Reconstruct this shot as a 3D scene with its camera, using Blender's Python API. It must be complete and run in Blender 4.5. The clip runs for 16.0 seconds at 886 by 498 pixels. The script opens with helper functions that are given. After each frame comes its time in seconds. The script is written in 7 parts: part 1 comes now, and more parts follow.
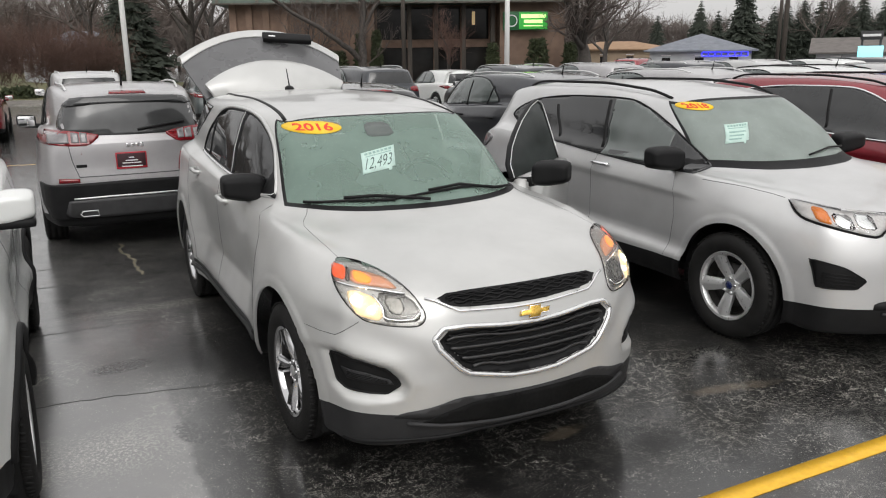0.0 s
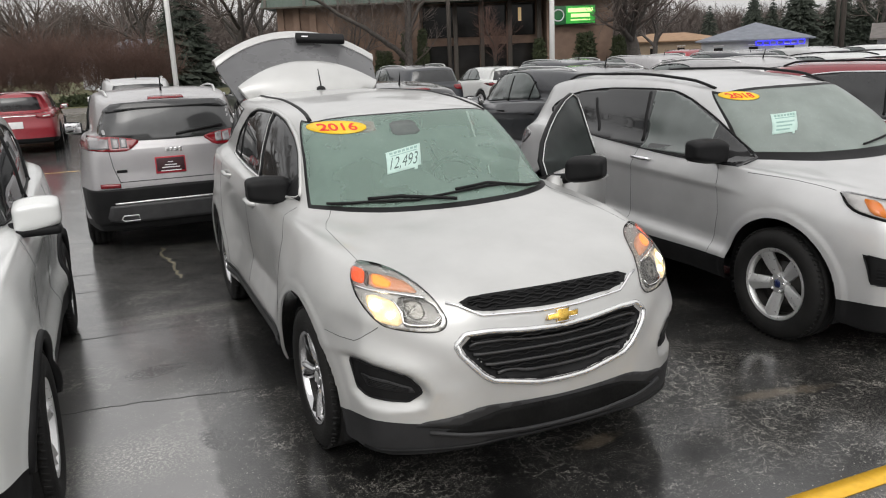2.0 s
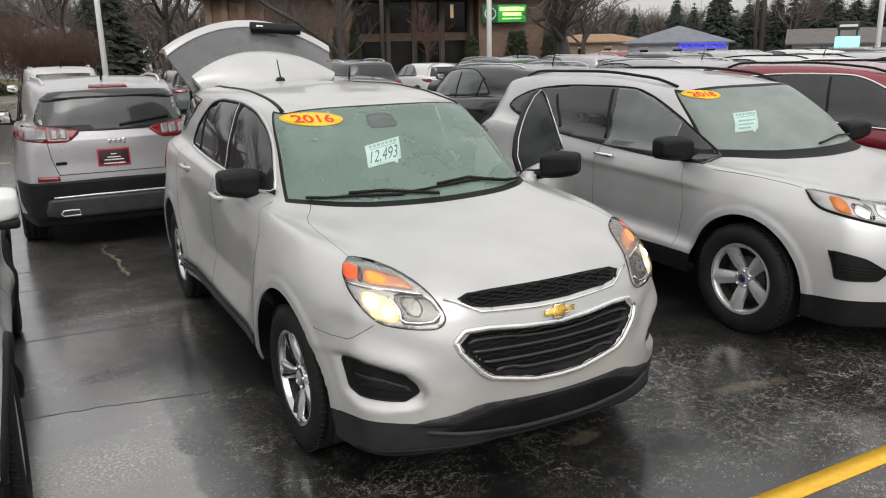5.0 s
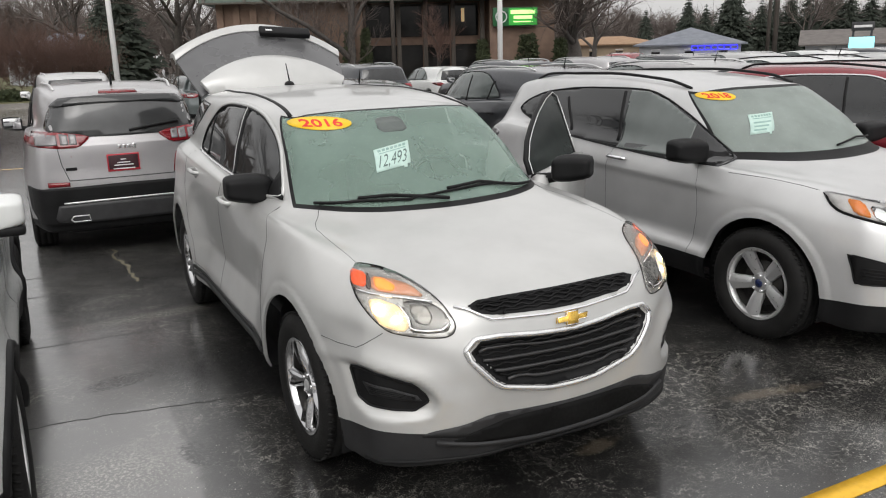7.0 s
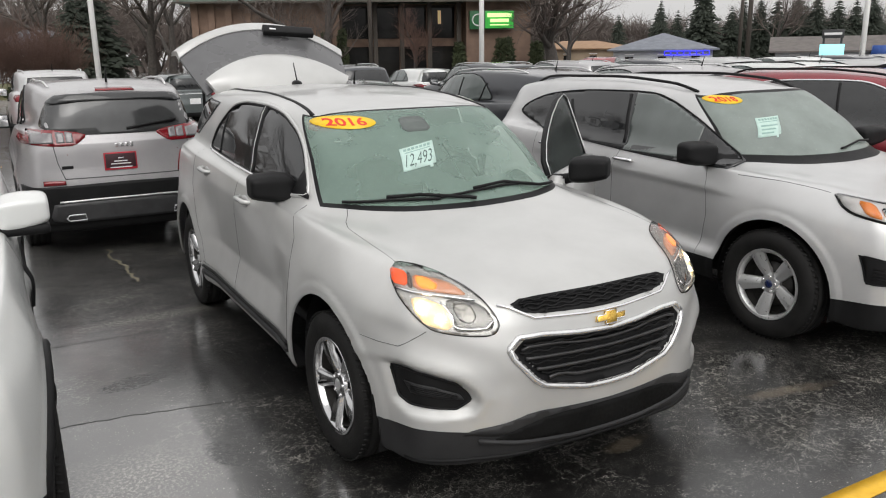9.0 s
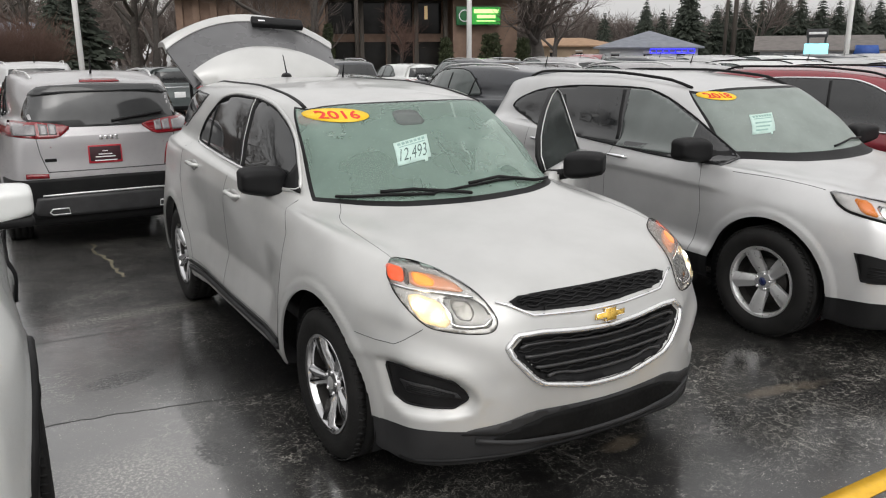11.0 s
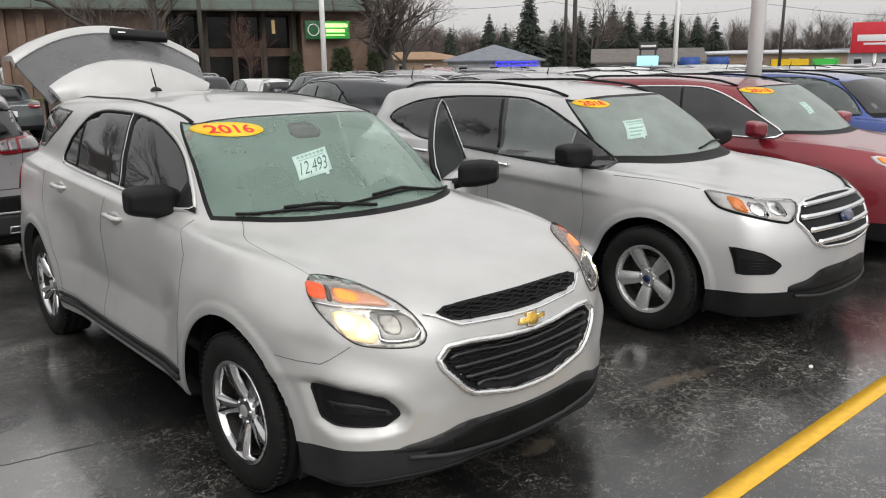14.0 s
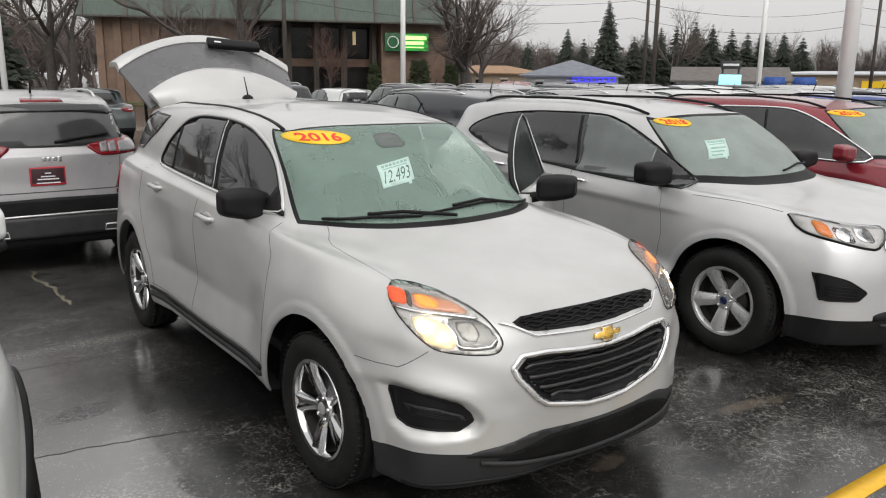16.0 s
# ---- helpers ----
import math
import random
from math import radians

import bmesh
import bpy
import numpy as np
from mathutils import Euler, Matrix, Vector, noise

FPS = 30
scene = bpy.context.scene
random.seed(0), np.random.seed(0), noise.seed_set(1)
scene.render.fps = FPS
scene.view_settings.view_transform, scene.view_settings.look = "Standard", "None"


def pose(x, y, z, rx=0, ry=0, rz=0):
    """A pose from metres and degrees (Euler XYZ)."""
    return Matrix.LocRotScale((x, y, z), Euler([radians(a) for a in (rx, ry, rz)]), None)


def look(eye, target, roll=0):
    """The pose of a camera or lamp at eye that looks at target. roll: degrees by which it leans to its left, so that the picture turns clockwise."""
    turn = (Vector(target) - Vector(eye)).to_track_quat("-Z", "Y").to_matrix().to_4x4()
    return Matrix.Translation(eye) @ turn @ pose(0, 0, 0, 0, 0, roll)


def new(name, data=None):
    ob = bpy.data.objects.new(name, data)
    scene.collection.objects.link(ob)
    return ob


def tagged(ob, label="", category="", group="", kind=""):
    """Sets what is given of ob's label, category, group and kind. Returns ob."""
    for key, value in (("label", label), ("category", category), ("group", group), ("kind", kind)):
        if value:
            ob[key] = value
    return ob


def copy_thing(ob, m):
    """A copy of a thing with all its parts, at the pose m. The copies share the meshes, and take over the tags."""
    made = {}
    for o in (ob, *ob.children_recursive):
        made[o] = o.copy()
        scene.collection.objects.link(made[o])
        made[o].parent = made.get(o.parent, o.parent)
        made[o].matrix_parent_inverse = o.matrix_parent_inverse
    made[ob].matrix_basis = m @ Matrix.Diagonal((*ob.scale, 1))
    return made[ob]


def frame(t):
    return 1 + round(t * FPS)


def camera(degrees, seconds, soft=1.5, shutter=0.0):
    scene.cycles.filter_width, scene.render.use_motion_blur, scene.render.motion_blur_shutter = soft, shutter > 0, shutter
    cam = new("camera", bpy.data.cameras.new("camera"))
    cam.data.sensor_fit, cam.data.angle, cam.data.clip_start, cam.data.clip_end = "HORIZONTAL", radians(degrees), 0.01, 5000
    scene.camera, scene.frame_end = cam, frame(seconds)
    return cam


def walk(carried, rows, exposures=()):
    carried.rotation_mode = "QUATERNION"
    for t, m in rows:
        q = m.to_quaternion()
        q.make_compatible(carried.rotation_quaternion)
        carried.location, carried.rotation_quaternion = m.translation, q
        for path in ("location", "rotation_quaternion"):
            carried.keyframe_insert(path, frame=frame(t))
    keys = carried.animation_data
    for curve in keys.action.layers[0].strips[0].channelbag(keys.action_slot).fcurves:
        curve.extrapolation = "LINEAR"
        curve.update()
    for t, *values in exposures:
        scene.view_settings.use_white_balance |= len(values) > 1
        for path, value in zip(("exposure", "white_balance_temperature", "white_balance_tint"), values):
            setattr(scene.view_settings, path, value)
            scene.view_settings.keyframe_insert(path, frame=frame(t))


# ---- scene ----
cam = camera(59.4, 16.0, soft=1.1)
PATH = [
    (0, (-1.856, -3.734, 1.948), (-0.98, -2.002, 1.464), -0.7),
    (0.5, (-1.848, -3.73, 1.945), (-0.993, -1.986, 1.467), -0.9),
    (1, (-1.787, -3.701, 1.944), (-0.96, -1.943, 1.47), -1.2),
    (1.5, (-1.723, -3.681, 1.945), (-0.939, -1.903, 1.474), -2.1),
    (2, (-1.679, -3.663, 1.927), (-0.922, -1.877, 1.442), -2.4),
    (2.5, (-1.662, -3.666, 1.929), (-0.907, -1.881, 1.435), -2.6),
    (3, (-1.697, -3.631, 1.923), (-0.917, -1.858, 1.423), -2.7),
    (3.5, (-1.766, -3.611, 1.925), (-0.938, -1.861, 1.423), -2.6),
    (4, (-1.883, -3.542, 1.91), (-1.003, -1.819, 1.403), -2.1),
    (6.3, (-1.918, -3.447, 1.912), (-0.987, -1.748, 1.417), -0.9),
    (6.5, (-1.919, -3.442, 1.922), (-0.999, -1.736, 1.427), -1.0),
    (7, (-1.869, -3.409, 1.903), (-0.973, -1.69, 1.414), -1.5),
    (7.5, (-1.886, -3.395, 1.906), (-0.997, -1.671, 1.42), -1.7),
    (8, (-1.976, -3.356, 1.908), (-1.071, -1.64, 1.423), -1.6),
    (8.5, (-2.067, -3.306, 1.899), (-1.134, -1.605, 1.414), -1.2),
    (9, (-2.129, -3.279, 1.897), (-1.168, -1.593, 1.412), -0.8),
    (11.3, (-2.14, -3.154, 1.873), (-1.143, -1.493, 1.377), -0.4),
    (11.5, (-2.111, -3.121, 1.869), (-1.105, -1.465, 1.373), -0.7),
    (12, (-2.089, -3.071, 1.864), (-1.046, -1.438, 1.367), -0.8),
    (12.5, (-2.134, -3.048, 1.865), (-1.047, -1.445, 1.367), -1.0),
    (13, (-2.192, -3.011, 1.859), (-1.022, -1.472, 1.345), -0.7),
    (13.5, (-2.261, -3.021, 1.865), (-1.019, -1.532, 1.373), -0.6),
    (14, (-2.317, -2.996, 1.859), (-1.024, -1.542, 1.395), -0.7),
    (14.5, (-2.353, -3.016, 1.869), (-1.064, -1.554, 1.422), 0.4),
    (15, (-2.379, -3.017, 1.863), (-1.159, -1.492, 1.43), 1.3),
    (15.5, (-2.389, -3.019, 1.865), (-1.201, -1.471, 1.429), 0.9),
    (16, (-2.402, -3.024, 1.865), (-1.241, -1.454, 1.433), 0.6),
]
walk(cam, [(t, look(eye, target, roll)) for t, eye, target, roll in PATH])

# ---- world and light: a bright, even overcast sky ----
world = bpy.data.worlds.new("overcast")
scene.world = world
world.use_nodes = True
wn, wl = world.node_tree.nodes, world.node_tree.links
wn.clear()
sky = wn.new("ShaderNodeTexSky")
sky.sky_type = "NISHITA"
sky.sun_disc = False
sky.sun_elevation = radians(38)
sky.sun_rotation = radians(200)
sky.dust_density = 6.0
sky.air_density = 1.0
grey = wn.new("ShaderNodeHueSaturation")
grey.inputs["Saturation"].default_value = 0.10
cloud = wn.new("ShaderNodeMix")
cloud.data_type = "RGBA"
cloud.inputs[0].default_value = 0.72
cloud.inputs[7].default_value = (6.9, 6.8, 6.75, 1)
bg = wn.new("ShaderNodeBackground")
bg.inputs["Strength"].default_value = 0.115
wo = wn.new("ShaderNodeOutputWorld")
wl.new(sky.outputs[0], grey.inputs["Color"])
wl.new(grey.outputs[0], cloud.inputs[6])
# an overcast sky is brighter towards the zenith
wtc = wn.new("ShaderNodeTexCoord")
wsep = wn.new("ShaderNodeSeparateXYZ")
wl.new(wtc.outputs["Generated"], wsep.inputs[0])
wclamp = wn.new("ShaderNodeClamp")
wl.new(wsep.outputs["Z"], wclamp.inputs[0])
wgain = wn.new("ShaderNodeMath")
wgain.operation = "MULTIPLY_ADD"
wgain.inputs[1].default_value = 0.75
wgain.inputs[2].default_value = 0.92
wl.new(wclamp.outputs[0], wgain.inputs[0])
wmul = wn.new("ShaderNodeVectorMath")
wmul.operation = "SCALE"
wl.new(cloud.outputs[2], wmul.inputs[0])
wl.new(wgain.outputs[0], wmul.inputs["Scale"])
wl.new(wmul.outputs[0], bg.inputs["Color"])
wl.new(bg.outputs[0], wo.inputs[0])

sun_data = bpy.data.lights.new("sun", "SUN")
sun_data.energy = 0.62
sun_data.angle = radians(40)
sun_data.color = (1.0, 0.97, 0.93)
sun = new("sun", sun_data)
sun.matrix_world = look((0, 0, 24), (8, 20, 0))
scene.view_settings.exposure = 0.21


# ---- materials ----
def material(name):
    m = bpy.data.materials.new(name)
    m.use_nodes = True
    nt = m.node_tree
    return m, nt, nt.nodes["Principled BSDF"]


def ramp_of(nt, src, stops):
    r = nt.nodes.new("ShaderNodeValToRGB")
    els = r.color_ramp.elements
    while len(els) < len(stops):
        els.new(0.5)
    for e, (p, c) in zip(els, stops):
        e.position = p
        e.color = (*c, 1) if len(c) == 3 else c
    nt.links.new(src, r.inputs[0])
    return r.outputs[0]


def noise_of(nt, scale, detail=4.0, rough=0.55, coords="Object", stretch=None, distort=0.0):
    tc = nt.nodes.new("ShaderNodeTexCoord")
    src = tc.outputs[coords]
    if stretch:
        mp = nt.nodes.new("ShaderNodeMapping")
        mp.inputs["Scale"].default_value = stretch
        nt.links.new(src, mp.inputs["Vector"])
        src = mp.outputs[0]
    n = nt.nodes.new("ShaderNodeTexNoise")
    n.inputs["Scale"].default_value = scale
    n.inputs["Detail"].default_value = detail
    n.inputs["Roughness"].default_value = rough
    n.inputs["Distortion"].default_value = distort
    nt.links.new(src, n.inputs["Vector"])
    return n.outputs["Fac"]


def bump_of(nt, p, src, strength, dist=0.01):
    b = nt.nodes.new("ShaderNodeBump")
    b.inputs["Strength"].default_value = strength
    b.inputs["Distance"].default_value = dist
    nt.links.new(src, b.inputs["Height"])
    nt.links.new(b.outputs[0], p.inputs["Normal"])


def surface(name, c1, c2, scale=8.0, rough=(0.4, 0.6), metal=0.0, bump=0.0, fine=60.0, coat=0.0, spec=0.5, stretch=None):
    """Two-scale varied surface: broad tone shifts, fine grain in roughness and relief."""
    m, nt, p = material(name)
    a = noise_of(nt, scale, stretch=stretch)
    nt.links.new(ramp_of(nt, a, [(0.3, c1), (0.7, c2)]), p.inputs["Base Color"])
    b = noise_of(nt, fine, 3, stretch=stretch)
    nt.links.new(ramp_of(nt, b, [(0.3, (rough[0],) * 3), (0.7, (rough[1],) * 3)]), p.inputs["Roughness"])
    p.inputs["Metallic"].default_value = metal
    p.inputs["Coat Weight"].default_value = coat
    p.inputs["Coat Roughness"].default_value = 0.05
    p.inputs["Specular IOR Level"].default_value = spec
    if bump:
        bump_of(nt, p, b, bump)
    return m


def paint(name, c, metal=0.5, rough=0.32, dirt=0.88, coat=0.9):
    """Car paint with clear coat, a little road film, and water beads in the coat."""
    m, nt, p = material(name)
    a = noise_of(nt, 2.2, 5)
    d = tuple(v * dirt for v in c)
    nt.links.new(ramp_of(nt, a, [(0.35, d), (0.62, c)]), p.inputs["Base Color"])
    f = noise_of(nt, 900.0, 1)
    nt.links.new(ramp_of(nt, f, [(0.3, (rough - 0.05,) * 3), (0.7, (rough + 0.06,) * 3)]), p.inputs["Roughness"])
    p.inputs["Metallic"].default_value = metal
    p.inputs["Coat Weight"].default_value = coat
    p.inputs["Coat Roughness"].default_value = 0.06
    tc = nt.nodes.new("ShaderNodeTexCoord")
    v = nt.nodes.new("ShaderNodeTexVoronoi")
    v.inputs["Scale"].default_value = 65.0
    nt.links.new(tc.outputs["Object"], v.inputs["Vector"])
    beads = ramp_of(nt, v.outputs["Distance"], [(0.0, (1, 1, 1)), (0.22, (0, 0, 0))])
    keep = ramp_of(nt, noise_of(nt, 14.0, 3), [(0.48, (0, 0, 0)), (0.62, (1, 1, 1))])
    mul = nt.nodes.new("ShaderNodeMath")
    mul.operation = "MULTIPLY"
    nt.links.new(beads, mul.inputs[0])
    nt.links.new(keep, mul.inputs[1])
    b = nt.nodes.new("ShaderNodeBump")
    b.inputs["Strength"].default_value = 0.4
    b.inputs["Distance"].default_value = 0.002
    nt.links.new(mul.outputs[0], b.inputs["Height"])
    nt.links.new(b.outputs[0], p.inputs["Coat Normal"])
    return m


def glow(name, c, strength):
    m, nt, p = material(name)
    p.inputs["Base Color"].default_value = (*c, 1)
    p.inputs["Emission Color"].default_value = (*c, 1)
    p.inputs["Emission Strength"].default_value = strength
    return m


def clear_glass(name, tint, rough=0.02, ior=1.52):
    """Thin pane: lets light straight through with a tint, and mirrors by its gloss."""
    m, nt, p = material(name)
    tr = nt.nodes.new("ShaderNodeBsdfTransparent")
    tr.inputs[0].default_value = (*tint, 1)
    gl = nt.nodes.new("ShaderNodeBsdfGlossy")
    gl.inputs["Roughness"].default_value = rough
    fr = nt.nodes.new("ShaderNodeFresnel")
    fr.inputs["IOR"].default_value = ior
    mx = nt.nodes.new("ShaderNodeMixShader")
    nt.links.new(fr.outputs[0], mx.inputs[0])
    nt.links.new(tr.outputs[0], mx.inputs[1])
    nt.links.new(gl.outputs[0], mx.inputs[2])
    nt.links.new(mx.outputs[0], nt.nodes["Material Output"].inputs[0])
    return m


SILVER = paint("silver_paint", (0.52, 0.52, 0.51), 0.42, 0.36, coat=0.6)
SILVER2 = paint("silver_paint_cool", (0.53, 0.53, 0.53), 0.42, 0.36, coat=0.6)
STEEL_GREY = paint("steel_grey_paint", (0.40, 0.39, 0.397), 0.45, coat=0.6)
WHITE = paint("white_paint", (0.64, 0.65, 0.64), 0.05, 0.3, 0.94)
RED = paint("dark_red_paint", (0.22, 0.012, 0.022), 0.25)
RED2 = paint("red_paint", (0.26, 0.016, 0.026), 0.15)
BLUE = paint("blue_paint", (0.03, 0.07, 0.28), 0.35)
CHARCOAL = paint("charcoal_paint", (0.035, 0.038, 0.045), 0.45)
BLACK = paint("black_paint", (0.012, 0.012, 0.014), 0.1)
GREENGREY = paint("greygreen_paint", (0.10, 0.115, 0.115), 0.5)
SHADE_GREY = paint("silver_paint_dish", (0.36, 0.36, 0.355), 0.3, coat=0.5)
PLASTIC = surface("black_plastic", (0.006, 0.006, 0.0064), (0.011, 0.011, 0.0115), 6, (0.45, 0.62), bump=0.05, fine=400, spec=0.18)
GREY_PLASTIC = surface("grey_plastic", (0.016, 0.016, 0.017), (0.026, 0.026, 0.027), 6, (0.45, 0.62), bump=0.05, fine=400, spec=0.3)
RUBBER = surface("tyre_rubber", (0.008, 0.008, 0.008), (0.015, 0.0145, 0.014), 9, (0.6, 0.8), bump=0.12, fine=140, spec=0.2)
CHROME = surface("chrome", (0.78, 0.78, 0.79), (0.85, 0.85, 0.86), 4, (0.06, 0.12), metal=1.0)
ALLOY = surface("alloy", (0.60, 0.60, 0.60), (0.70, 0.70, 0.70), 5, (0.26, 0.38), metal=0.7)
WHEEL_CHROME = surface("wheel_chrome", (0.42, 0.42, 0.425), (0.52, 0.52, 0.525), 5, (0.08, 0.16), metal=1.0)
BRIGHT_ALLOY = surface("polished_alloy", (0.66, 0.66, 0.66), (0.78, 0.78, 0.78), 5, (0.12, 0.24), metal=0.8)
GOLD = surface("gold_badge", (0.62, 0.38, 0.07), (0.74, 0.48, 0.10), 30, (0.22, 0.34), metal=0.75)
DARK_GLASS = surface("privacy_glass", (0.016, 0.017, 0.018), (0.026, 0.027, 0.028), 3, (0.02, 0.045), spec=0.7)
def hazed_glass(name, tint, film, amount):
    """Clear glass under rain: drops, and sky reflection put in as uneven diffuse film."""
    m = clear_glass(name, tint, 0.04)
    nt = m.node_tree
    out = nt.nodes["Material Output"]
    first = out.inputs[0].links[0].from_socket
    df = nt.nodes.new("ShaderNodeBsdfDiffuse")
    df.inputs[0].default_value = (*film, 1)
    a = ramp_of(nt, noise_of(nt, 3.0, 5), [(0.3, (amount * 0.82,) * 3), (0.7, (amount * 1.15,) * 3)])
    drops = ramp_of(nt, noise_of(nt, 120.0, 1), [(0.70, (0,) * 3), (0.75, (0.22,) * 3)])
    ad = nt.nodes.new("ShaderNodeMath")
    ad.operation = "ADD"
    nt.links.new(a, ad.inputs[0])
    nt.links.new(drops, ad.inputs[1])
    mx = nt.nodes.new("ShaderNodeMixShader")
    nt.links.new(ad.outputs[0], mx.inputs[0])
    nt.links.new(first, mx.inputs[1])
    nt.links.new(df.outputs[0], mx.inputs[2])
    nt.links.new(mx.outputs[0], out.inputs[0])
    return m


GREEN_GLASS = hazed_glass("windscreen_glass", (0.74, 0.86, 0.79), (0.31, 0.43, 0.37), 0.42)
GREY_GLASS = hazed_glass("clear_windscreen_glass", (0.74, 0.80, 0.77), (0.42, 0.48, 0.45), 0.46)
FRONT_GLASS = surface("misted_side_glass", (0.075, 0.087, 0.083), (0.105, 0.12, 0.115), 2.5, (0.05, 0.12), coat=0.6)
# sky mirrored in the row cars' windows, put into a lighter glass colour
ROW_GLASS = surface("misted_row_glass", (0.05, 0.062, 0.060), (0.10, 0.118, 0.114), 1.6, (0.05, 0.12), coat=0.6)
NAVY = surface("navy_enamel", (0.008, 0.014, 0.06), (0.012, 0.02, 0.08), 20, (0.15, 0.25), coat=0.8)
REAR_GLASS = surface("wet_rear_glass", (0.085, 0.085, 0.088), (0.12, 0.12, 0.124), 3, (0.24, 0.34), fine=4)
LAMP_BOWL = surface("lamp_bowl", (0.10, 0.095, 0.09), (0.34, 0.32, 0.29), 60, (0.2, 0.4), metal=0.6)
SHADE_BLACK = surface("deep_black", (0.004, 0.004, 0.004), (0.008, 0.008, 0.008), 8, (0.6, 0.8), spec=0.1)
LAMP_GLASS = clear_glass("lamp_lens", (0.93, 0.94, 0.93))
DOOR_GLASS = surface("dim_door_glass", (0.055, 0.064, 0.062), (0.085, 0.096, 0.093), 2, (0.1, 0.2), spec=0.4)
LINING = surface("cabin_lining", (0.05, 0.05, 0.048), (0.065, 0.064, 0.062), 5, (0.85, 0.95), spec=0.1)
FABRIC = surface("seat_cloth", (0.05, 0.05, 0.05), (0.07, 0.068, 0.066), 6, (0.85, 0.95), spec=0.1)
LAMP_ON = glow("headlamp_bulb", (1.0, 0.90, 0.70), 16.0)
# bulb light on the reflector facets, put in as a patchy glow
LAMP_WARM = glow("lit_reflector", (1.0, 0.78, 0.48), 0.8)
facet = LAMP_WARM.node_tree
facet.links.new(ramp_of(facet, noise_of(facet, 38.0, 3, 0.7), [(0.40, (0.02,) * 3), (0.56, (0.22,) * 3), (0.70, (0.80,) * 3)]), facet.nodes["Principled BSDF"].inputs["Emission Strength"])
SMOKY_LENS = surface("smoky_lens", (0.11, 0.105, 0.11), (0.19, 0.18, 0.185), 60, (0.12, 0.25), coat=0.8)
SKID = surface("skid_grey", (0.032, 0.032, 0.033), (0.05, 0.05, 0.052), 8, (0.35, 0.5), metal=0.3)
AMBER = surface("amber_lens", (0.75, 0.20, 0.015), (0.85, 0.27, 0.03), 40, (0.12, 0.25), coat=0.6)
AMBER_LIT = glow("amber_lit", (1.0, 0.30, 0.05), 0.75)
MARKER = glow("marker_lit", (0.80, 0.10, 0.02), 0.45)
LAMP_BACK = surface("silvered_lamp_back", (0.50, 0.48, 0.46), (0.62, 0.60, 0.58), 40, (0.15, 0.3), metal=0.6)
LAMP_DARK = surface("smoky_lamp_bowl", (0.10, 0.096, 0.09), (0.20, 0.19, 0.18), 25, (0.15, 0.3), metal=0.5)
PEACH = surface("peach_lens", (0.72, 0.34, 0.20), (0.80, 0.42, 0.27), 60, (0.1, 0.2), coat=0.6)
SENSOR = surface("sensor_cover", (0.07, 0.085, 0.08), (0.10, 0.115, 0.108), 12, (0.3, 0.5))
RED_LENS = surface("red_lens", (0.13, 0.004, 0.008), (0.21, 0.007, 0.012), 40, (0.1, 0.2), coat=0.35)
CLEAR_LENS = surface("frosted_lens", (0.55, 0.52, 0.52), (0.66, 0.64, 0.64), 60, (0.12, 0.25), coat=0.8)
YELLOW = surface("yellow_vinyl", (0.80, 0.50, 0.01), (0.85, 0.56, 0.015), 12, (0.35, 0.5))
RED_INK = surface("red_ink", (0.62, 0.02, 0.01), (0.7, 0.03, 0.015), 20, (0.4, 0.55))
PAPER = surface("mint_paper", (0.42, 0.57, 0.52), (0.50, 0.64, 0.59), 14, (0.6, 0.8))
GREEN_INK = surface("faded_green_ink", (0.20, 0.33, 0.29), (0.27, 0.40, 0.36), 20, (0.5, 0.7))
INK = surface("dark_ink", (0.05, 0.085, 0.075), (0.08, 0.12, 0.11), 20, (0.5, 0.7))
PLATE_RED = surface("plate_red", (0.38, 0.015, 0.03), (0.48, 0.025, 0.04), 14, (0.3, 0.5))
PLATE_DARK = surface("plate_dark", (0.03, 0.012, 0.015), (0.05, 0.015, 0.02), 14, (0.3, 0.5))
WHITE_INK = surface("white_ink", (0.7, 0.7, 0.7), (0.78, 0.78, 0.78), 14, (0.4, 0.5))


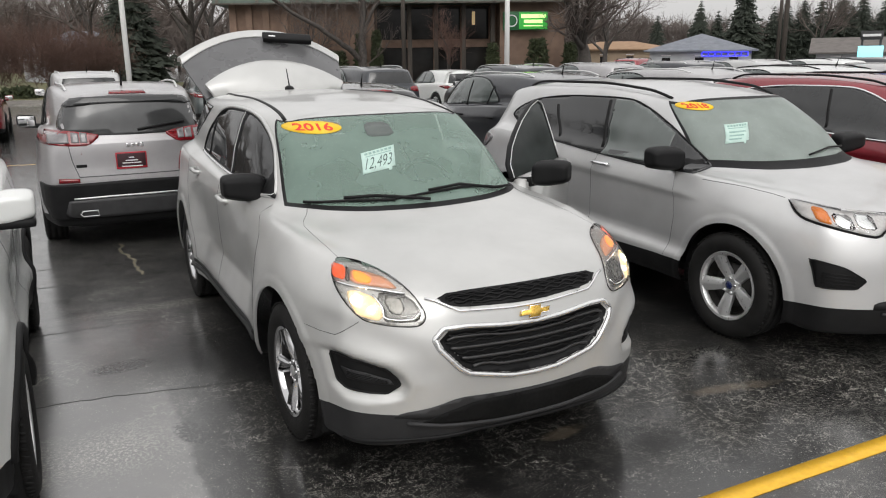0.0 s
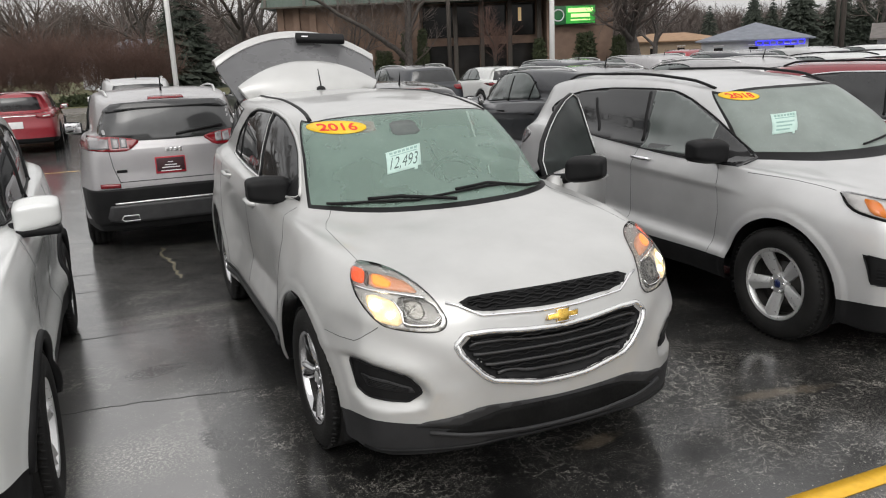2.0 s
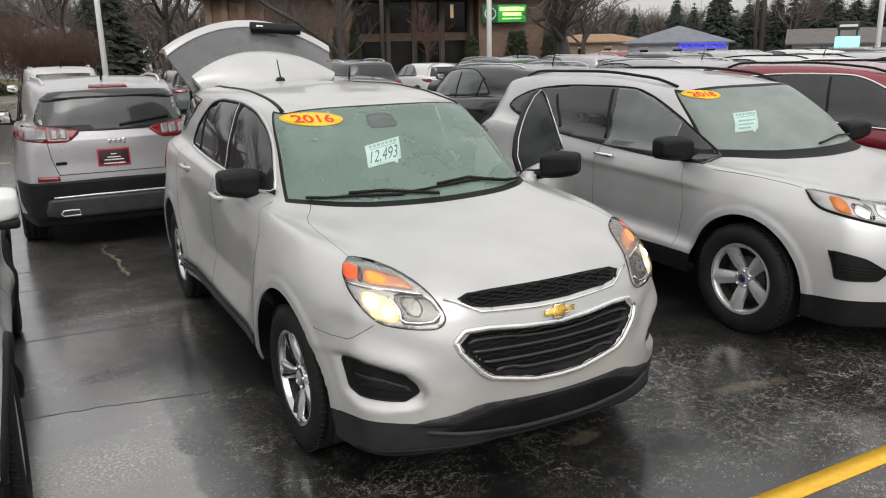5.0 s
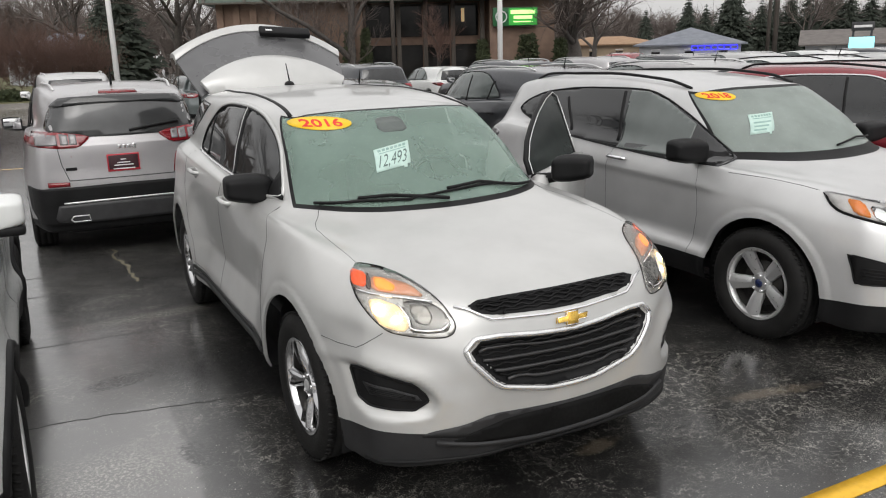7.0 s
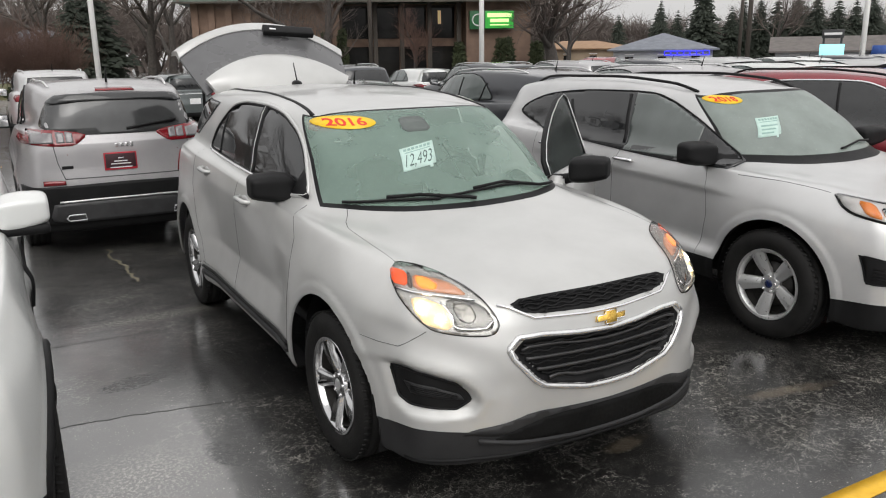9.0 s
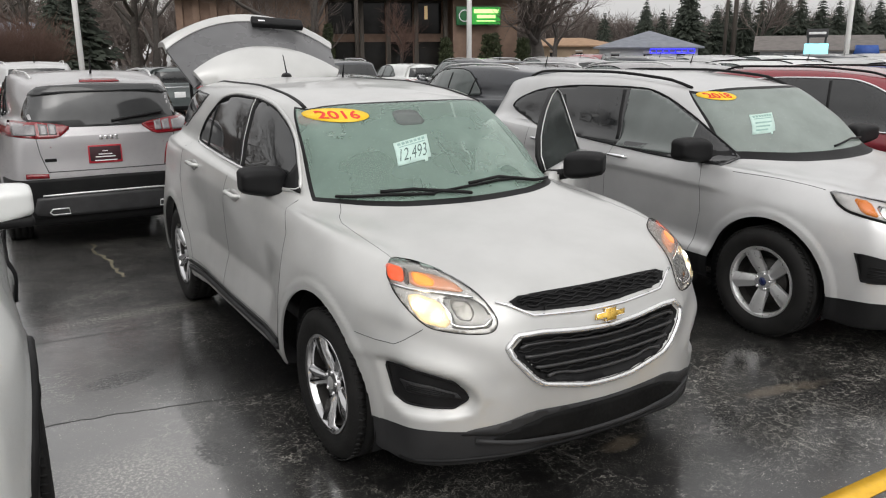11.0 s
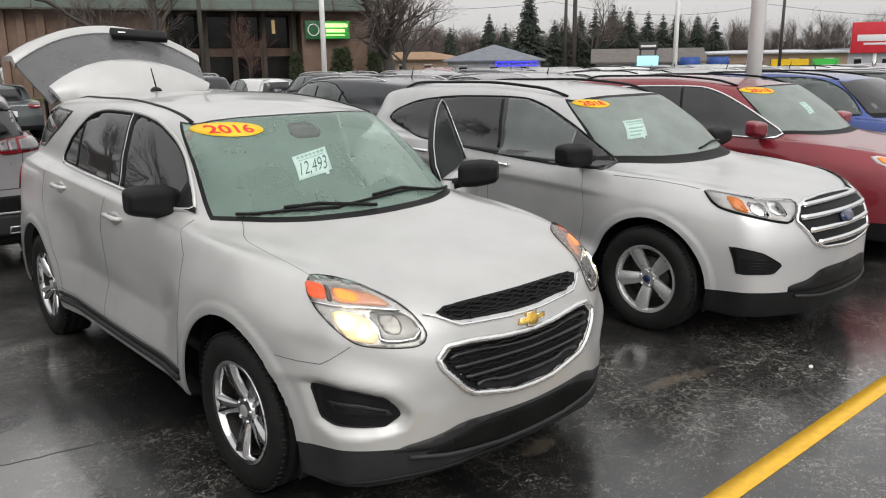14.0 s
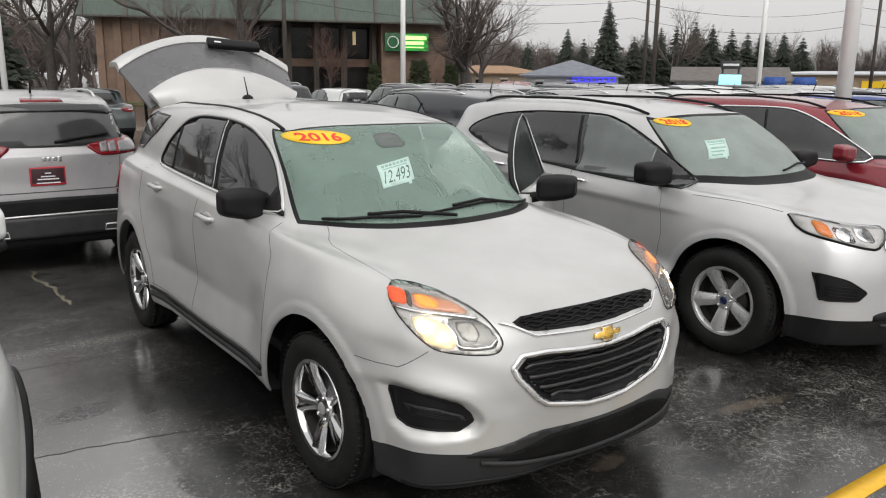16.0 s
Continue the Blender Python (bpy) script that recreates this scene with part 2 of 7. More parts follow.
def asphalt():
    m, nt, p = material("wet_asphalt")
    lk = nt.links.new

    def calc(op, a, b):
        n = nt.nodes.new("ShaderNodeMath")
        n.operation = op
        for sock, v in zip(n.inputs, (a, b)):
            if isinstance(v, (int, float)):
                sock.default_value = v
            else:
                lk(v, sock)
        return n.outputs[0]

    def level(src, lo, hi, top=1.0):
        return ramp_of(nt, src, [(lo, (0, 0, 0)), (hi, (top,) * 3)])
    tc = nt.nodes.new("ShaderNodeTexCoord")
    # sealed black ground with paler worn patches
    tone = ramp_of(nt, noise_of(nt, 0.55, 6, 0.6), [(0.38, (0.0035, 0.0035, 0.0036)), (0.52, (0.005, 0.0049, 0.0049)), (0.72, (0.016, 0.0158, 0.0155))])

    def cracks(scale, width, warp_scale, warp):
        w = nt.nodes.new("ShaderNodeTexNoise")
        w.inputs["Scale"].default_value = warp_scale
        w.inputs["Detail"].default_value = 6
        w.inputs["Roughness"].default_value = 0.65
        lk(tc.outputs["Object"], w.inputs["Vector"])
        ad = nt.nodes.new("ShaderNodeVectorMath")
        ad.operation = "MULTIPLY_ADD"
        ad.inputs[1].default_value = (warp, warp, warp)
        lk(w.outputs["Color"], ad.inputs[0])
        lk(tc.outputs["Object"], ad.inputs[2])
        v = nt.nodes.new("ShaderNodeTexVoronoi")
        v.feature = "DISTANCE_TO_EDGE"
        v.inputs["Scale"].default_value = scale
        lk(ad.outputs[0], v.inputs["Vector"])
        return ramp_of(nt, v.outputs["Distance"], [(0.0, (1, 1, 1)), (width, (0, 0, 0))])

    def spot(x, y, rx, ry, turn=0.0):
        """A soft round region of the lot: 1 at its middle, 0 past its edge."""
        mp = nt.nodes.new("ShaderNodeMapping")
        mp.vector_type = "TEXTURE"
        mp.inputs["Location"].default_value = (x, y, 0)
        mp.inputs["Rotation"].default_value = (0, 0, turn)
        mp.inputs["Scale"].default_value = (rx, ry, 1)
        lk(tc.outputs["Object"], mp.inputs["Vector"])
        ln = nt.nodes.new("ShaderNodeVectorMath")
        ln.operation = "LENGTH"
        lk(mp.outputs[0], ln.inputs[0])
        return ramp_of(nt, ln.outputs["Value"], [(0.15, (1, 1, 1)), (1.0, (0, 0, 0))])
    worn = calc("MAXIMUM", spot(2.0, -0.9, 1.9, 1.6), spot(-0.9, -0.7, 1.3, 1.0))
    where = level(calc("ADD", noise_of(nt, 1.1, 5, 0.7), calc("MULTIPLY", worn, 0.10)), 0.50, 0.68)
    bits = level(noise_of(nt, 20.0, 4, 0.7), 0.43, 0.50)
    bits2 = level(noise_of(nt, 34.0, 4, 0.75), 0.47, 0.54)
    fine = calc("MAXIMUM", calc("MULTIPLY", cracks(6.5, 0.026, 4.0, 0.5), bits), calc("MULTIPLY", cracks(17.0, 0.050, 9.0, 0.2), calc("MULTIPLY", bits2, 0.7)))
    lines = calc("MULTIPLY", fine, where)
    # pale grit, thick where the coat has worn, a few bright grains everywhere
    grit = level(noise_of(nt, 190.0, 2), 0.61, 0.65)
    gw = level(calc("ADD", noise_of(nt, 3.2, 5, 0.7), calc("MULTIPLY", worn, 0.08)), 0.47, 0.70, 0.9)
    specks = nt.nodes.new("ShaderNodeTexVoronoi")
    specks.inputs["Scale"].default_value = 75.0
    lk(tc.outputs["Object"], specks.inputs["Vector"])
    hue = nt.nodes.new("ShaderNodeSeparateXYZ")
    lk(specks.outputs["Color"], hue.inputs[0])
    dot = ramp_of(nt, specks.outputs["Distance"], [(0.0, (1, 1, 1)), (0.20, (1, 1, 1)), (0.28, (0, 0, 0))])
    glint = calc("MULTIPLY", calc("MULTIPLY", dot, level(hue.outputs["X"], 0.80, 0.84)), level(noise_of(nt, 1.7, 4, 0.7), 0.40, 0.60, 0.9))
    band = calc("MAXIMUM", spot(-1.29, 2.67, 1.0, 0.14, 0.05), spot(-1.80, 0.27, 0.5, 0.35))
    washed = calc("MULTIPLY", calc("MULTIPLY", band, 0.8), level(noise_of(nt, 60.0, 4, 0.75), 0.50, 0.60))
    salt = calc("MAXIMUM", calc("MAXIMUM", calc("MAXIMUM", lines, washed), glint), calc("MULTIPLY", grit, gw))
    # aisle beside the white car: sky sheen put into the colour, straight-edged patch
    shake = calc("MULTIPLY", calc("SUBTRACT", noise_of(nt, 5.0, 4, 0.6), 0.5), 0.16)
    axes = nt.nodes.new("ShaderNodeSeparateXYZ")
    lk(tc.outputs["Object"], axes.inputs[0])

    def edge(src, lo, hi):
        n = nt.nodes.new("ShaderNodeMapRange")
        lk(calc("ADD", src, shake), n.inputs["Value"])
        n.inputs["From Min"].default_value = lo
        n.inputs["From Max"].default_value = hi
        return n.outputs["Result"]
    patch = calc("MULTIPLY", calc("MULTIPLY", edge(axes.outputs["X"], -1.36, -1.41), edge(axes.outputs["Y"], 1.04, 0.99)), edge(axes.outputs["Y"], -1.2, -0.7))
    aisle_sheen = calc("MAXIMUM", calc("MULTIPLY", patch, calc("ADD", calc("MULTIPLY", noise_of(nt, 2.2, 5, 0.65), 0.5), 0.62)), calc("MULTIPLY", 0.75, calc("MAXIMUM", level(calc("MULTIPLY", spot(-2.1, 0.6, 1.0, 2.6), calc("ADD", noise_of(nt, 1.6, 5, 0.65), 0.25)), 0.12, 0.38, 0.95), level(calc("MULTIPLY", spot(-1.7, 5.0, 1.7, 5.0), calc("ADD", noise_of(nt, 1.1, 5, 0.65), 0.1)), 0.12, 0.60, 0.7))))
    mix0 = nt.nodes.new("ShaderNodeMix")
    mix0.data_type = "RGBA"
    lk(aisle_sheen, mix0.inputs[0])
    lk(tone, mix0.inputs[6])
    mix0.inputs[7].default_value = (0.115, 0.112, 0.109, 1)
    mix = nt.nodes.new("ShaderNodeMix")
    mix.data_type = "RGBA"
    lk(salt, mix.inputs[0])
    lk(mix0.outputs[2], mix.inputs[6])
    mix.inputs[7].default_value = (0.50, 0.48, 0.43, 1)
    # dark oil drips
    drips = calc("MULTIPLY", calc("MAXIMUM", spot(-1.59, 1.45, 0.26, 0.13, 0.2), spot(-1.34, 0.27, 0.10, 0.22, 0.3)), level(noise_of(nt, 45.0, 3, 0.7), 0.42, 0.52))
    oil = nt.nodes.new("ShaderNodeMix")
    oil.data_type = "RGBA"
    lk(level(drips, 0.10, 0.35), oil.inputs[0])
    lk(mix.outputs[2], oil.inputs[6])
    oil.inputs[7].default_value = (0.004, 0.004, 0.004, 1)
    mix = oil
    # sand washed together
    sand = calc("MAXIMUM", spot(0.40, -0.66, 0.30, 0.10, 0.1), spot(1.60, -0.67, 0.62, 0.12, -0.2))
    sandy = level(calc("MULTIPLY", sand, noise_of(nt, 9.0, 5, 0.7)), 0.24, 0.46, 0.55)
    mix2 = nt.nodes.new("ShaderNodeMix")
    mix2.data_type = "RGBA"
    lk(sandy, mix2.inputs[0])
    lk(mix.outputs[2], mix2.inputs[6])
    mix2.inputs[7].default_value = (0.15, 0.12, 0.085, 1)
    lk(mix2.outputs[2], p.inputs["Base Color"])
    # wet film: standing water is mirror smooth, elsewhere damp and rougher
    pool = calc("MAXIMUM", spot(1.85, -0.22, 0.42, 0.24), spot(0.95, -0.75, 0.5, 0.2, 0.3))
    damp = spot(-2.0, 0.4, 1.7, 5.0)
    wetness = calc("SUBTRACT", calc("ADD", noise_of(nt, 0.9, 5, 0.6), calc("MULTIPLY", damp, 0.05)), calc("MULTIPLY", pool, 0.3))
    wet = ramp_of(nt, wetness, [(0.36, (0.025,) * 3), (0.50, (0.07,) * 3), (0.66, (0.15,) * 3)])
    p.inputs["Roughness"].default_value = 0.5
    film = calc("MAXIMUM", calc("MAXIMUM", patch, calc("MAXIMUM", calc("MULTIPLY", 0.8, spot(-1.9, 3.0, 1.5, 7.0)), calc("MULTIPLY", 0.75, spot(2.8, -1.5, 2.6, 1.5)))), pool)
    lk(calc("ADD", calc("MULTIPLY", film, 0.25), 0.75), p.inputs["Coat Weight"])
    lk(calc("ADD", calc("MULTIPLY", film, 0.70), 1.70), p.inputs["Coat IOR"])
    lk(wet, p.inputs["Coat Roughness"])
    p.inputs["Specular IOR Level"].default_value = 0.35
    bump_of(nt, p, calc("ADD", noise_of(nt, 150.0, 3), lines), 0.35, 0.004)
    cb = nt.nodes.new("ShaderNodeBump")
    cb.inputs["Strength"].default_value = 0.2
    cb.inputs["Distance"].default_value = 0.003
    lk(noise_of(nt, 80.0, 4, 0.65), cb.inputs["Height"])
    lk(cb.outputs[0], p.inputs["Coat Normal"])
    return m


ASPHALT = asphalt()
CONCRETE = surface("wet_concrete", (0.17, 0.16, 0.15), (0.25, 0.235, 0.215), 0.6, (0.18, 0.4), bump=0.1, fine=40)
GRASS = surface("winter_grass", (0.05, 0.065, 0.02), (0.13, 0.11, 0.05), 3, (0.8, 0.95), bump=0.6, fine=60)
LINE_PAINT = surface("yellow_line_paint", (0.62, 0.34, 0.015), (0.75, 0.44, 0.03), 22, (0.28, 0.5), bump=0.2, fine=200)
BRICK = surface("brown_brick", (0.15, 0.098, 0.072), (0.23, 0.152, 0.112), 1.5, (0.7, 0.9), bump=0.4, fine=30)
FASCIA = surface("green_fascia", (0.032, 0.058, 0.042), (0.055, 0.082, 0.062), 1.2, (0.4, 0.6), stretch=(6, 6, 0.4))
RIB = surface("brown_metal_rib", (0.05, 0.045, 0.035), (0.08, 0.07, 0.055), 3, (0.5, 0.7))
WINDOW = surface("dark_window", (0.01, 0.010, 0.010), (0.028, 0.026, 0.024), 0.7, (0.03, 0.08), spec=0.2)
BARK = surface("bark", (0.045, 0.039, 0.035), (0.088, 0.077, 0.069), 6, (0.8, 0.95), bump=0.6, fine=30)
TWIG = surface("twigs", (0.085, 0.068, 0.060), (0.14, 0.114, 0.10), 2, (0.8, 0.95))
RED_TWIG = surface("red_brown_twigs", (0.085, 0.047, 0.036), (0.135, 0.080, 0.062), 2, (0.8, 0.95))
SPRUCE = surface("spruce_needles", (0.018, 0.025, 0.017), (0.036, 0.045, 0.031), 1.5, (0.7, 0.9))
YEW = surface("evergreen_shrub", (0.022, 0.032, 0.012), (0.05, 0.06, 0.022), 4, (0.7, 0.9))
POLE_WHITE = surface("pole_white", (0.80, 0.80, 0.78), (0.88, 0.88, 0.86), 1.5, (0.4, 0.6), stretch=(4, 4, 0.4))
WOOD_POLE = surface("weathered_wood", (0.05, 0.042, 0.036), (0.085, 0.072, 0.06), 2, (0.7, 0.9), stretch=(8, 8, 0.5))
STUCCO = surface("tan_siding", (0.34, 0.26, 0.18), (0.42, 0.32, 0.23), 1.0, (0.7, 0.9))
SHINGLE_TAN = surface("tan_shingle", (0.27, 0.17, 0.10), (0.36, 0.23, 0.14), 2, (0.8, 0.95), bump=0.3)
SHINGLE_GREY = surface("grey_shingle", (0.13, 0.145, 0.17), (0.19, 0.20, 0.23), 2, (0.6, 0.85), bump=0.3)
SIDING_GREY = surface("pale_siding", (0.42, 0.43, 0.45), (0.50, 0.51, 0.53), 1, (0.6, 0.8))
BLUE_LED = glow("blue_led", (0.03, 0.03, 1.0), 1.6)
SIGN_GREEN = glow("green_sign_face", (0.035, 0.34, 0.045), 0.40)
SIGN_DARKGREEN = surface("dark_green_sign", (0.01, 0.10, 0.03), (0.015, 0.13, 0.04), 4, (0.3, 0.5))
SIGN_LIME = glow("lime_letter", (0.55, 0.95, 0.30), 1.0)
SIGN_RED = surface("red_sign", (0.55, 0.02, 0.035), (0.62, 0.03, 0.045), 2, (0.3, 0.45))
LED_CYAN = glow("led_screen", (0.30, 0.80, 0.88), 0.95)
SIGN_BLACK = surface("black_sign", (0.03, 0.03, 0.032), (0.05, 0.05, 0.052), 4, (0.4, 0.6))
BLUE_AWNING = surface("blue_awning", (0.02, 0.06, 0.25), (0.03, 0.09, 0.32), 4, (0.5, 0.7))


# ---- mesh helpers ----
def part(name, bm, mat, parent=None, label="", smooth=True):
    me = bpy.data.meshes.new(name)
    bm.normal_update()
    bm.to_mesh(me)
    bm.free()
    if smooth:
        me.polygons.foreach_set("use_smooth", [True] * len(me.polygons))
    me.materials.append(mat)
    ob = new(name, me)
    if parent is not None:
        ob.parent = parent
    if label:
        tagged(ob, label)
    return ob


def raw(name, verts, faces, mat, parent=None, label="", smooth=True, normals=None):
    me = bpy.data.meshes.new(name)
    me.from_pydata([tuple(v) for v in verts], [], [tuple(f) for f in faces])
    if smooth:
        me.polygons.foreach_set("use_smooth", [True] * len(me.polygons))
    if normals is not None:
        me.normals_split_custom_set_from_vertices([tuple(n) for n in normals])
    me.materials.append(mat)
    ob = new(name, me)
    if parent is not None:
        ob.parent = parent
    if label:
        tagged(ob, label)
    return ob


def share(ob, parent, m=None):
    o = ob.copy()
    scene.collection.objects.link(o)
    o.parent = parent
    if m is not None:
        o.matrix_basis = m
    return o


SITE = Matrix.Identity(4)


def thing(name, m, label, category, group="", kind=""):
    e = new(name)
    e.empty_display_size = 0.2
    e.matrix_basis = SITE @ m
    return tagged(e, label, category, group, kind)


def add_box(bm, c, d, m=None, bevel=0.0):
    r = bmesh.ops.create_cube(bm, size=1.0)
    vs = r["verts"]
    t = Matrix.Translation(c) @ Matrix.Diagonal((*d, 1))
    if m is not None:
        t = m @ t
    bmesh.ops.transform(bm, matrix=t, verts=vs)
    if bevel:
        es = list({e for v in vs for e in v.link_edges})
        bmesh.ops.bevel(bm, geom=es, offset=bevel, segments=2, affect="EDGES", profile=0.6)
    return bm


def box(c, d, bevel=0.0, m=None):
    return add_box(bmesh.new(), c, d, m, bevel)


def add_tube(bm, pts, r, sides=8, closed=False, caps=True):
    """A round bar along a line of points; r is one radius or one per point."""
    pts = [Vector(p) for p in pts]
    n = len(pts)
    rr = r if isinstance(r, (list, tuple)) else [r] * n
    rings = []
    up = None
    for i, p in enumerate(pts):
        a = pts[(i - 1) % n] if (closed or i > 0) else p
        b = pts[(i + 1) % n] if (closed or i < n - 1) else p
        d = (b - a)
        if d.length < 1e-9:
            d = Vector((0, 0, 1))
        d.normalize()
        if up is None:
            up = d.orthogonal().normalized()
        else:
            up = up - d * up.dot(d)
            if up.length < 1e-6:
                up = d.orthogonal()
            up.normalize()
        w = d.cross(up)
        rings.append([bm.verts.new(p + (up * math.cos(k * math.tau / sides) + w * math.sin(k * math.tau / sides)) * rr[i]) for k in range(sides)])
    for i in range(n if closed else n - 1):
        a, b = rings[i], rings[(i + 1) % n]
        for k in range(sides):
            bm.faces.new((a[k], a[(k + 1) % sides], b[(k + 1) % sides], b[k]))
    if caps and not closed:
        bm.faces.new(rings[0][::-1])
        bm.faces.new(rings[-1])
    return bm


def tube(pts, r, sides=8, closed=False):
    return add_tube(bmesh.new(), pts, r, sides, closed)


def add_lathe(bm, prof, seg=40, m=None, closed=False):
    """Turn a profile of (x, r) about the x axis."""
    rings = []
    for x, r in prof:
        if r < 1e-6:
            rings.append([bm.verts.new((x, 0, 0))])
        else:
            rings.append([bm.verts.new((x, r * math.cos(k * math.tau / seg), r * math.sin(k * math.tau / seg))) for k in range(seg)])
    for i in range(len(rings) - 1 + (1 if closed else 0)):
        a, b = rings[i], rings[(i + 1) % len(rings)]
        for k in range(seg):
            k2 = (k + 1) % seg
            if len(a) == 1 and len(b) == 1:
                continue
            if len(a) == 1:
                bm.faces.new((a[0], b[k2], b[k]))
            elif len(b) == 1:
                bm.faces.new((a[k], a[k2], b[0]))
            else:
                bm.faces.new((a[k], a[k2], b[k2], b[k]))
    if m is not None:
        bmesh.ops.transform(bm, matrix=m, verts=bm.verts)
    bmesh.ops.recalc_face_normals(bm, faces=bm.faces)
    return bm


def prism(outline, depth, axis="y"):
    """A flat outline of (a, b) given depth: axis y -> (x, z), axis x -> (y, z), axis z -> (x, y)."""
    bm = bmesh.new()
    def at(a, b, d):
        return {"y": (a, d, b), "x": (d, a, b), "z": (a, b, d)}[axis]
    f = [bm.verts.new(at(a, b, -depth / 2)) for a, b in outline]
    k = [bm.verts.new(at(a, b, depth / 2)) for a, b in outline]
    n = len(f)
    bm.faces.new(f)
    bm.faces.new(k[::-1])
    for i in range(n):
        bm.faces.new((f[i], k[i], k[(i + 1) % n], f[(i + 1) % n]))
    bmesh.ops.recalc_face_normals(bm, faces=bm.faces)
    return bm


def text_mesh(body, size, depth=0.002, shear=0.0, name="lettering", bold=0.0):
    cu = bpy.data.curves.new(name, "FONT")
    cu.body = body
    cu.size = size
    cu.extrude = depth
    cu.shear = shear
    cu.offset = bold * size
    cu.align_x = "CENTER"
    cu.align_y = "CENTER"
    tmp = new("tmp", cu)
    me = bpy.data.meshes.new_from_object(tmp.evaluated_get(bpy.context.evaluated_depsgraph_get()))
    bpy.data.objects.remove(tmp)
    bpy.data.curves.remove(cu)
    me.name = name
    return me


# ---- car bodies: closed rings of a body, lofted smoothly, then split into panels ----
from mathutils.bvhtree import BVHTree
from mathutils.geometry import delaunay_2d_cdt

Y_REF = (-0.93, -0.40, 0.0, 0.30, 0.95, 2.00, 2.857, 3.47, 3.80)
Z_REF = (0.20, 0.40, 0.66, 0.92, 1.13, 1.25, 1.58, 1.69)


class Shape:
    """Proportions of one car: where the reference heights and lengths come to lie."""

    def __init__(self, ys=Y_REF, zs=Z_REF, half=0.92, roof=1.0, trunk=0.0, trunk_z=0.0, blunt=1.0):
        self.ys, self.zs, self.half, self.roof, self.trunk, self.trunk_z, self.blunt = ys, zs, half, roof, trunk, trunk_z, blunt

    def y(self, v):
        return float(np.interp(v, Y_REF, self.ys))

    def z(self, v):
        return float(np.interp(v, Z_REF, self.zs))

    def p(self, v):
        f = 1.0
        if v[2] > 1.3:
            f = 1 + (self.roof - 1) * min(1, (v[2] - 1.3) / 0.3)
        return Vector((v[0] * self.half / 0.92 * f, self.y(v[1]), self.z(v[2])))


def rings_of(c):
    """Control rings from sill to roof, each running from the nose to the tail along one side."""
    yn, yt = -0.93, 3.80
    x = (0.0, 0.36, 0.60, 0.81, 0.905, 0.92, 0.92, 0.92, 0.90, 0.79, 0.46, 0.0)
    y = (yn, yn + 0.03, yn + 0.12, yn + 0.31, -0.10, 0.75, 1.60, 2.60, 3.20, yt - 0.13, yt - 0.02, yt)
    front = (1, 1, 1, 0.8, 0.2, 0, 0, 0, 0, 0, 0, 0)
    back = (0, 0, 0, 0, 0, 0, 0, 0, 0.2, 0.8, 1, 1)

    def ring(scale, zs, inset, tail):
        return [(x[i] * scale, y[i] + front[i] * inset - back[i] * tail, zs[i]) for i in range(12)]

    def level(a, b, d):
        return [a + (b - a) * f for f in (0, 0, 0, 0.1, 0.4, 1, 1, 1, 1, 1, 1, 1)] if d is None else [a] * 4 + [b] * 5 + [d] * 3
    r0 = ring(0.86, level(0.20, 0.285, 0.27), 0.16, 0.20)
    r1 = ring(0.965, level(0.215, 0.305, 0.29), 0.035, 0.05)
    r2 = ring(0.988, level(0.39, 0.38, 0.42), 0.0, 0.0)
    r3 = ring(1.0, level(0.62, 0.66, 0.68), 0.0, 0.0)
    r4 = ring(0.985, level(0.82, 0.88, 0.90), 0.042, 0.03)
    r5 = [(0, yn + 0.14, 0.925), (0.35, yn + 0.16, 0.93), (0.56, yn + 0.265, 0.955), (0.735, yn + 0.51, 1.02), (0.82, 0.02, 1.07), (0.855, 0.75, 1.10), (0.872, 1.6, 1.15), (0.87, 2.6, 1.20), (0.835, 3.2, 1.22), (0.74, yt - 0.19, 1.14), (0.43, yt - 0.07, 1.11), (0, yt - 0.05, 1.11)]
    r7 = [(0, 0.10, 1.125), (0.33, 0.135, 1.13), (0.54, 0.22, 1.14), (0.64, 0.32, 1.145), (0.735, 0.52, 1.14), (0.80, 0.85, 1.15), (0.825, 1.6, 1.19), (0.785, 2.6, 1.25), (0.735, 3.25, 1.27), (0.66, yt - 0.23, 1.22), (0.40, yt - 0.13, 1.19), (0, yt - 0.11, 1.19)]
    if c.trunk:
        for i, f in ((8, 0.4), (9, 1), (10, 1), (11, 1)):
            q = r7[i]
            r7[i] = (q[0] * (1 - 0.06 * f), q[1] - c.trunk * f, q[2] - c.trunk_z * f)
    mid = [(0, -0.32, 1.045), (0.33, -0.31, 1.047), (0.55, -0.25, 1.05), (0.69, -0.08, 1.075), (0.775, 0.28, 1.10)]
    r6 = mid + [tuple(0.5 * (a + b) for a, b in zip(r5[i], r7[i])) for i in range(5, 12)]
    r6 = [(q[0] + (0.012 if 5 <= i <= 8 else 0), q[1], q[2]) for i, q in enumerate(r6)]
    r9 = [(0, 0.83, 1.60), (0.30, 0.85, 1.597), (0.46, 0.905, 1.585), (0.535, 0.96, 1.57), (0.58, 1.06, 1.58), (0.612, 1.38, 1.622), (0.622, 1.95, 1.65), (0.605, 2.7, 1.64), (0.56, 3.22, 1.60), (0.49, 3.42, 1.58), (0.30, 3.465, 1.60), (0, 3.475, 1.605)]
    if c.trunk:
        for i, f in ((8, 0.3), (9, 1), (10, 1), (11, 1)):
            q = r9[i]
            r9[i] = (q[0], q[1] - c.trunk * 0.75 * f, q[2])
    bulge = (0, 0.005, 0.01, 0.015, 0.015, 0.022, 0.025, 0.022, 0.015, 0.01, 0, 0)
    r8 = []
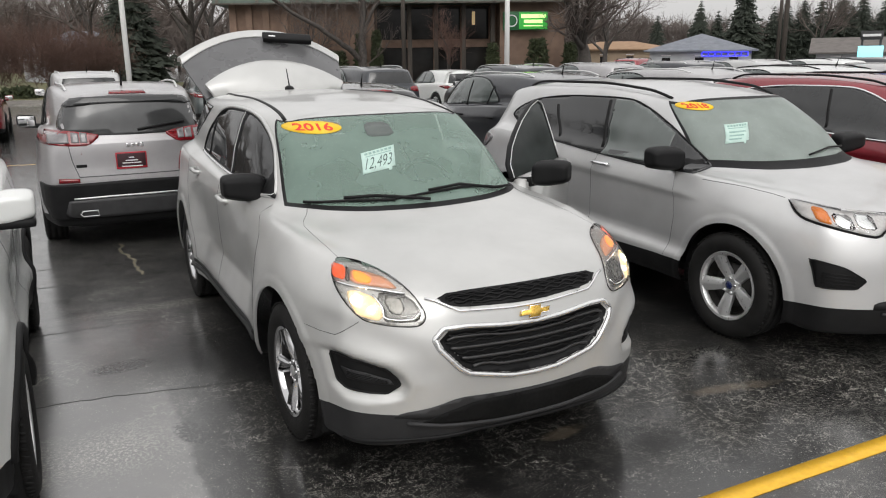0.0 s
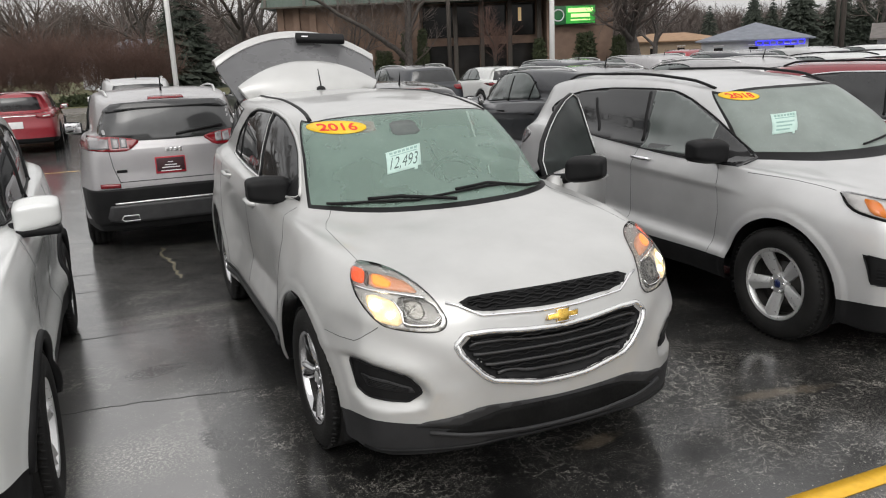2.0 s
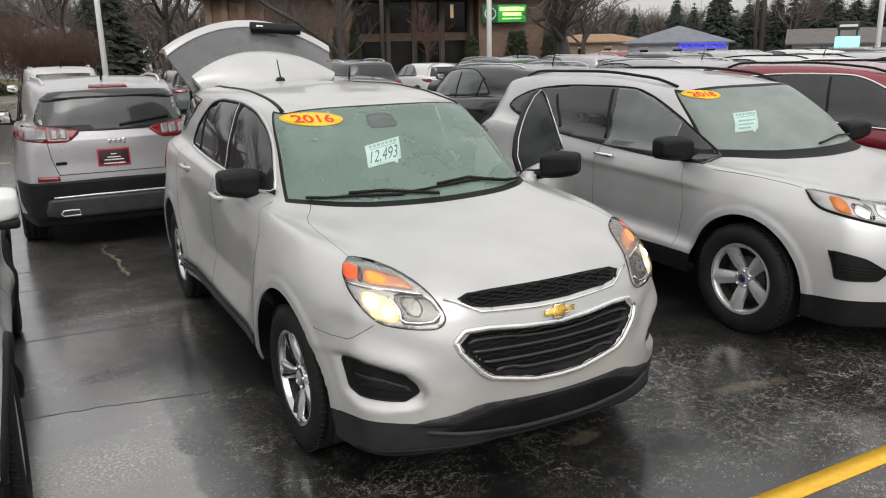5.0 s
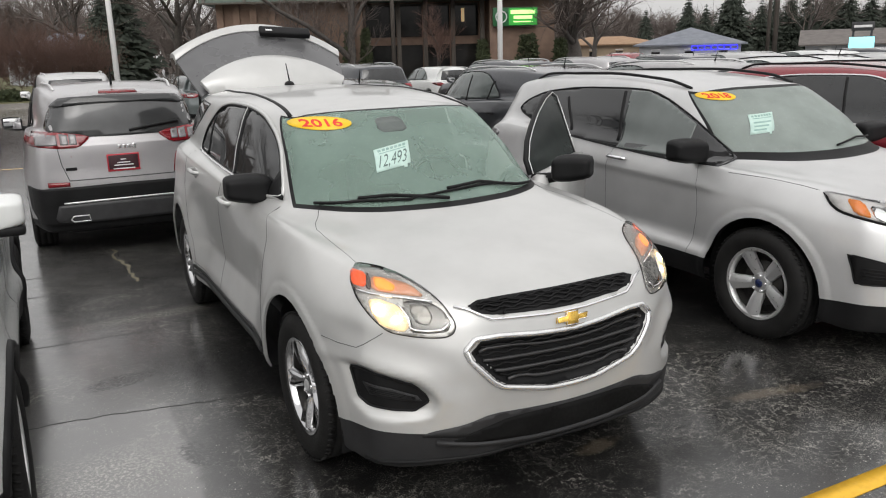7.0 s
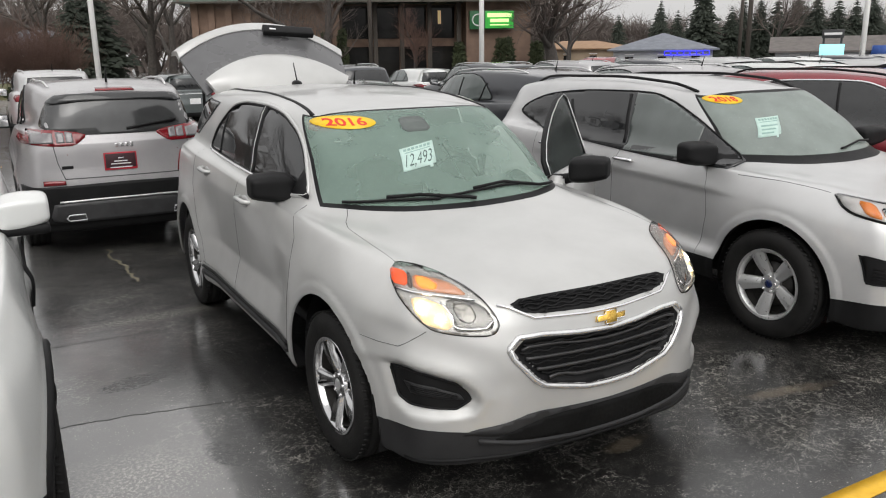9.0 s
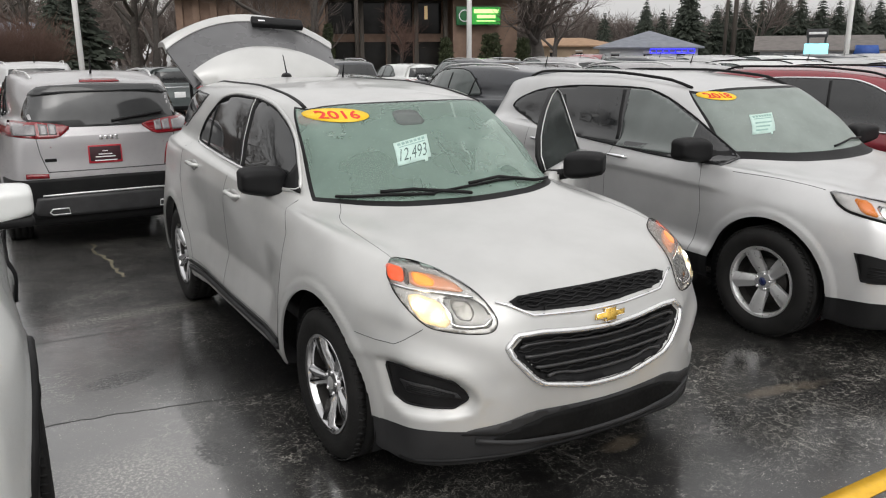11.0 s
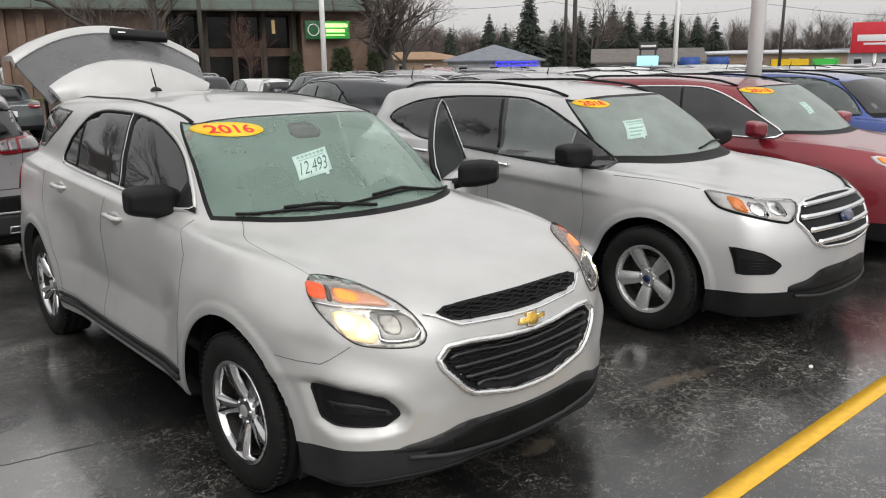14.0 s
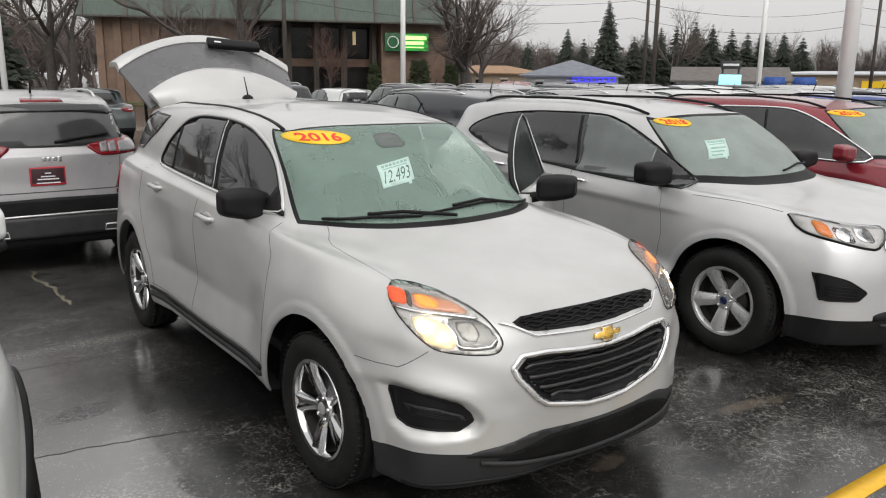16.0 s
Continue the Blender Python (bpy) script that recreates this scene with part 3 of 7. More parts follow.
    for i in range(12):
        a, b = r7[i], r9[i]
        h = 0.5
        r8.append((a[0] + (b[0] - a[0]) * h + bulge[i], a[1] + (b[1] - a[1]) * h - (0.03 if i < 4 else 0) + (0.05 if i > 9 else 0), a[2] + (b[2] - a[2]) * h + (0.012 if i < 4 else 0)))
    ym = 2.1

    def crown(v):
        return float(np.interp(v, (0.85, 1.2, 2.0, 2.7, 3.5), (1.615, 1.655, 1.69, 1.69, 1.635)))
    r10 = [(q[0] * 0.62, ym + (q[1] - ym) * 0.93, q[2] + (crown(q[1]) - q[2]) * 0.72) for q in r9]
    r11 = [(0.0, ym + (q[1] - ym) * 0.86, crown(ym + (q[1] - ym) * 0.86)) for q in r9]
    return [[c.p(q) for q in r] for r in (r0, r1, r2, r3, r4, r5, r6, r7, r8, r9, r10, r11)]


def pchip(t, P, q):
    """Smooth, overshoot-free interpolation of the points P at knots t."""
    h = np.diff(t)
    d = np.diff(P, axis=0) / h[:, None]
    m = np.zeros_like(P)
    m[0], m[-1] = d[0], d[-1]
    w1 = (2 * h[1:] + h[:-1])[:, None]
    w2 = (h[1:] + 2 * h[:-1])[:, None]
    ok = d[:-1] * d[1:] > 0
    with np.errstate(divide="ignore", invalid="ignore"):
        hm = (w1 + w2) / (w1 / d[:-1] + w2 / d[1:])
    m[1:-1] = np.where(ok, hm, 0)
    i = np.clip(np.searchsorted(t, q, side="right") - 1, 0, len(t) - 2)
    hh = h[i][:, None]
    u = ((q - t[i]) / h[i])[:, None]
    return (P[i] * (2 * u**3 - 3 * u**2 + 1) + hh * m[i] * (u**3 - 2 * u**2 + u) + P[i + 1] * (3 * u**2 - 2 * u**3) + hh * m[i + 1] * (u**3 - u**2))


class Shell:
    """The dense skin of a car: grid points with their ring (k) and length (s) coordinates, for cutting into panels and laying trim on."""

    def __init__(self, c, ns=9, nk=5, fast=False, fine=0.026):
        self.c = c
        R = np.array([[list(p) for p in r] for r in rings_of(c)])
        K, S = R.shape[:2]
        if fast:
            ns, nk = 5, 3
        mirror = np.array([-1, 1, 1])
        gap = np.linalg.norm(np.diff(R[3], axis=0), axis=1)
        fine = 0.075 if fast else fine
        sq = np.concatenate([np.linspace(i, i + 1, max(3, int(gap[i] / fine)), endpoint=False) for i in range(S - 1)] + [[S - 1]])
        kq = np.concatenate([np.linspace(i, i + 1, nk, endpoint=False) for i in range(K - 1)] + [[K - 1]])
        rows = []
        for k in range(K):
            P = np.vstack([R[k, 2] * mirror, R[k, 1] * mirror, R[k], R[k, -2] * mirror, R[k, -3] * mirror])
            step = np.maximum(np.linalg.norm(np.diff(P, axis=0), axis=1), 1e-4)
            t = np.concatenate([[0], np.cumsum(step)])
            q = np.interp(sq, np.arange(-2, S + 2), t)
            rows.append(pchip(t, P, q))
        rows = np.array(rows)
        grid = []
        for j in range(len(sq)):
            P = np.vstack([rows[:, j], rows[-2, j] * mirror])
            step = np.maximum(np.linalg.norm(np.diff(P, axis=0), axis=1), 1e-4)
            t = np.concatenate([[0], np.cumsum(step)])
            q = np.interp(kq, np.arange(0, K + 1), t)
            grid.append(pchip(t, P, q))
        G = np.array(grid)                       # s, k, xyz (x >= 0)
        G[0, :, 0] = 0
        G[-1, :, 0] = 0
        G[:, -1, 0] = 0
        ds = np.gradient(G, axis=0)
        dk = np.gradient(G, axis=1)
        N = np.cross(ds, dk)
        ln = np.linalg.norm(N, axis=2, keepdims=True)
        N = np.where(ln > 1e-9, N / np.maximum(ln, 1e-9), np.array([0, 0, 1.0]))
        mid = np.array([0, 1.5, 0.7])
        if ((G - mid) * N).sum(axis=2).mean() < 0:
            N = -N
        N[:, -1] = [0, 0, 1]
        N[0, :, 0] = 0
        N[-1, :, 0] = 0
        self.G, self.N, self.sq, self.kq = G, N, sq, kq
        a, b = G.shape[:2]
        self.verts = np.vstack([G.reshape(-1, 3), (G * mirror).reshape(-1, 3)])
        self.norms = np.vstack([N.reshape(-1, 3), (N * mirror).reshape(-1, 3)])
        f, tag = [], []
        o = a * b
        for i in range(a - 1):
            for j in range(b - 1):
                q = (i * b + j, (i + 1) * b + j, (i + 1) * b + j + 1, i * b + j + 1)
                s, k = 0.5 * (sq[i] + sq[i + 1]), 0.5 * (kq[j] + kq[j + 1])
                f.append(q)
                tag.append((s, k, 1))
                f.append(tuple(v + o for v in q[::-1]))
                tag.append((s, k, -1))
        self.faces = f
        v = self.verts
        q0 = f[(a // 2) * (b - 1) * 2]
        nn = np.cross(v[q0[1]] - v[q0[0]], v[q0[2]] - v[q0[0]])
        if np.dot(nn, self.norms[q0[0]]) < 0:
            self.faces = [q[::-1] for q in f]
        self.tag = tag
        self.cut = np.zeros(len(f), dtype=bool)
        self.mid = v[np.array(self.faces)].mean(axis=1)
        self.bvh = BVHTree.FromPolygons([Vector(p) for p in v], self.faces)

    def arch(self, y0, z0, r, wide=0.5):
        """Cut a wheel arch: its faces are left out of all panels, and the points along the cut are drawn onto the circle."""
        v, f = self.verts, np.array(self.faces)
        inner = (abs(self.mid[:, 0]) > wide) & (np.hypot(self.mid[:, 1] - y0, self.mid[:, 2] - z0) < r)
        edge = np.intersect1d(f[inner], f[~inner])
        edge = edge[(abs(v[edge, 0]) > wide) & (abs(np.hypot(v[edge, 1] - y0, v[edge, 2] - z0) - r) < 0.05)]
        k = r / np.hypot(v[edge, 1] - y0, v[edge, 2] - z0)
        v[edge, 1] = y0 + (v[edge, 1] - y0) * k
        v[edge, 2] = z0 + (v[edge, 2] - z0) * k
        self.cut |= inner

    def press(self, move):
        """Push points along the skin's normal by move(x, y, z) metres, worked out for all points at once."""
        v = self.verts
        v += self.norms * move(abs(v[:, 0]), v[:, 1], v[:, 2])[:, None]
        self.renew()

    def flank(self, wheels, z0, r, flange, swell, doors, profile, tilt=0.0):
        """Shape the sides: a flat flange and a broad swell round each wheel arch, and the doors' pressed profile between them."""
        v = self.verts
        x, y, z = abs(v[:, 0]), v[:, 1], v[:, 2]
        d = np.zeros(len(v))
        for yw in wheels:
            q = np.hypot(y - yw, z - z0)
            d += flange * (1 - step(r + 0.040, r + 0.058, q)) * (1 - step(0.95, 1.05, z))
            d += swell * (1 - step(r + 0.03, r + 0.34, q)) * (1 - step(0.84, 1.10, z)) * step(-0.62, -0.25, y)
        w = step(doors[0], doors[0] + 0.42, y) * (1 - step(doors[1] - 0.42, doors[1], y))
        d += w * np.interp(z - tilt * (y - 1.5), [p[0] for p in profile], [p[1] for p in profile])
        v[:, 0] += np.sign(v[:, 0]) * d * step(0.52, 0.74, x)
        self.renew()

    def renew(self):
        v = self.verts
        f = np.array(self.faces)
        n = np.cross(v[f[:, 2]] - v[f[:, 0]], v[f[:, 3]] - v[f[:, 1]])
        acc = np.zeros_like(v)
        for i in range(4):
            np.add.at(acc, f[:, i], n)
        half = len(v) // 2
        seam = abs(v[:half, 0]) < 1e-6
        both = acc[:half] + acc[half:] * 1
        acc[:half][seam] = both[seam]
        acc[half:][seam] = both[seam]
        ln = np.linalg.norm(acc, axis=1, keepdims=True)
        self.norms = np.where(ln > 1e-12, acc / np.maximum(ln, 1e-12), self.norms)
        self.mid = v[f].mean(axis=1)
        self.bvh = BVHTree.FromPolygons([Vector(p) for p in v], self.faces)

    def panel(self, name, mat, keep, parent, label=""):
        """The faces whose (s, k, side, centre) pass the test, as one sheet with a turned-in edge."""
        idx = [i for i, t in enumerate(self.tag) if not self.cut[i] and keep(t[0], t[1], t[2], self.mid[i])]
        if not idx:
            return None
        used = sorted({v for i in idx for v in self.faces[i]})
        num = {v: n for n, v in enumerate(used)}
        vs = [tuple(self.verts[v]) for v in used]
        ns = [tuple(self.norms[v]) for v in used]
        fs = [tuple(num[v] for v in self.faces[i]) for i in idx]
        count = {}
        for q in fs:
            for a, b in zip(q, q[1:] + q[:1]):
                count[(a, b)] = 1
        rim = [(a, b) for a, b in count if (b, a) not in count]
        inner = {}
        for a, b in rim:
            for v in (a, b):
                if v not in inner:
                    inner[v] = len(vs)
                    vs.append(tuple(np.array(vs[v]) - 0.012 * np.array(ns[v])))
                    ns.append(ns[v])
        fs += [(b, a, inner[a], inner[b]) for a, b in rim]
        return raw(name, vs, fs, mat, parent, label, normals=ns)

    # -- trim laid on the skin --
    def cast(self, a, b, view):
        """Point (a, b) of a view carried onto the skin: side views give (y, z), front and rear (x, z), top (x, y)."""
        c = self.c
        if view == "right":
            o, d = Vector((-3, a, b)), Vector((1, 0, 0))
        elif view == "left":
            o, d = Vector((3, a, b)), Vector((-1, 0, 0))
        elif view == "front":
            o, d = Vector((a, -6, b)), Vector((0, 1, 0))
        elif view == "rear":
            o, d = Vector((a, 9, b)), Vector((0, -1, 0))
        elif view == "glass":
            o, d = Vector((a, -6, b)), Vector((0, 1, 0))
        else:
            o, d = Vector((a, b, 4)), Vector((0, 0, -1))
        hit, n, _, _ = self.bvh.ray_cast(o, d)
        if hit is None:
            hit, n, _, _ = self.bvh.find_nearest(o + d * 2.1)
        if n.dot(d) > 0:
            n = -n
        return hit, n

    def patch(self, outline, view, off=0.004, thick=0.02, res=0.03, smooth_outline=2):
        """A plate of the given outline that follows the skin, standing off by off, with an edge going thick deep."""
        pts = [Vector((p[0], p[1])) for p in outline]
        for _ in range(smooth_outline):
            nx = []
            for i, p in enumerate(pts):
                q = pts[(i + 1) % len(pts)]
                nx += [p * 0.82 + q * 0.18, p * 0.18 + q * 0.82]
            pts = nx
        dense = []
        for i, p in enumerate(pts):
            q = pts[(i + 1) % len(pts)]
            n = max(1, int((q - p).length / res))
            dense += [p.lerp(q, j / n) for j in range(n)]
        nb = len(dense)
        xs = [p.x for p in dense]
        zs = [p.y for p in dense]

        def inside(px, pz):
            r = False
            for i in range(nb):
                a, b = dense[i], dense[i - 1]
                if (a.y > pz) != (b.y > pz) and px < (b.x - a.x) * (pz - a.y) / (b.y - a.y) + a.x:
                    r = not r
            return r
        extra = []
        px = min(xs) + res * 0.5
        while px < max(xs):
            pz = min(zs) + res * 0.5
            while pz < max(zs):
                if inside(px, pz) and min((Vector((px, pz)) - q).length for q in dense) > res * 0.45:
                    extra.append(Vector((px, pz)))
                pz += res
            px += res
        vs, es, fs, _, _, _ = delaunay_2d_cdt(dense + extra, [], [list(range(nb))], 1, 1e-6)
        bm = bmesh.new()
        top, nor = [], []
        for v in vs:
            h, n = self.cast(v.x, v.y, view)
            top.append(bm.verts.new(h + n * off))
            nor.append(n)
        for f in fs:
            try:
                bm.faces.new([top[i] for i in f])
            except ValueError:
                pass
        bm.normal_update()
        bmesh.ops.recalc_face_normals(bm, faces=bm.faces)
        k = sum(v.normal.dot(nor[i]) for i, v in enumerate(top))
        if k < 0:
            bmesh.ops.reverse_faces(bm, faces=bm.faces)
        rim = [e for e in bm.edges if len(e.link_faces) == 1]
        low = {}
        for e in rim:
            for v in e.verts:
                if v not in low:
                    low[v] = bm.verts.new(v.co - nor[top.index(v)] * thick)
        for e in rim:
            f = e.link_faces[0]
            a, b = e.verts
            for l in f.loops:
                if l.edge == e:
                    a, b = l.vert, l.link_loop_next.vert
            bm.faces.new((b, a, low[a], low[b]))
        return bm

    def line(self, path, view, r=0.004, off=0.0, closed=False, res=0.04, sides=6, bm=None):
        """A bar that follows the skin along a path."""
        pts = [Vector((p[0], p[1])) for p in path]
        out = []
        n = len(pts)
        for i in range(n if closed else n - 1):
            a, b = pts[i], pts[(i + 1) % n]
            m = max(1, int((b - a).length / res))
            out += [a.lerp(b, j / m) for j in range(m)]
        if not closed:
            out.append(pts[-1])
        P = []
        for v in out:
            h, nn = self.cast(v.x, v.y, view)
            P.append(h + nn * off)
        return add_tube(bm or bmesh.new(), P, r, sides, closed)


def step(lo, hi, v):
    """Smooth rise from 0 at lo to 1 at hi."""
    t = np.clip((v - lo) / (hi - lo), 0, 1)
    return t * t * (3 - 2 * t)


def along(poly, a, b):
    """For arrays of points (a, b): distance to a polyline, and height over its nearest point."""
    best = np.full(len(a), 9.0)
    side = np.zeros(len(a))
    for (x0, z0), (x1, z1) in zip(poly, poly[1:]):
        dx, dz = x1 - x0, z1 - z0
        u = np.clip(((a - x0) * dx + (b - z0) * dz) / (dx * dx + dz * dz), 0, 1)
        r = np.hypot(a - x0 - dx * u, b - z0 - dz * u)
        side = np.where(r < best, b - z0 - dz * u, side)
        best = np.minimum(best, r)
    return best, side


def depth_in(poly, a, b):
    """For arrays of points (a, b): how far they lie inside a closed outline, 0 outside it."""
    inside = np.zeros(len(a), dtype=bool)
    for (x0, z0), (x1, z1) in zip(poly, poly[1:] + poly[:1]):
        if z0 != z1:
            inside ^= ((z0 > b) != (z1 > b)) & (a < (x1 - x0) * (b - z0) / (z1 - z0) + x0)
    return np.where(inside, along(poly + poly[:1], a, b)[0], 0.0)


def flip(outline):
    return [(-a, b) for a, b in outline][::-1]


def rounded(outline, n=2, f=0.2):
    pts = [Vector((p[0], p[1])) for p in outline]
    for _ in range(n):
        nx = []
        for i, p in enumerate(pts):
            q = pts[(i + 1) % len(pts)]
            nx += [p * (1 - f) + q * f, p * f + q * (1 - f)]
        pts = nx
    return [(p.x, p.y) for p in pts]


# ---- wheels ----
SEAM = surface("shaded_gap", (0.05, 0.05, 0.05), (0.09, 0.09, 0.09), 10, (0.5, 0.7), spec=0.2)
DISC = surface("brake_disc_iron", (0.02, 0.019, 0.018), (0.04, 0.038, 0.036), 20, (0.4, 0.6), metal=0.4)


def wheel_kit(R=0.362, w=0.225, rim_r=0.225, spokes=5, style="split", metal=ALLOY, cap=PLASTIC):
    """One wheel at the origin with its outer face towards -x: tyre, rim, nuts."""
    w2 = w / 2
    wheel = new("wheel")
    bm = bmesh.new()
    prof = [(-w2 * 0.80, rim_r), (-w2 * 0.98, rim_r + 0.03), (-w2 * 1.04, rim_r + 0.07), (-w2 * 0.98, R - 0.035), (-w2 * 0.84, R - 0.010), (-w2 * 0.60, R), (-w2 * 0.56, R - 0.008), (-w2 * 0.50, R - 0.008), (-w2 * 0.46, R + 0.001), (-w2 * 0.08, R + 0.002), (-w2 * 0.04, R - 0.008), (w2 * 0.04, R - 0.008), (w2 * 0.08, R + 0.002), (w2 * 0.46, R + 0.001), (w2 * 0.50, R - 0.008), (w2 * 0.56, R - 0.008), (w2 * 0.6, R), (w2 * 0.84, R - 0.012), (w2, R - 0.05), (w2, rim_r + 0.05), (w2 * 0.8, rim_r)]
    add_lathe(bm, prof, 64)
    for k in range(64):
        a = k * math.tau / 64
        for sgn in (-1, 1):
            add_box(bm, (0, 0, 0), (w2 * 0.3, 0.012, 0.006), Matrix.Rotation(a, 4, "X") @ Matrix.Translation((sgn * w2 * 0.74, 0, R - 0.001)) @ Matrix.Rotation(sgn * 0.35, 4, "Z"))
    part("tyre", bm, RUBBER, wheel)
    bm = bmesh.new()
    ro = rim_r + 0.004
    add_lathe(bm, [(-w2 * 0.84, ro + 0.004), (-w2 * 0.90, ro), (-w2 * 0.86, ro - 0.016), (-w2 * 0.70, ro - 0.026), (w2 * 0.7, ro - 0.03), (w2 * 0.78, ro), (w2 * 0.72, ro + 0.004)], 64)
    for k in range(spokes):
        a = k * math.tau / spokes
        rot = Matrix.Rotation(a, 4, "X")
        # cross-section of a spoke from side to side: (share of its half width, set back)
        cut = [(-1, 0.016), (-0.62, 0.0), (-0.12, 0.012), (0.12, 0.012), (0.62, 0.0), (1, 0.016)] if style == "split" else [(-1, 0.017), (-0.12, 0.0), (0.12, 0.0), (1, 0.017)]
        rise = ((0.045, 0.026, 0.50, 0.05), (0.09, 0.033, 0.66, 0.045), (0.15, 0.042, 0.78, 0.036), (ro - 0.03, 0.050, 0.84, 0.03), (ro - 0.006, 0.058, 0.86, 0.02)) if style == "split" else ((0.045, 0.030, 0.52, 0.05), (0.085, 0.038, 0.64, 0.045), (0.14, 0.045, 0.76, 0.036), (ro - 0.035, 0.052, 0.84, 0.03), (ro - 0.008, 0.074, 0.86, 0.02))
        b2 = bmesh.new()
        lo, hi = [], []
        for r, hw, xf, th in rise:
            xx = -w2 * xf
            lo.append([b2.verts.new((xx + th, -hw * 1.04, r)), b2.verts.new((xx + th, hw * 1.04, r))])
            hi.append([b2.verts.new((xx + back, u * hw, r)) for u, back in cut])
        for A, B, C, D in zip(hi, hi[1:], lo, lo[1:]):
            for j in range(len(cut) - 1):
                b2.faces.new((A[j], A[j + 1], B[j + 1], B[j]))
            b2.faces.new((C[0], A[0], B[0], D[0]))
            b2.faces.new((A[-1], C[1], D[1], B[-1]))
        bmesh.ops.recalc_face_normals(b2, faces=b2.faces)
        bmesh.ops.transform(b2, matrix=rot, verts=b2.verts)
        tmp = bpy.data.meshes.new("tmp")
        b2.to_mesh(tmp)
        b2.free()
        bm.from_mesh(tmp)
        bpy.data.meshes.remove(tmp)
    add_lathe(bm, [(-w2 * 0.62, 0.0), (-w2 * 0.64, 0.03), (-w2 * 0.60, 0.062), (-w2 * 0.40, 0.075), (0.0, 0.075)], 32)
    rim = part("rim", bm, metal, wheel)
    md = rim.modifiers.new("edge", "EDGE_SPLIT")
    md.split_angle = radians(42)
    # disc, plus a dark plate and barrel lining added as shade behind the spokes
    bm = bmesh.new()
    add_lathe(bm, [(-w2 * 0.30, 0.0), (-w2 * 0.30, 0.15), (-w2 * 0.2, 0.155), (w2 * 0.5, 0.155)], 40)
    add_lathe(bm, [(-w2 * 0.1, 0.15), (-w2 * 0.1, rim_r - 0.03)], 40)
    add_lathe(bm, [(-w2 * 0.62, ro - 0.034), (w2 * 0.6, ro - 0.040)], 48)
    part("brake_disc", bm, DISC, wheel)
    for k in range(5):
        a = (k + 0.5) * math.tau / 5
        part("wheel_nut", tube([(-w2 * 0.45, 0.052 * math.sin(a), 0.052 * math.cos(a)), (-w2 * 0.66, 0.052 * math.sin(a), 0.052 * math.cos(a))], 0.009, 6), CHROME, wheel)
    bm = bmesh.new()
    add_lathe(bm, [(-w2 * 0.70, 0.0), (-w2 * 0.70, 0.022), (-w2 * 0.64, 0.03)], 24)
    part("centre_cap", bm, cap, wheel)
    return wheel


def put_wheels(car, kit, shape, track, front_y, rear_y, R, turn=0.0):
    for y in (front_y, rear_y):
        for sg in (-1, 1):
            m = Matrix.Translation((sg * track, y, R)) @ Matrix.Rotation(turn if y == front_y else 0, 4, "Z") @ (Matrix.Rotation(math.pi, 4, "Z") if sg > 0 else Matrix.Identity(4)) @ Matrix.Rotation(0.31 * (y + 1.7) + sg, 4, "X")
            w = kit.copy()
            scene.collection.objects.link(w)
            w.parent = car
            w.matrix_basis = m
            for ch in kit.children:
                share(ch, w)


def liners(car, shell, R, front_y, rear_y, z0):
    """Dark inner arches and floor pan."""
    for y in (front_y, rear_y):
        for sg in (-1, 1):
            bm = bmesh.new()
            n = 20
            rows = []
            for x in (0.40, 0.80 * shell.c.half / 0.92 + 0.06):
                rows.append([bm.verts.new((sg * x, y + R * math.cos(a), z0 + R * math.sin(a))) for a in np.linspace(-0.35, math.pi + 0.35, n)])
            for i in range(n - 1):
                bm.faces.new((rows[0][i], rows[0][i + 1], rows[1][i + 1], rows[1][i]))
            bm.faces.new(rows[0])
            part("arch_liner", bm, PLASTIC, car)
    c = shell.c
    bm = box((0, (c.y(-0.7) + c.y(3.6)) / 2, 0.30), (1.2, c.y(3.6) - c.y(-0.7), 0.10), 0.03)
    part("underbody", bm, PLASTIC, car)


def arch_lip(shell, y0, z0, r, sg, mat, car, rad=0.004, span=(0.02, math.pi - 0.02)):
    P = []
    for a in np.linspace(span[0], span[1], 30):
        h, n = shell.cast(y0 + (r + 0.006) * math.cos(a), z0 + (r + 0.006) * math.sin(a), "left" if sg > 0 else "right")
        P.append(h - n * 0.003)
    part("arch_lip", tube(P, rad, 8), mat, car)


def mirror(car, sg, base, size=(0.26, 0.13, 0.17), cap=PLASTIC, stem=PLASTIC):
    """A door mirror: rounded housing, stalk and glass."""
    bx, by, bz = base
    w, d, h = size
    bm = bmesh.new()
    r = bmesh.ops.create_icosphere(bm, subdivisions=4, radius=1.0)
    for v in bm.verts:
        x, y, z = v.co
        f = 1 / max((abs(x)**6 + abs(y)**6 + abs(z)**6) ** (1 / 6), 1e-6)
        x, y, z = x * f, y * f, z * f
        if y > 0.55:
            y = 0.55
        k = 1 - 0.18 * max(0, x * sg) - 0.25 * max(0, -y)
        v.co = (bx + sg * (0.10 + w / 2) + x * w / 2, by + y * d / 2, bz + 0.05 + z * h / 2 * k + 0.012 * x * sg)
    housing = part("mirror_housing", bm, cap, car)
    part("mirror_stalk", tube([(bx - sg * 0.04, by + 0.03, bz - 0.04), (bx + sg * 0.05, by + 0.02, bz - 0.025), (bx + sg * 0.16, by, bz + 0.0)], [0.045, 0.035, 0.03], 10), stem, housing)
    part("mirror_glass", box((bx + sg * (0.10 + w / 2), by + d * 0.285, bz + 0.05), (w * 0.84, 0.006, h * 0.78), 0.002), CHROME, housing)
    return housing


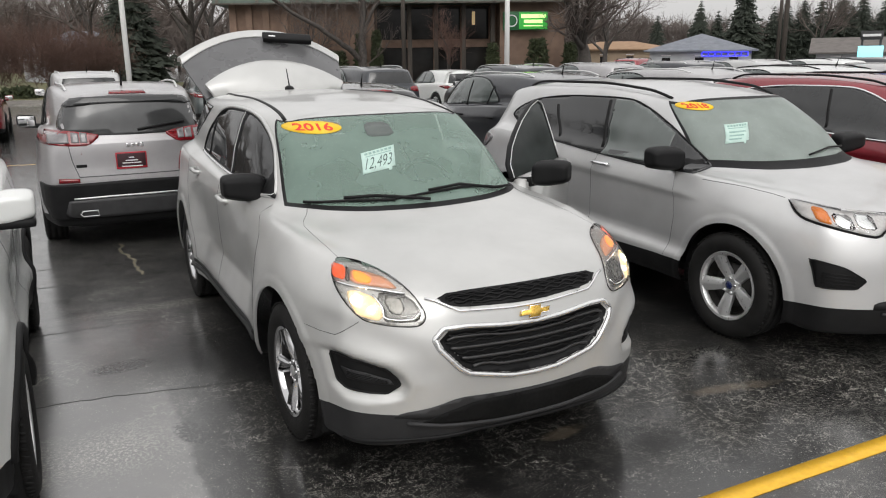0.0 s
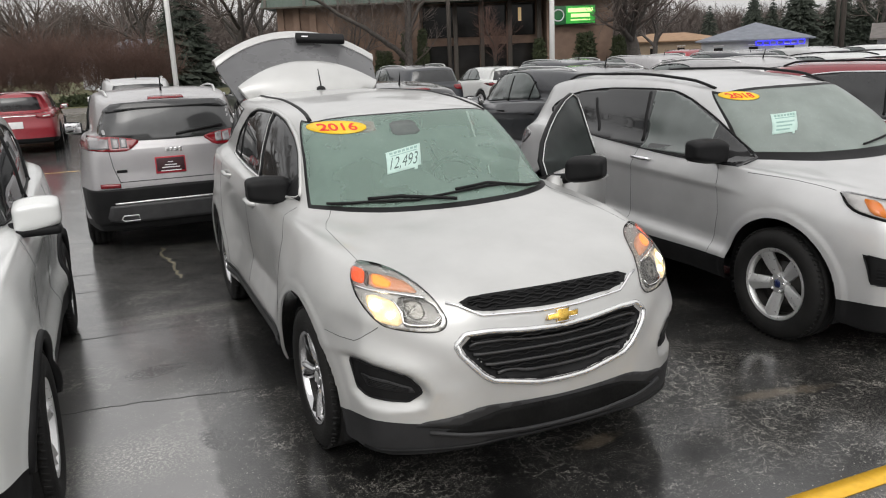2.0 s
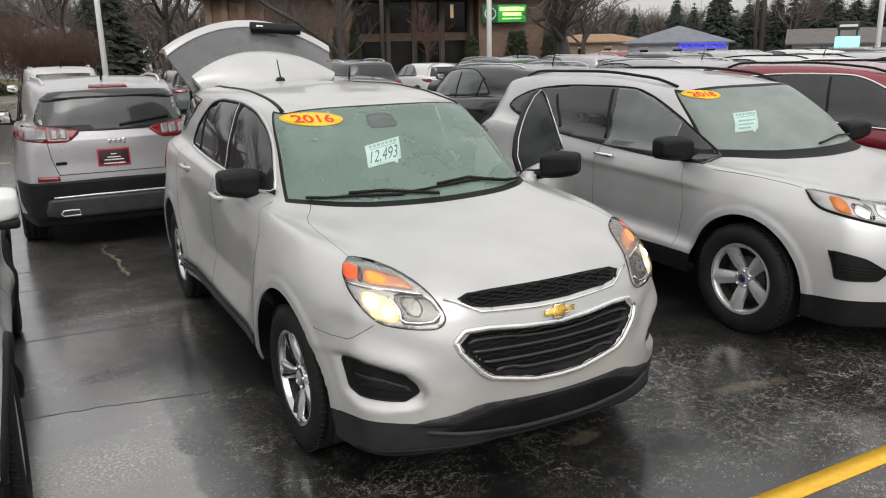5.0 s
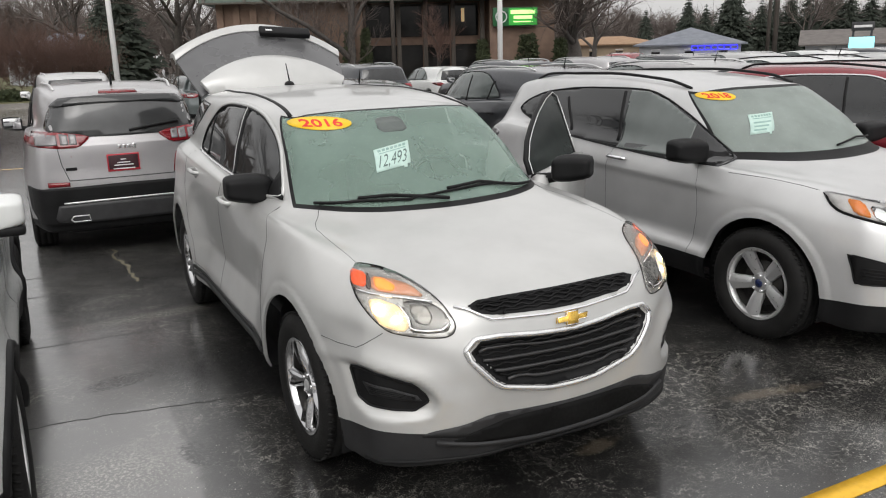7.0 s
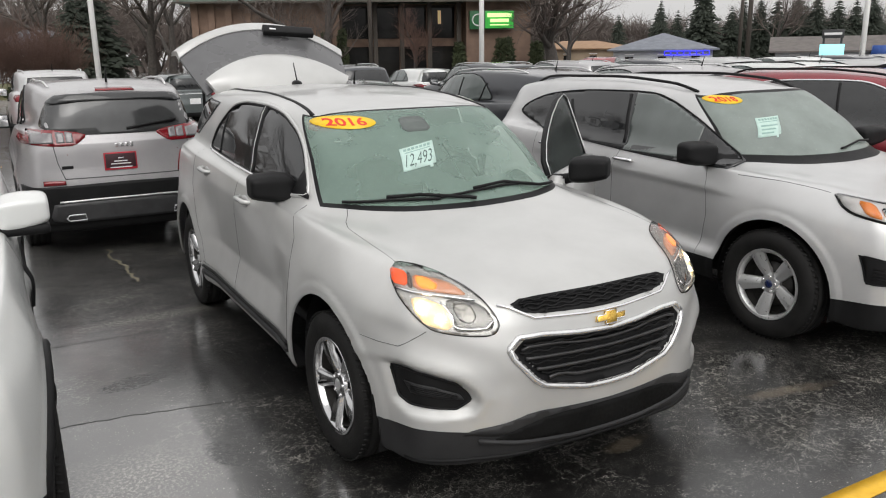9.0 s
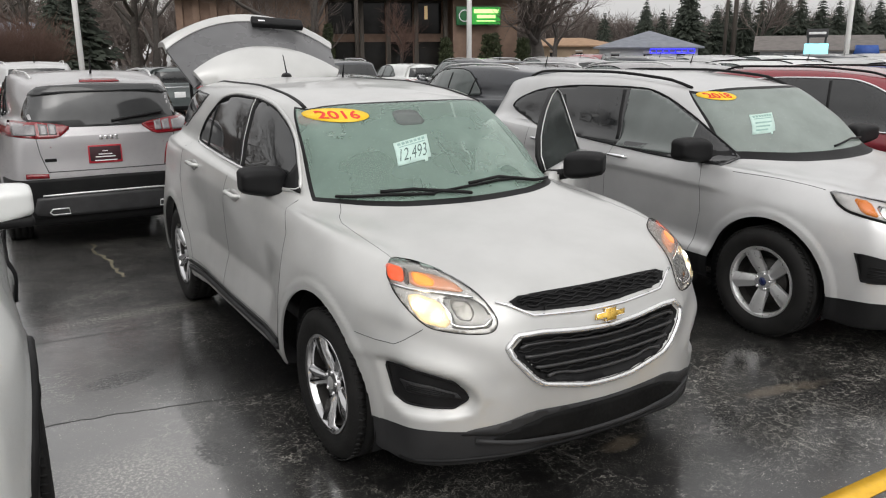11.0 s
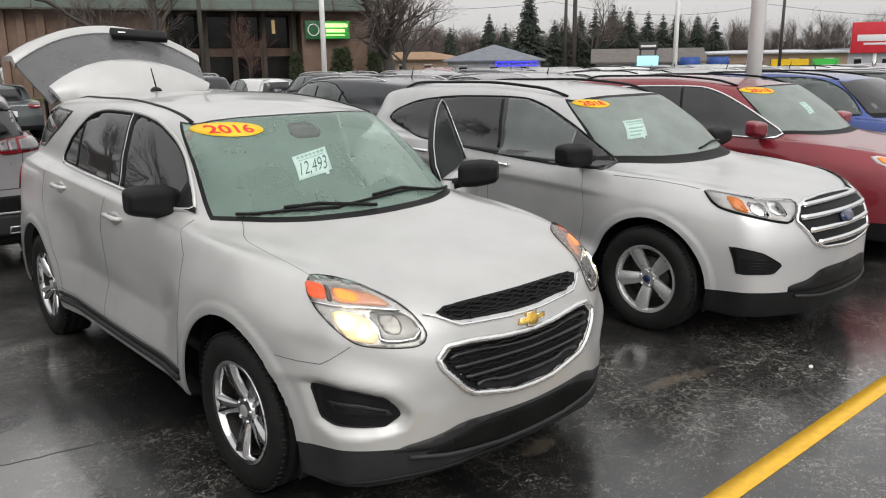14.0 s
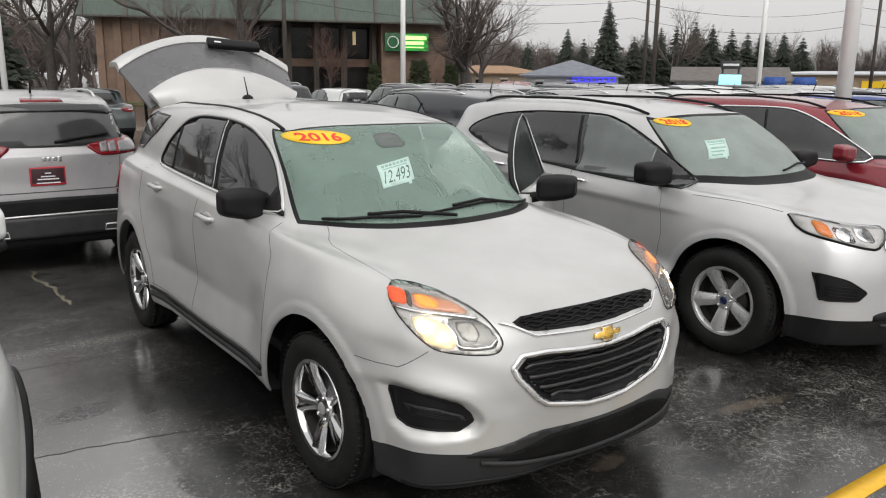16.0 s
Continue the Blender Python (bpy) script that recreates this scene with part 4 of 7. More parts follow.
def ellipse_sticker(shell, car, centre, rx, rz, year):
    """The yellow oval year sticker on the upper corner of a windscreen."""
    cx, cz = centre
    pts = [(cx + rx * math.cos(a), cz + rz * math.sin(a)) for a in np.linspace(0, math.tau, 40, endpoint=False)]
    st = part("year_sticker", shell.patch(pts, "glass", 0.006, 0.002, 0.03, 0), YELLOW, car, "yellow oval vinyl year sticker")
    me = text_mesh(year, rz * 1.5, 0.0004, bold=0.02)
    co = np.empty(len(me.vertices) * 3)
    me.vertices.foreach_get("co", co)
    co = co.reshape(-1, 3)
    out = []
    co[:, :2] -= (co[:, :2].max(0) + co[:, :2].min(0)) / 2
    wide = rx * 1.30 / np.ptp(co[:, 0])
    for x, y, z in co:
        h, n = shell.cast(cx + x * wide, cz + y, "glass")
        out.append(h + n * (0.0082 + z))
    me.vertices.foreach_set("co", np.array([list(v) for v in out]).ravel())
    me.materials.clear()
    me.materials.append(RED_INK)
    ob = new("year_number", me)
    ob.parent = st


def price_card(shell, car, corners, text=None):
    """A mint card taped behind the windscreen: handwritten figures on its face, printed lines over them."""
    a, b, c, d = (Vector(p) for p in corners)

    def at(u, v, off):
        q = a.lerp(b, u).lerp(d.lerp(c, u), v)
        h, n = shell.cast(q.x, q.y, "glass")
        return h + n * off
    tab = [(0, 0), (1, 0), (1, 0.92), (0.90, 0.92), (0.90, 1.06), (0.80, 1.06), (0.80, 0.97), (0, 1)]
    edge = [a.lerp(b, u).lerp(d.lerp(c, u), v) for u, v in tab]
    card = part("price_card", shell.patch([(p.x, p.y) for p in edge], "glass", 0.004, 0.002, 0.03, 0), PAPER, car, "mint green paper price card")

    def lay(me, nm, mat):
        co = np.empty(len(me.vertices) * 3)
        me.vertices.foreach_get("co", co)
        me.vertices.foreach_set("co", np.array([list(at(x, y, 0.0052 + z)) for x, y, z in co.reshape(-1, 3)]).ravel())
        me.materials.clear()
        me.materials.append(mat)
        new(nm, me).parent = card

    def bar(u0, u1, v0, v1, mat):
        me = bpy.data.meshes.new("text_bar")
        n = 6
        vs = [(u0 + (u1 - u0) * i / n, v, 0) for v in (v0, v1) for i in range(n + 1)]
        me.from_pydata(vs, [], [(i, i + 1, n + 2 + i, n + 1 + i) for i in range(n)])
        lay(me, "text_bar", mat)
    for i in range(7):
        bar(0.10 + 0.12 * i, 0.19 + 0.12 * i, 0.07, 0.17, GREEN_INK)
    bar(0.12, 0.90, 0.22, 0.26, GREEN_INK)
    if text:
        me = text_mesh(text, 1.0, 0.0003, 0.35, "card_figures", -0.006)
        co = np.empty(len(me.vertices) * 3)
        me.vertices.foreach_get("co", co)
        co = co.reshape(-1, 3)
        lo, hi = co.min(0), co.max(0)
        co[:, 0] = 0.08 + 0.84 * (co[:, 0] - lo[0]) / (hi[0] - lo[0])
        co[:, 1] = 0.90 - 0.58 * (co[:, 1] - lo[1]) / (hi[1] - lo[1])
        me.vertices.foreach_set("co", co.ravel())
        lay(me, "card_figures", INK)
    else:
        for i, v in enumerate((0.40, 0.58, 0.76)):
            bar(0.14, 0.86 - 0.1 * i, v, v + 0.08, GREEN_INK)


def seat(car, x, y, z=0.55, w=0.5):
    st = new("seat")
    st.parent = car
    st.location = (x, y, z)
    part("cushion", box((0, 0, 0), (w, 0.52, 0.18), 0.05), FABRIC, st)
    part("backrest", box((0, 0.30, 0.36), (w, 0.14, 0.66), 0.05, Matrix.Rotation(-0.22, 4, "X")), FABRIC, st)
    if w < 0.8:
        part("headrest", box((0, 0.42, 0.76), (0.26, 0.10, 0.18), 0.04), FABRIC, st)


def cabin(car, c, steer=True):
    """Dashboard, wheel, seats and headliner seen through the windscreen."""
    zc = c.z(1.10)
    w = c.half * 0.80
    bm = bmesh.new()
    rows = []
    for y, z in ((c.y(0.16), zc - 0.02), (c.y(0.45), zc + 0.0), (c.y(0.70), zc - 0.01), (c.y(0.85), zc - 0.08), (c.y(0.88), zc - 0.45)):
        rows.append([bm.verts.new((x * w, y + 0.12 * abs(x) ** 2, z)) for x in np.linspace(-1, 1, 13)])
    for a, b in zip(rows, rows[1:]):
        for i in range(12):
            bm.faces.new((a[i], a[i + 1], b[i + 1], b[i]))
    bmesh.ops.recalc_face_normals(bm, faces=bm.faces)
    part("dashboard", bm, LINING, car)
    st = new("steering_wheel")
    st.parent = car
    st.matrix_basis = Matrix.Translation((0.36 * c.half / 0.92, c.y(0.98), zc - 0.02)) @ Matrix.Rotation(radians(-24), 4, "X")
    part("wheel_rim", tube([(0.19 * math.cos(a), 0, 0.19 * math.sin(a)) for a in np.linspace(0, math.tau, 32, endpoint=False)], 0.016, 8, True), PLASTIC, st)
    bm = box((0, 0, 0), (0.15, 0.05, 0.12), 0.02)
    add_box(bm, (0, 0, -0.01), (0.36, 0.02, 0.03))
    add_box(bm, (0, 0, -0.1), (0.03, 0.02, 0.17))
    part("wheel_hub", bm, PLASTIC, st)
    for x in (-0.37, 0.37):
        seat(car, x, c.y(1.55))
    seat(car, 0, c.y(2.45), 0.58, 1.24)
    bm = box((0, 0, 0), (0.25, 0.02, 0.075), 0.012)
    bmesh.ops.transform(bm, matrix=Matrix.Translation((0, c.y(0.93), c.z(1.52))), verts=bm.verts)
    part("rear_view_mirror", bm, PLASTIC, car)


# ---- the silver car with raised tailgate and open driver's door ----
GLASS_R = [(0.61, 1.15), (0.70, 1.265), (0.77, 1.345), (0.86, 1.425), (0.97, 1.495), (1.15, 1.568), (1.30, 1.598), (1.485, 1.614), (1.85, 1.62), (2.09, 1.585), (2.32, 1.46), (2.51, 1.31), (2.50, 1.262), (2.36, 1.25), (1.45, 1.21)]


SLAT_GREY = surface("grille_slat_grey", (0.02, 0.02, 0.021), (0.035, 0.035, 0.036), 10, (0.3, 0.45))


def hero():
    c = Shape(half=0.945, roof=1.035)
    sh = Shell(c, 12, 15, fine=0.016)
    FW, RW, ZR, RA = 0.0, 2.857, 0.362, 0.455
    # the chin rises towards the middle
    low = sh.verts[:, 1] < -0.45
    sh.verts[low, 2] = np.maximum(sh.verts[low, 2], 0.285 - 0.085 * (sh.verts[low, 0] / 0.8) ** 2)
    DOOR = [(0.38, 0.0), (0.43, 0.004), (0.47, -0.002), (0.60, -0.040), (0.625, -0.050), (0.65, -0.053), (0.80, -0.033), (0.93, -0.015), (1.05, 0.0)]
    sh.flank((FW, RW), ZR, RA, 0.007, 0.024, (0.42, 2.46), DOOR, 0.02)

    # outlines of the nose, for one side (x, z)
    HL = [(0.742, 1.034), (0.67, 1.021), (0.612, 1.0), (0.569, 0.973), (0.528, 0.926), (0.504, 0.875), (0.496, 0.838), (0.515, 0.806), (0.55, 0.795), (0.618, 0.797), (0.683, 0.805), (0.737, 0.818), (0.768, 0.848), (0.790, 0.887), (0.800, 0.93), (0.795, 0.98), (0.775, 1.016)]
    UG = [(0.0, 0.922), (0.20, 0.923), (0.385, 0.921), (0.432, 0.904), (0.40, 0.875), (0.34, 0.862), (0.20, 0.852), (0.0, 0.847), (-0.20, 0.852), (-0.34, 0.862), (-0.40, 0.875), (-0.432, 0.904), (-0.385, 0.921), (-0.20, 0.923)]
    LG = [(0.0, 0.757), (0.16, 0.764), (0.32, 0.778), (0.425, 0.776), (0.468, 0.735), (0.452, 0.695), (0.37, 0.605), (0.325, 0.575), (0.12, 0.535), (0.0, 0.531), (-0.12, 0.535), (-0.325, 0.575), (-0.37, 0.605), (-0.452, 0.695), (-0.468, 0.735), (-0.425, 0.776), (-0.32, 0.778), (-0.16, 0.764)]
    FG = [(0.850, 0.644), (0.80, 0.640), (0.753, 0.632), (0.664, 0.600), (0.628, 0.560), (0.611, 0.526), (0.665, 0.481), (0.73, 0.482), (0.806, 0.487), (0.832, 0.515)]
    POCKET = [(0.885, 0.662), (0.845, 0.678), (0.784, 0.658), (0.664, 0.620), (0.612, 0.575), (0.585, 0.522), (0.612, 0.465), (0.742, 0.442), (0.83, 0.445), (0.865, 0.50)]
    RIDGE = [(0.97, 0.655), (0.90, 0.668), (0.845, 0.678), (0.784, 0.658), (0.664, 0.620), (0.612, 0.575), (0.585, 0.522), (0.612, 0.465)]
    SWEEP = [(0.83, 0.79), (0.77, 0.765), (0.658, 0.725), (0.56, 0.68), (0.50, 0.60)]
    INTAKE = [(-0.44, 0.40), (-0.30, 0.436), (0.0, 0.440), (0.30, 0.436), (0.44, 0.40), (0.56, 0.345), (0.44, 0.338), (0.2, 0.325), (-0.2, 0.325), (-0.44, 0.338), (-0.56, 0.345)]

    def folds(x, y, z):
        nose = step(-0.22, -0.42, y)
        r, up = along(RIDGE, x, z)
        d = 0.007 * np.maximum(0, 1 - r / np.where(up > 0, 0.06, 0.03)) * nose
        r, up = along(SWEEP, x, z)
        d = d - 0.006 * (1 - step(0.0, 0.08, r)) * nose
        d = d - 0.030 * np.clip(depth_in(POCKET, x, z) / 0.024, 0, 1) * nose
        d = d - 0.030 * step(0.004, 0.030, depth_in(LG, x, z)) * nose
        d = d - 0.016 * step(0.0, 0.014, depth_in(UG, x, z)) * nose
        return d
    sh.press(folds)
    for y in (FW, RW):
        sh.arch(y, ZR, RA)
    sh.renew()
    car = thing("silver_suv", pose(0.032, 0, 0), "silver compact SUV with lit headlamps, raised tailgate, open driver's door", "car", "parked cars")

    def screen(s, k):
        return s < 3.86 and 7.02 < k < 8.97

    def pane(s, k):
        return s < 3.70 and 7.13 < k < 8.92

    def valance(s, k):
        return k < 2 and s < 4.2 or k < 1.02

    def hatchway(s, k):
        return s > 8.75 and 4.9 < k < 9.2

    def door_open(side, p, k):
        return side > 0 and 0.62 < p[1] < 1.55 and p[2] > 0.42 and k < 8.8
    hood = lambda s, k: 5 < k < 7 and s < 4.0
    sh.panel("body", SILVER, lambda s, k, d, p: not screen(s, k) and not valance(s, k) and not hood(s, k) and not hatchway(s, k) and not door_open(d, p, k), car)
    sh.panel("hood", SILVER, lambda s, k, d, p: hood(s, k), car, "silver hood beaded with rain")
    sh.panel("lower_bumper", GREY_PLASTIC, lambda s, k, d, p: valance(s, k), car, "unpainted dark grey plastic")
    ws = sh.panel("windscreen", GREEN_GLASS, lambda s, k, d, p: pane(s, k), car, "green-tinted rain-spotted windscreen")
    ws.visible_shadow = False
    sh.panel("screen_border", PLASTIC, lambda s, k, d, p: screen(s, k) and not pane(s, k), car, "black border of the windscreen and cowl")
    liners(car, sh, RA + 0.01, FW, RW, ZR)
    kit = wheel_kit(0.362, 0.225, 0.234, 5, "split", WHEEL_CHROME, ALLOY)
    put_wheels(car, kit, c, 0.815, FW, RW, 0.362, 0.02)
    for ch in list(kit.children):
        bpy.data.objects.remove(ch)
    bpy.data.objects.remove(kit)
    cabin(car, c)

    # side glass and its bright frame
    part("side_window", sh.patch(GLASS_R, "right", 0.005, 0.012, 0.05, 1), DARK_GLASS, car, "dark tinted side glass")
    wf = part("window_frame", sh.line(rounded(GLASS_R, 2), "right", 0.013, 0.003, True), SILVER, car, "silver window surround")
    part("window_seal", sh.line([(a + (1.55 - a) * 0.022, b + (1.38 - b) * 0.045) for a, b in rounded(GLASS_R, 2)], "right", 0.007, 0.006, True), PLASTIC, wf)
    part("belt_trim", sh.line([(0.80, 1.174), (1.45, 1.205), (2.36, 1.248), (2.46, 1.256)], "right", 0.006, 0.012), CHROME, wf, "thin bright belt trim")
    part("window_pillar", sh.patch([(1.378, 1.212), (1.448, 1.216), (1.492, 1.603), (1.424, 1.603)], "right", 0.009, 0.008, 0.04, 0), PLASTIC, car)
    part("pillar_gap", sh.line([(1.415, 1.21), (1.462, 1.604)], "right", 0.003, 0.011), SILVER, car)
    part("window_pillar", sh.line([(2.20, 1.245), (2.15, 1.525)], "right", 0.009, 0.003), PLASTIC, car)
    part("quarter_window", sh.patch([(2.52, 1.585), (2.74, 1.455), (3.10, 1.315), (3.44, 1.31), (3.26, 1.545), (2.94, 1.598)], "right", 0.005, 0.012, 0.03, 0), DARK_GLASS, car)
    # panel gaps
    seams = [[(0.52, 0.44), (0.46, 0.75), (0.465, 1.0), (0.585, 1.135)], [(1.50, 1.17), (1.58, 0.95), (1.60, 0.42)], [(2.62, 1.24), (2.66, 1.0), (2.50, 0.82), (2.36, 0.62), (2.30, 0.42)], [(0.52, 0.44), (1.6, 0.435), (2.36, 0.46)]]
    for sv in seams:
        part("panel_gap", sh.line(sv, "right", 0.0020, -0.0005, res=0.02), SEAM, car)
    for sg in (-1, 1):
        part("panel_gap", sh.line([(sg * 0.840, 0.736), (sg * 0.802, 0.773), (sg * 0.757, 0.812)], "front", 0.0016, 0.0005, res=0.01), SEAM, car)
        part("panel_gap", sh.line([(-0.363, 0.738), (-0.472, 0.733), (-0.574, 0.737)], "right" if sg < 0 else "left", 0.0016, 0.0005, res=0.01), SEAM, car)
    part("sill_strip", sh.line([(0.52, 0.385), (1.4, 0.38), (2.36, 0.385)], "right", 0.020, 0.002), GREY_PLASTIC, car, "dark grey plastic sill under the doors")
    part("sill_gap", sh.line([(0.50, 0.422), (1.4, 0.415), (2.36, 0.43)], "right", 0.012, 0.002), PLASTIC, car)
    # door handles
    for yy, zz in ((1.33, 1.06), (2.27, 1.13)):
        h, n = sh.cast(yy, zz, "right")
        # shade of the hollow behind the handle, put into a darker silver patch
        part("handle_dish", sh.patch([(yy + 0.075 * math.cos(a), zz - 0.004 + 0.036 * math.sin(a)) for a in np.linspace(0, math.tau, 18, endpoint=False)], "right", 0.0015, 0.003, 0.02, 0), SHADE_GREY, car)
        part("door_handle", tube([h + Vector((0.01, -0.10, 0)), h + Vector((-0.03, -0.075, 0.004)), h + Vector((-0.034, 0.07, 0.008)), h + Vector((0.01, 0.10, 0.01))], [0.012, 0.015, 0.015, 0.012], 8), SILVER, car)
    # roof rails
    for sg in (-1, 1):
        P = []
        for y in np.linspace(0.975, 3.1, 30):
            h, n = sh.cast(sg * float(np.interp(y, (0.97, 1.15, 1.6, 2.4, 3.1), (0.578, 0.560, 0.550, 0.545, 0.49))), y, "top")
            P.append(h - n * 0.006)
        part("roof_strip", tube(P, 0.015, 8), PLASTIC, car)
    # antenna
    h, n = sh.cast(0, 2.82, "top")
    an = part("antenna", tube([h + Vector((0, 0.02, 0.02)), h + Vector((0.0, 0.09, 0.17))], [0.006, 0.004], 6), PLASTIC, car)
    bm = bmesh.new()
    bmesh.ops.create_icosphere(bm, subdivisions=3, radius=1, matrix=Matrix.Translation(h + Vector((0, 0.03, 0.005))) @ Matrix.Diagonal((0.035, 0.075, 0.03, 1)))
    part("antenna_base", bm, PLASTIC, an)
    # mirrors
    part("mirror_sail", sh.patch([(0.615, 1.16), (0.70, 1.262), (0.745, 1.30), (0.80, 1.17)], "right", 0.014, 0.012, 0.03, 0), PLASTIC, car)
    mirror(car, -1, (-0.665, 0.84, 1.155), (0.25, 0.15, 0.165))

    # headlamps
    for sg in (-1, 1):
        ol = HL if sg > 0 else flip(HL)
        lamp = part("headlamp", sh.patch(ol, "front", 0.002, 0.02, 0.015, 1), LAMP_BACK, car, "lit headlamp with clear lens and amber strip")

        def inlay(nm, q, off, mat, label=""):
            part(nm, sh.patch(q if sg > 0 else flip(q), "front", off, 0.003, 0.014, 1), mat, lamp, label)
        inlay("bowl", [(0.655, 0.930), (0.560, 0.920), (0.528, 0.895), (0.512, 0.850), (0.530, 0.818), (0.60, 0.812), (0.665, 0.818), (0.655, 0.85), (0.670, 0.90)], 0.005, LAMP_DARK, "smoky inner lamp bowl")
        inlay("lit_reflector", [(0.772, 0.926), (0.740, 0.934), (0.680, 0.912), (0.668, 0.872), (0.664, 0.836), (0.690, 0.818), (0.756, 0.838), (0.775, 0.882)], 0.006, LAMP_WARM, "warm lit reflector")
        inlay("turn_signal", [(0.727, 1.004), (0.66, 0.993), (0.60, 0.974), (0.574, 0.938), (0.66, 0.948), (0.748, 0.960)], 0.006, PEACH, "pale orange turn signal strip")
        inlay("signal_bulb", [(0.722, 0.999), (0.686, 0.993), (0.660, 0.972), (0.68, 0.956), (0.730, 0.964)], 0.009, AMBER_LIT, "glowing amber bulb")
        inlay("side_marker", [(0.776, 1.022), (0.737, 1.012), (0.762, 0.968), (0.796, 0.972)], 0.006, MARKER, "deep orange side marker")
        inlay("signal_gap", [(0.737, 1.012), (0.727, 1.006), (0.750, 0.960), (0.762, 0.966)], 0.0065, LAMP_DARK)
        part("divider", sh.line([(sg * 0.798, 0.958), (sg * 0.756, 0.948), (sg * 0.673, 0.939), (sg * 0.556, 0.922)], "front", 0.005, 0.008, res=0.015), CHROME, lamp)
        part("divider", sh.line([(sg * 0.680, 0.918), (sg * 0.658, 0.87), (sg * 0.662, 0.835), (sg * 0.645, 0.826), (sg * 0.60, 0.822), (sg * 0.548, 0.826), (sg * 0.517, 0.853)], "front", 0.0045, 0.009, res=0.015), CHROME, lamp)
        inlay("high_beam", [(0.640, 0.918), (0.580, 0.912), (0.572, 0.870), (0.596, 0.842), (0.635, 0.850), (0.648, 0.885)], 0.008, LAMP_BOWL)
        for (ox, oz, rr, nm) in ((0.747, 0.898, 0.026, "projector_lamp"), (0.702, 0.862, 0.017, "projector_lamp")):
            h, n = sh.cast(sg * ox, oz, "front")
            bm = bmesh.new()
            bmesh.ops.create_icosphere(bm, subdivisions=3, radius=1, matrix=Matrix.Translation(h + n * 0.0075) @ n.to_track_quat("Z", "Y").to_matrix().to_4x4() @ Matrix.Diagonal((rr, rr * 0.85, 0.005, 1)))
            part(nm, bm, LAMP_ON, lamp)
        part("lamp_rim", sh.line(rounded(ol, 2), "front", 0.0022, 0.001, True, 0.012), PLASTIC, lamp)
        lens = part("lens", sh.patch(ol, "front", 0.012, 0.010, 0.016, 1), LAMP_GLASS, lamp, "clear lamp lens")
        lens.visible_shadow = False
    # grilles
    for nm, ol, k, w, rows in (("upper_grille", UG, 0.995, 0.887, (0.862, 0.874, 0.886, 0.898, 0.910)), ("lower_grille", LG, 0.975, 0.66, (0.590, 0.614, 0.638, 0.662, 0.686, 0.710, 0.734, 0.752))):
        gr = part(nm, sh.patch([(u * k, w + (v - w) * 0.95) for u, v in ol], "front", 0.003, 0.012, 0.014, 0), PLASTIC, car, "black honeycomb grille")
        poly = rounded(ol, 1)

        def span(z):
            xs = []
            for i in range(len(poly)):
                a, b = poly[i], poly[i - 1]
                if (a[1] > z) != (b[1] > z):
                    xs.append(a[0] + (b[0] - a[0]) * (z - a[1]) / (b[1] - a[1]))
            return (min(xs), max(xs)) if len(xs) > 1 else None
        for i, z in enumerate(rows):
            sp = span(z)
            if not sp:
                continue
            m = 0.034
            a, b = sp[0] + m, sp[1] - m
            n = max(2, int((b - a) / 0.042))
            path = []
            for j in range(n * 2 + 1):
                x = a + (b - a) * j / (n * 2)
                ph = (j + i * 2) % 4
                path.append((x, z + (0.0035 if ph in (1, 2) else -0.0035)))
            if nm == "lower_grille" and i % 2 == 0:
                part("grille_bar", sh.line([(a, z), (0.0, z - 0.004), (b, z)], "front", 0.0075, 0.016, False, 0.04), SLAT_GREY, gr)
            else:
                part("grille_bar", sh.line(path, "front", 0.0045, 0.012, False, 0.06), PLASTIC, gr)
    part("grille_surround", sh.line([(a * 1.025, 0.66 + (b - 0.66) * 1.05) for a, b in rounded(LG, 1, 0.08)], "front", 0.013, 0.002, True, 0.02), BRIGHT_ALLOY, car, "chrome grille surround")
    part("grille_trim", sh.line([(-0.485, 0.905), (-0.44, 0.893), (-0.35, 0.848), (-0.1, 0.835), (0.1, 0.835), (0.35, 0.848), (0.44, 0.893), (0.485, 0.905)], "front", 0.007, 0.003), CHROME, car)
    # cross-shaped gold badge
    bt = [(-0.085, -0.016), (-0.03, -0.016), (-0.036, -0.036), (0.024, -0.036), (0.030, -0.016), (0.075, -0.016), (0.085, 0.016), (0.03, 0.016), (0.036, 0.036), (-0.024, 0.036), (-0.030, 0.016), (-0.075, 0.016)]
    bg_ = part("badge", sh.patch([(a * 0.95 + 0.012, b * 0.66 + 0.803) for a, b in bt], "front", 0.016, 0.014, 0.03, 0), GOLD, car, "gold bow-shaped badge")
    part("badge_rim", sh.line([(a * 0.95 + 0.012, b * 0.66 + 0.803) for a, b in bt], "front", 0.0025, 0.014, True), CHROME, bg_)
    # fog recesses
    FI = [(0.815, 0.586), (0.743, 0.578), (0.652, 0.550), (0.638, 0.527), (0.70, 0.528), (0.80, 0.540)]
    for sg in (-1, 1):
        fg = part("fog_recess", sh.patch(FG if sg > 0 else flip(FG), "front", 0.003, 0.012, 0.012, 0), PLASTIC, car, "black fog lamp blank with slats")
        part("blank_panel", sh.patch(FI if sg > 0 else flip(FI), "front", 0.009, 0.006, 0.012, 0), GREY_PLASTIC, fg)
        for f in (0.2, 0.4, 0.6, 0.8):
            part("slat", sh.line([(sg * 0.66, 0.530 + 0.018 * f), (sg * 0.73, 0.532 + 0.040 * f), (sg * 0.80, 0.542 + 0.040 * f)], "front", 0.003, 0.010, res=0.015), PLASTIC, fg)
        part("fog_rim", sh.line(rounded(FG if sg > 0 else flip(FG), 1, 0.1), "front", 0.005, 0.003, True, 0.012), PLASTIC, fg)
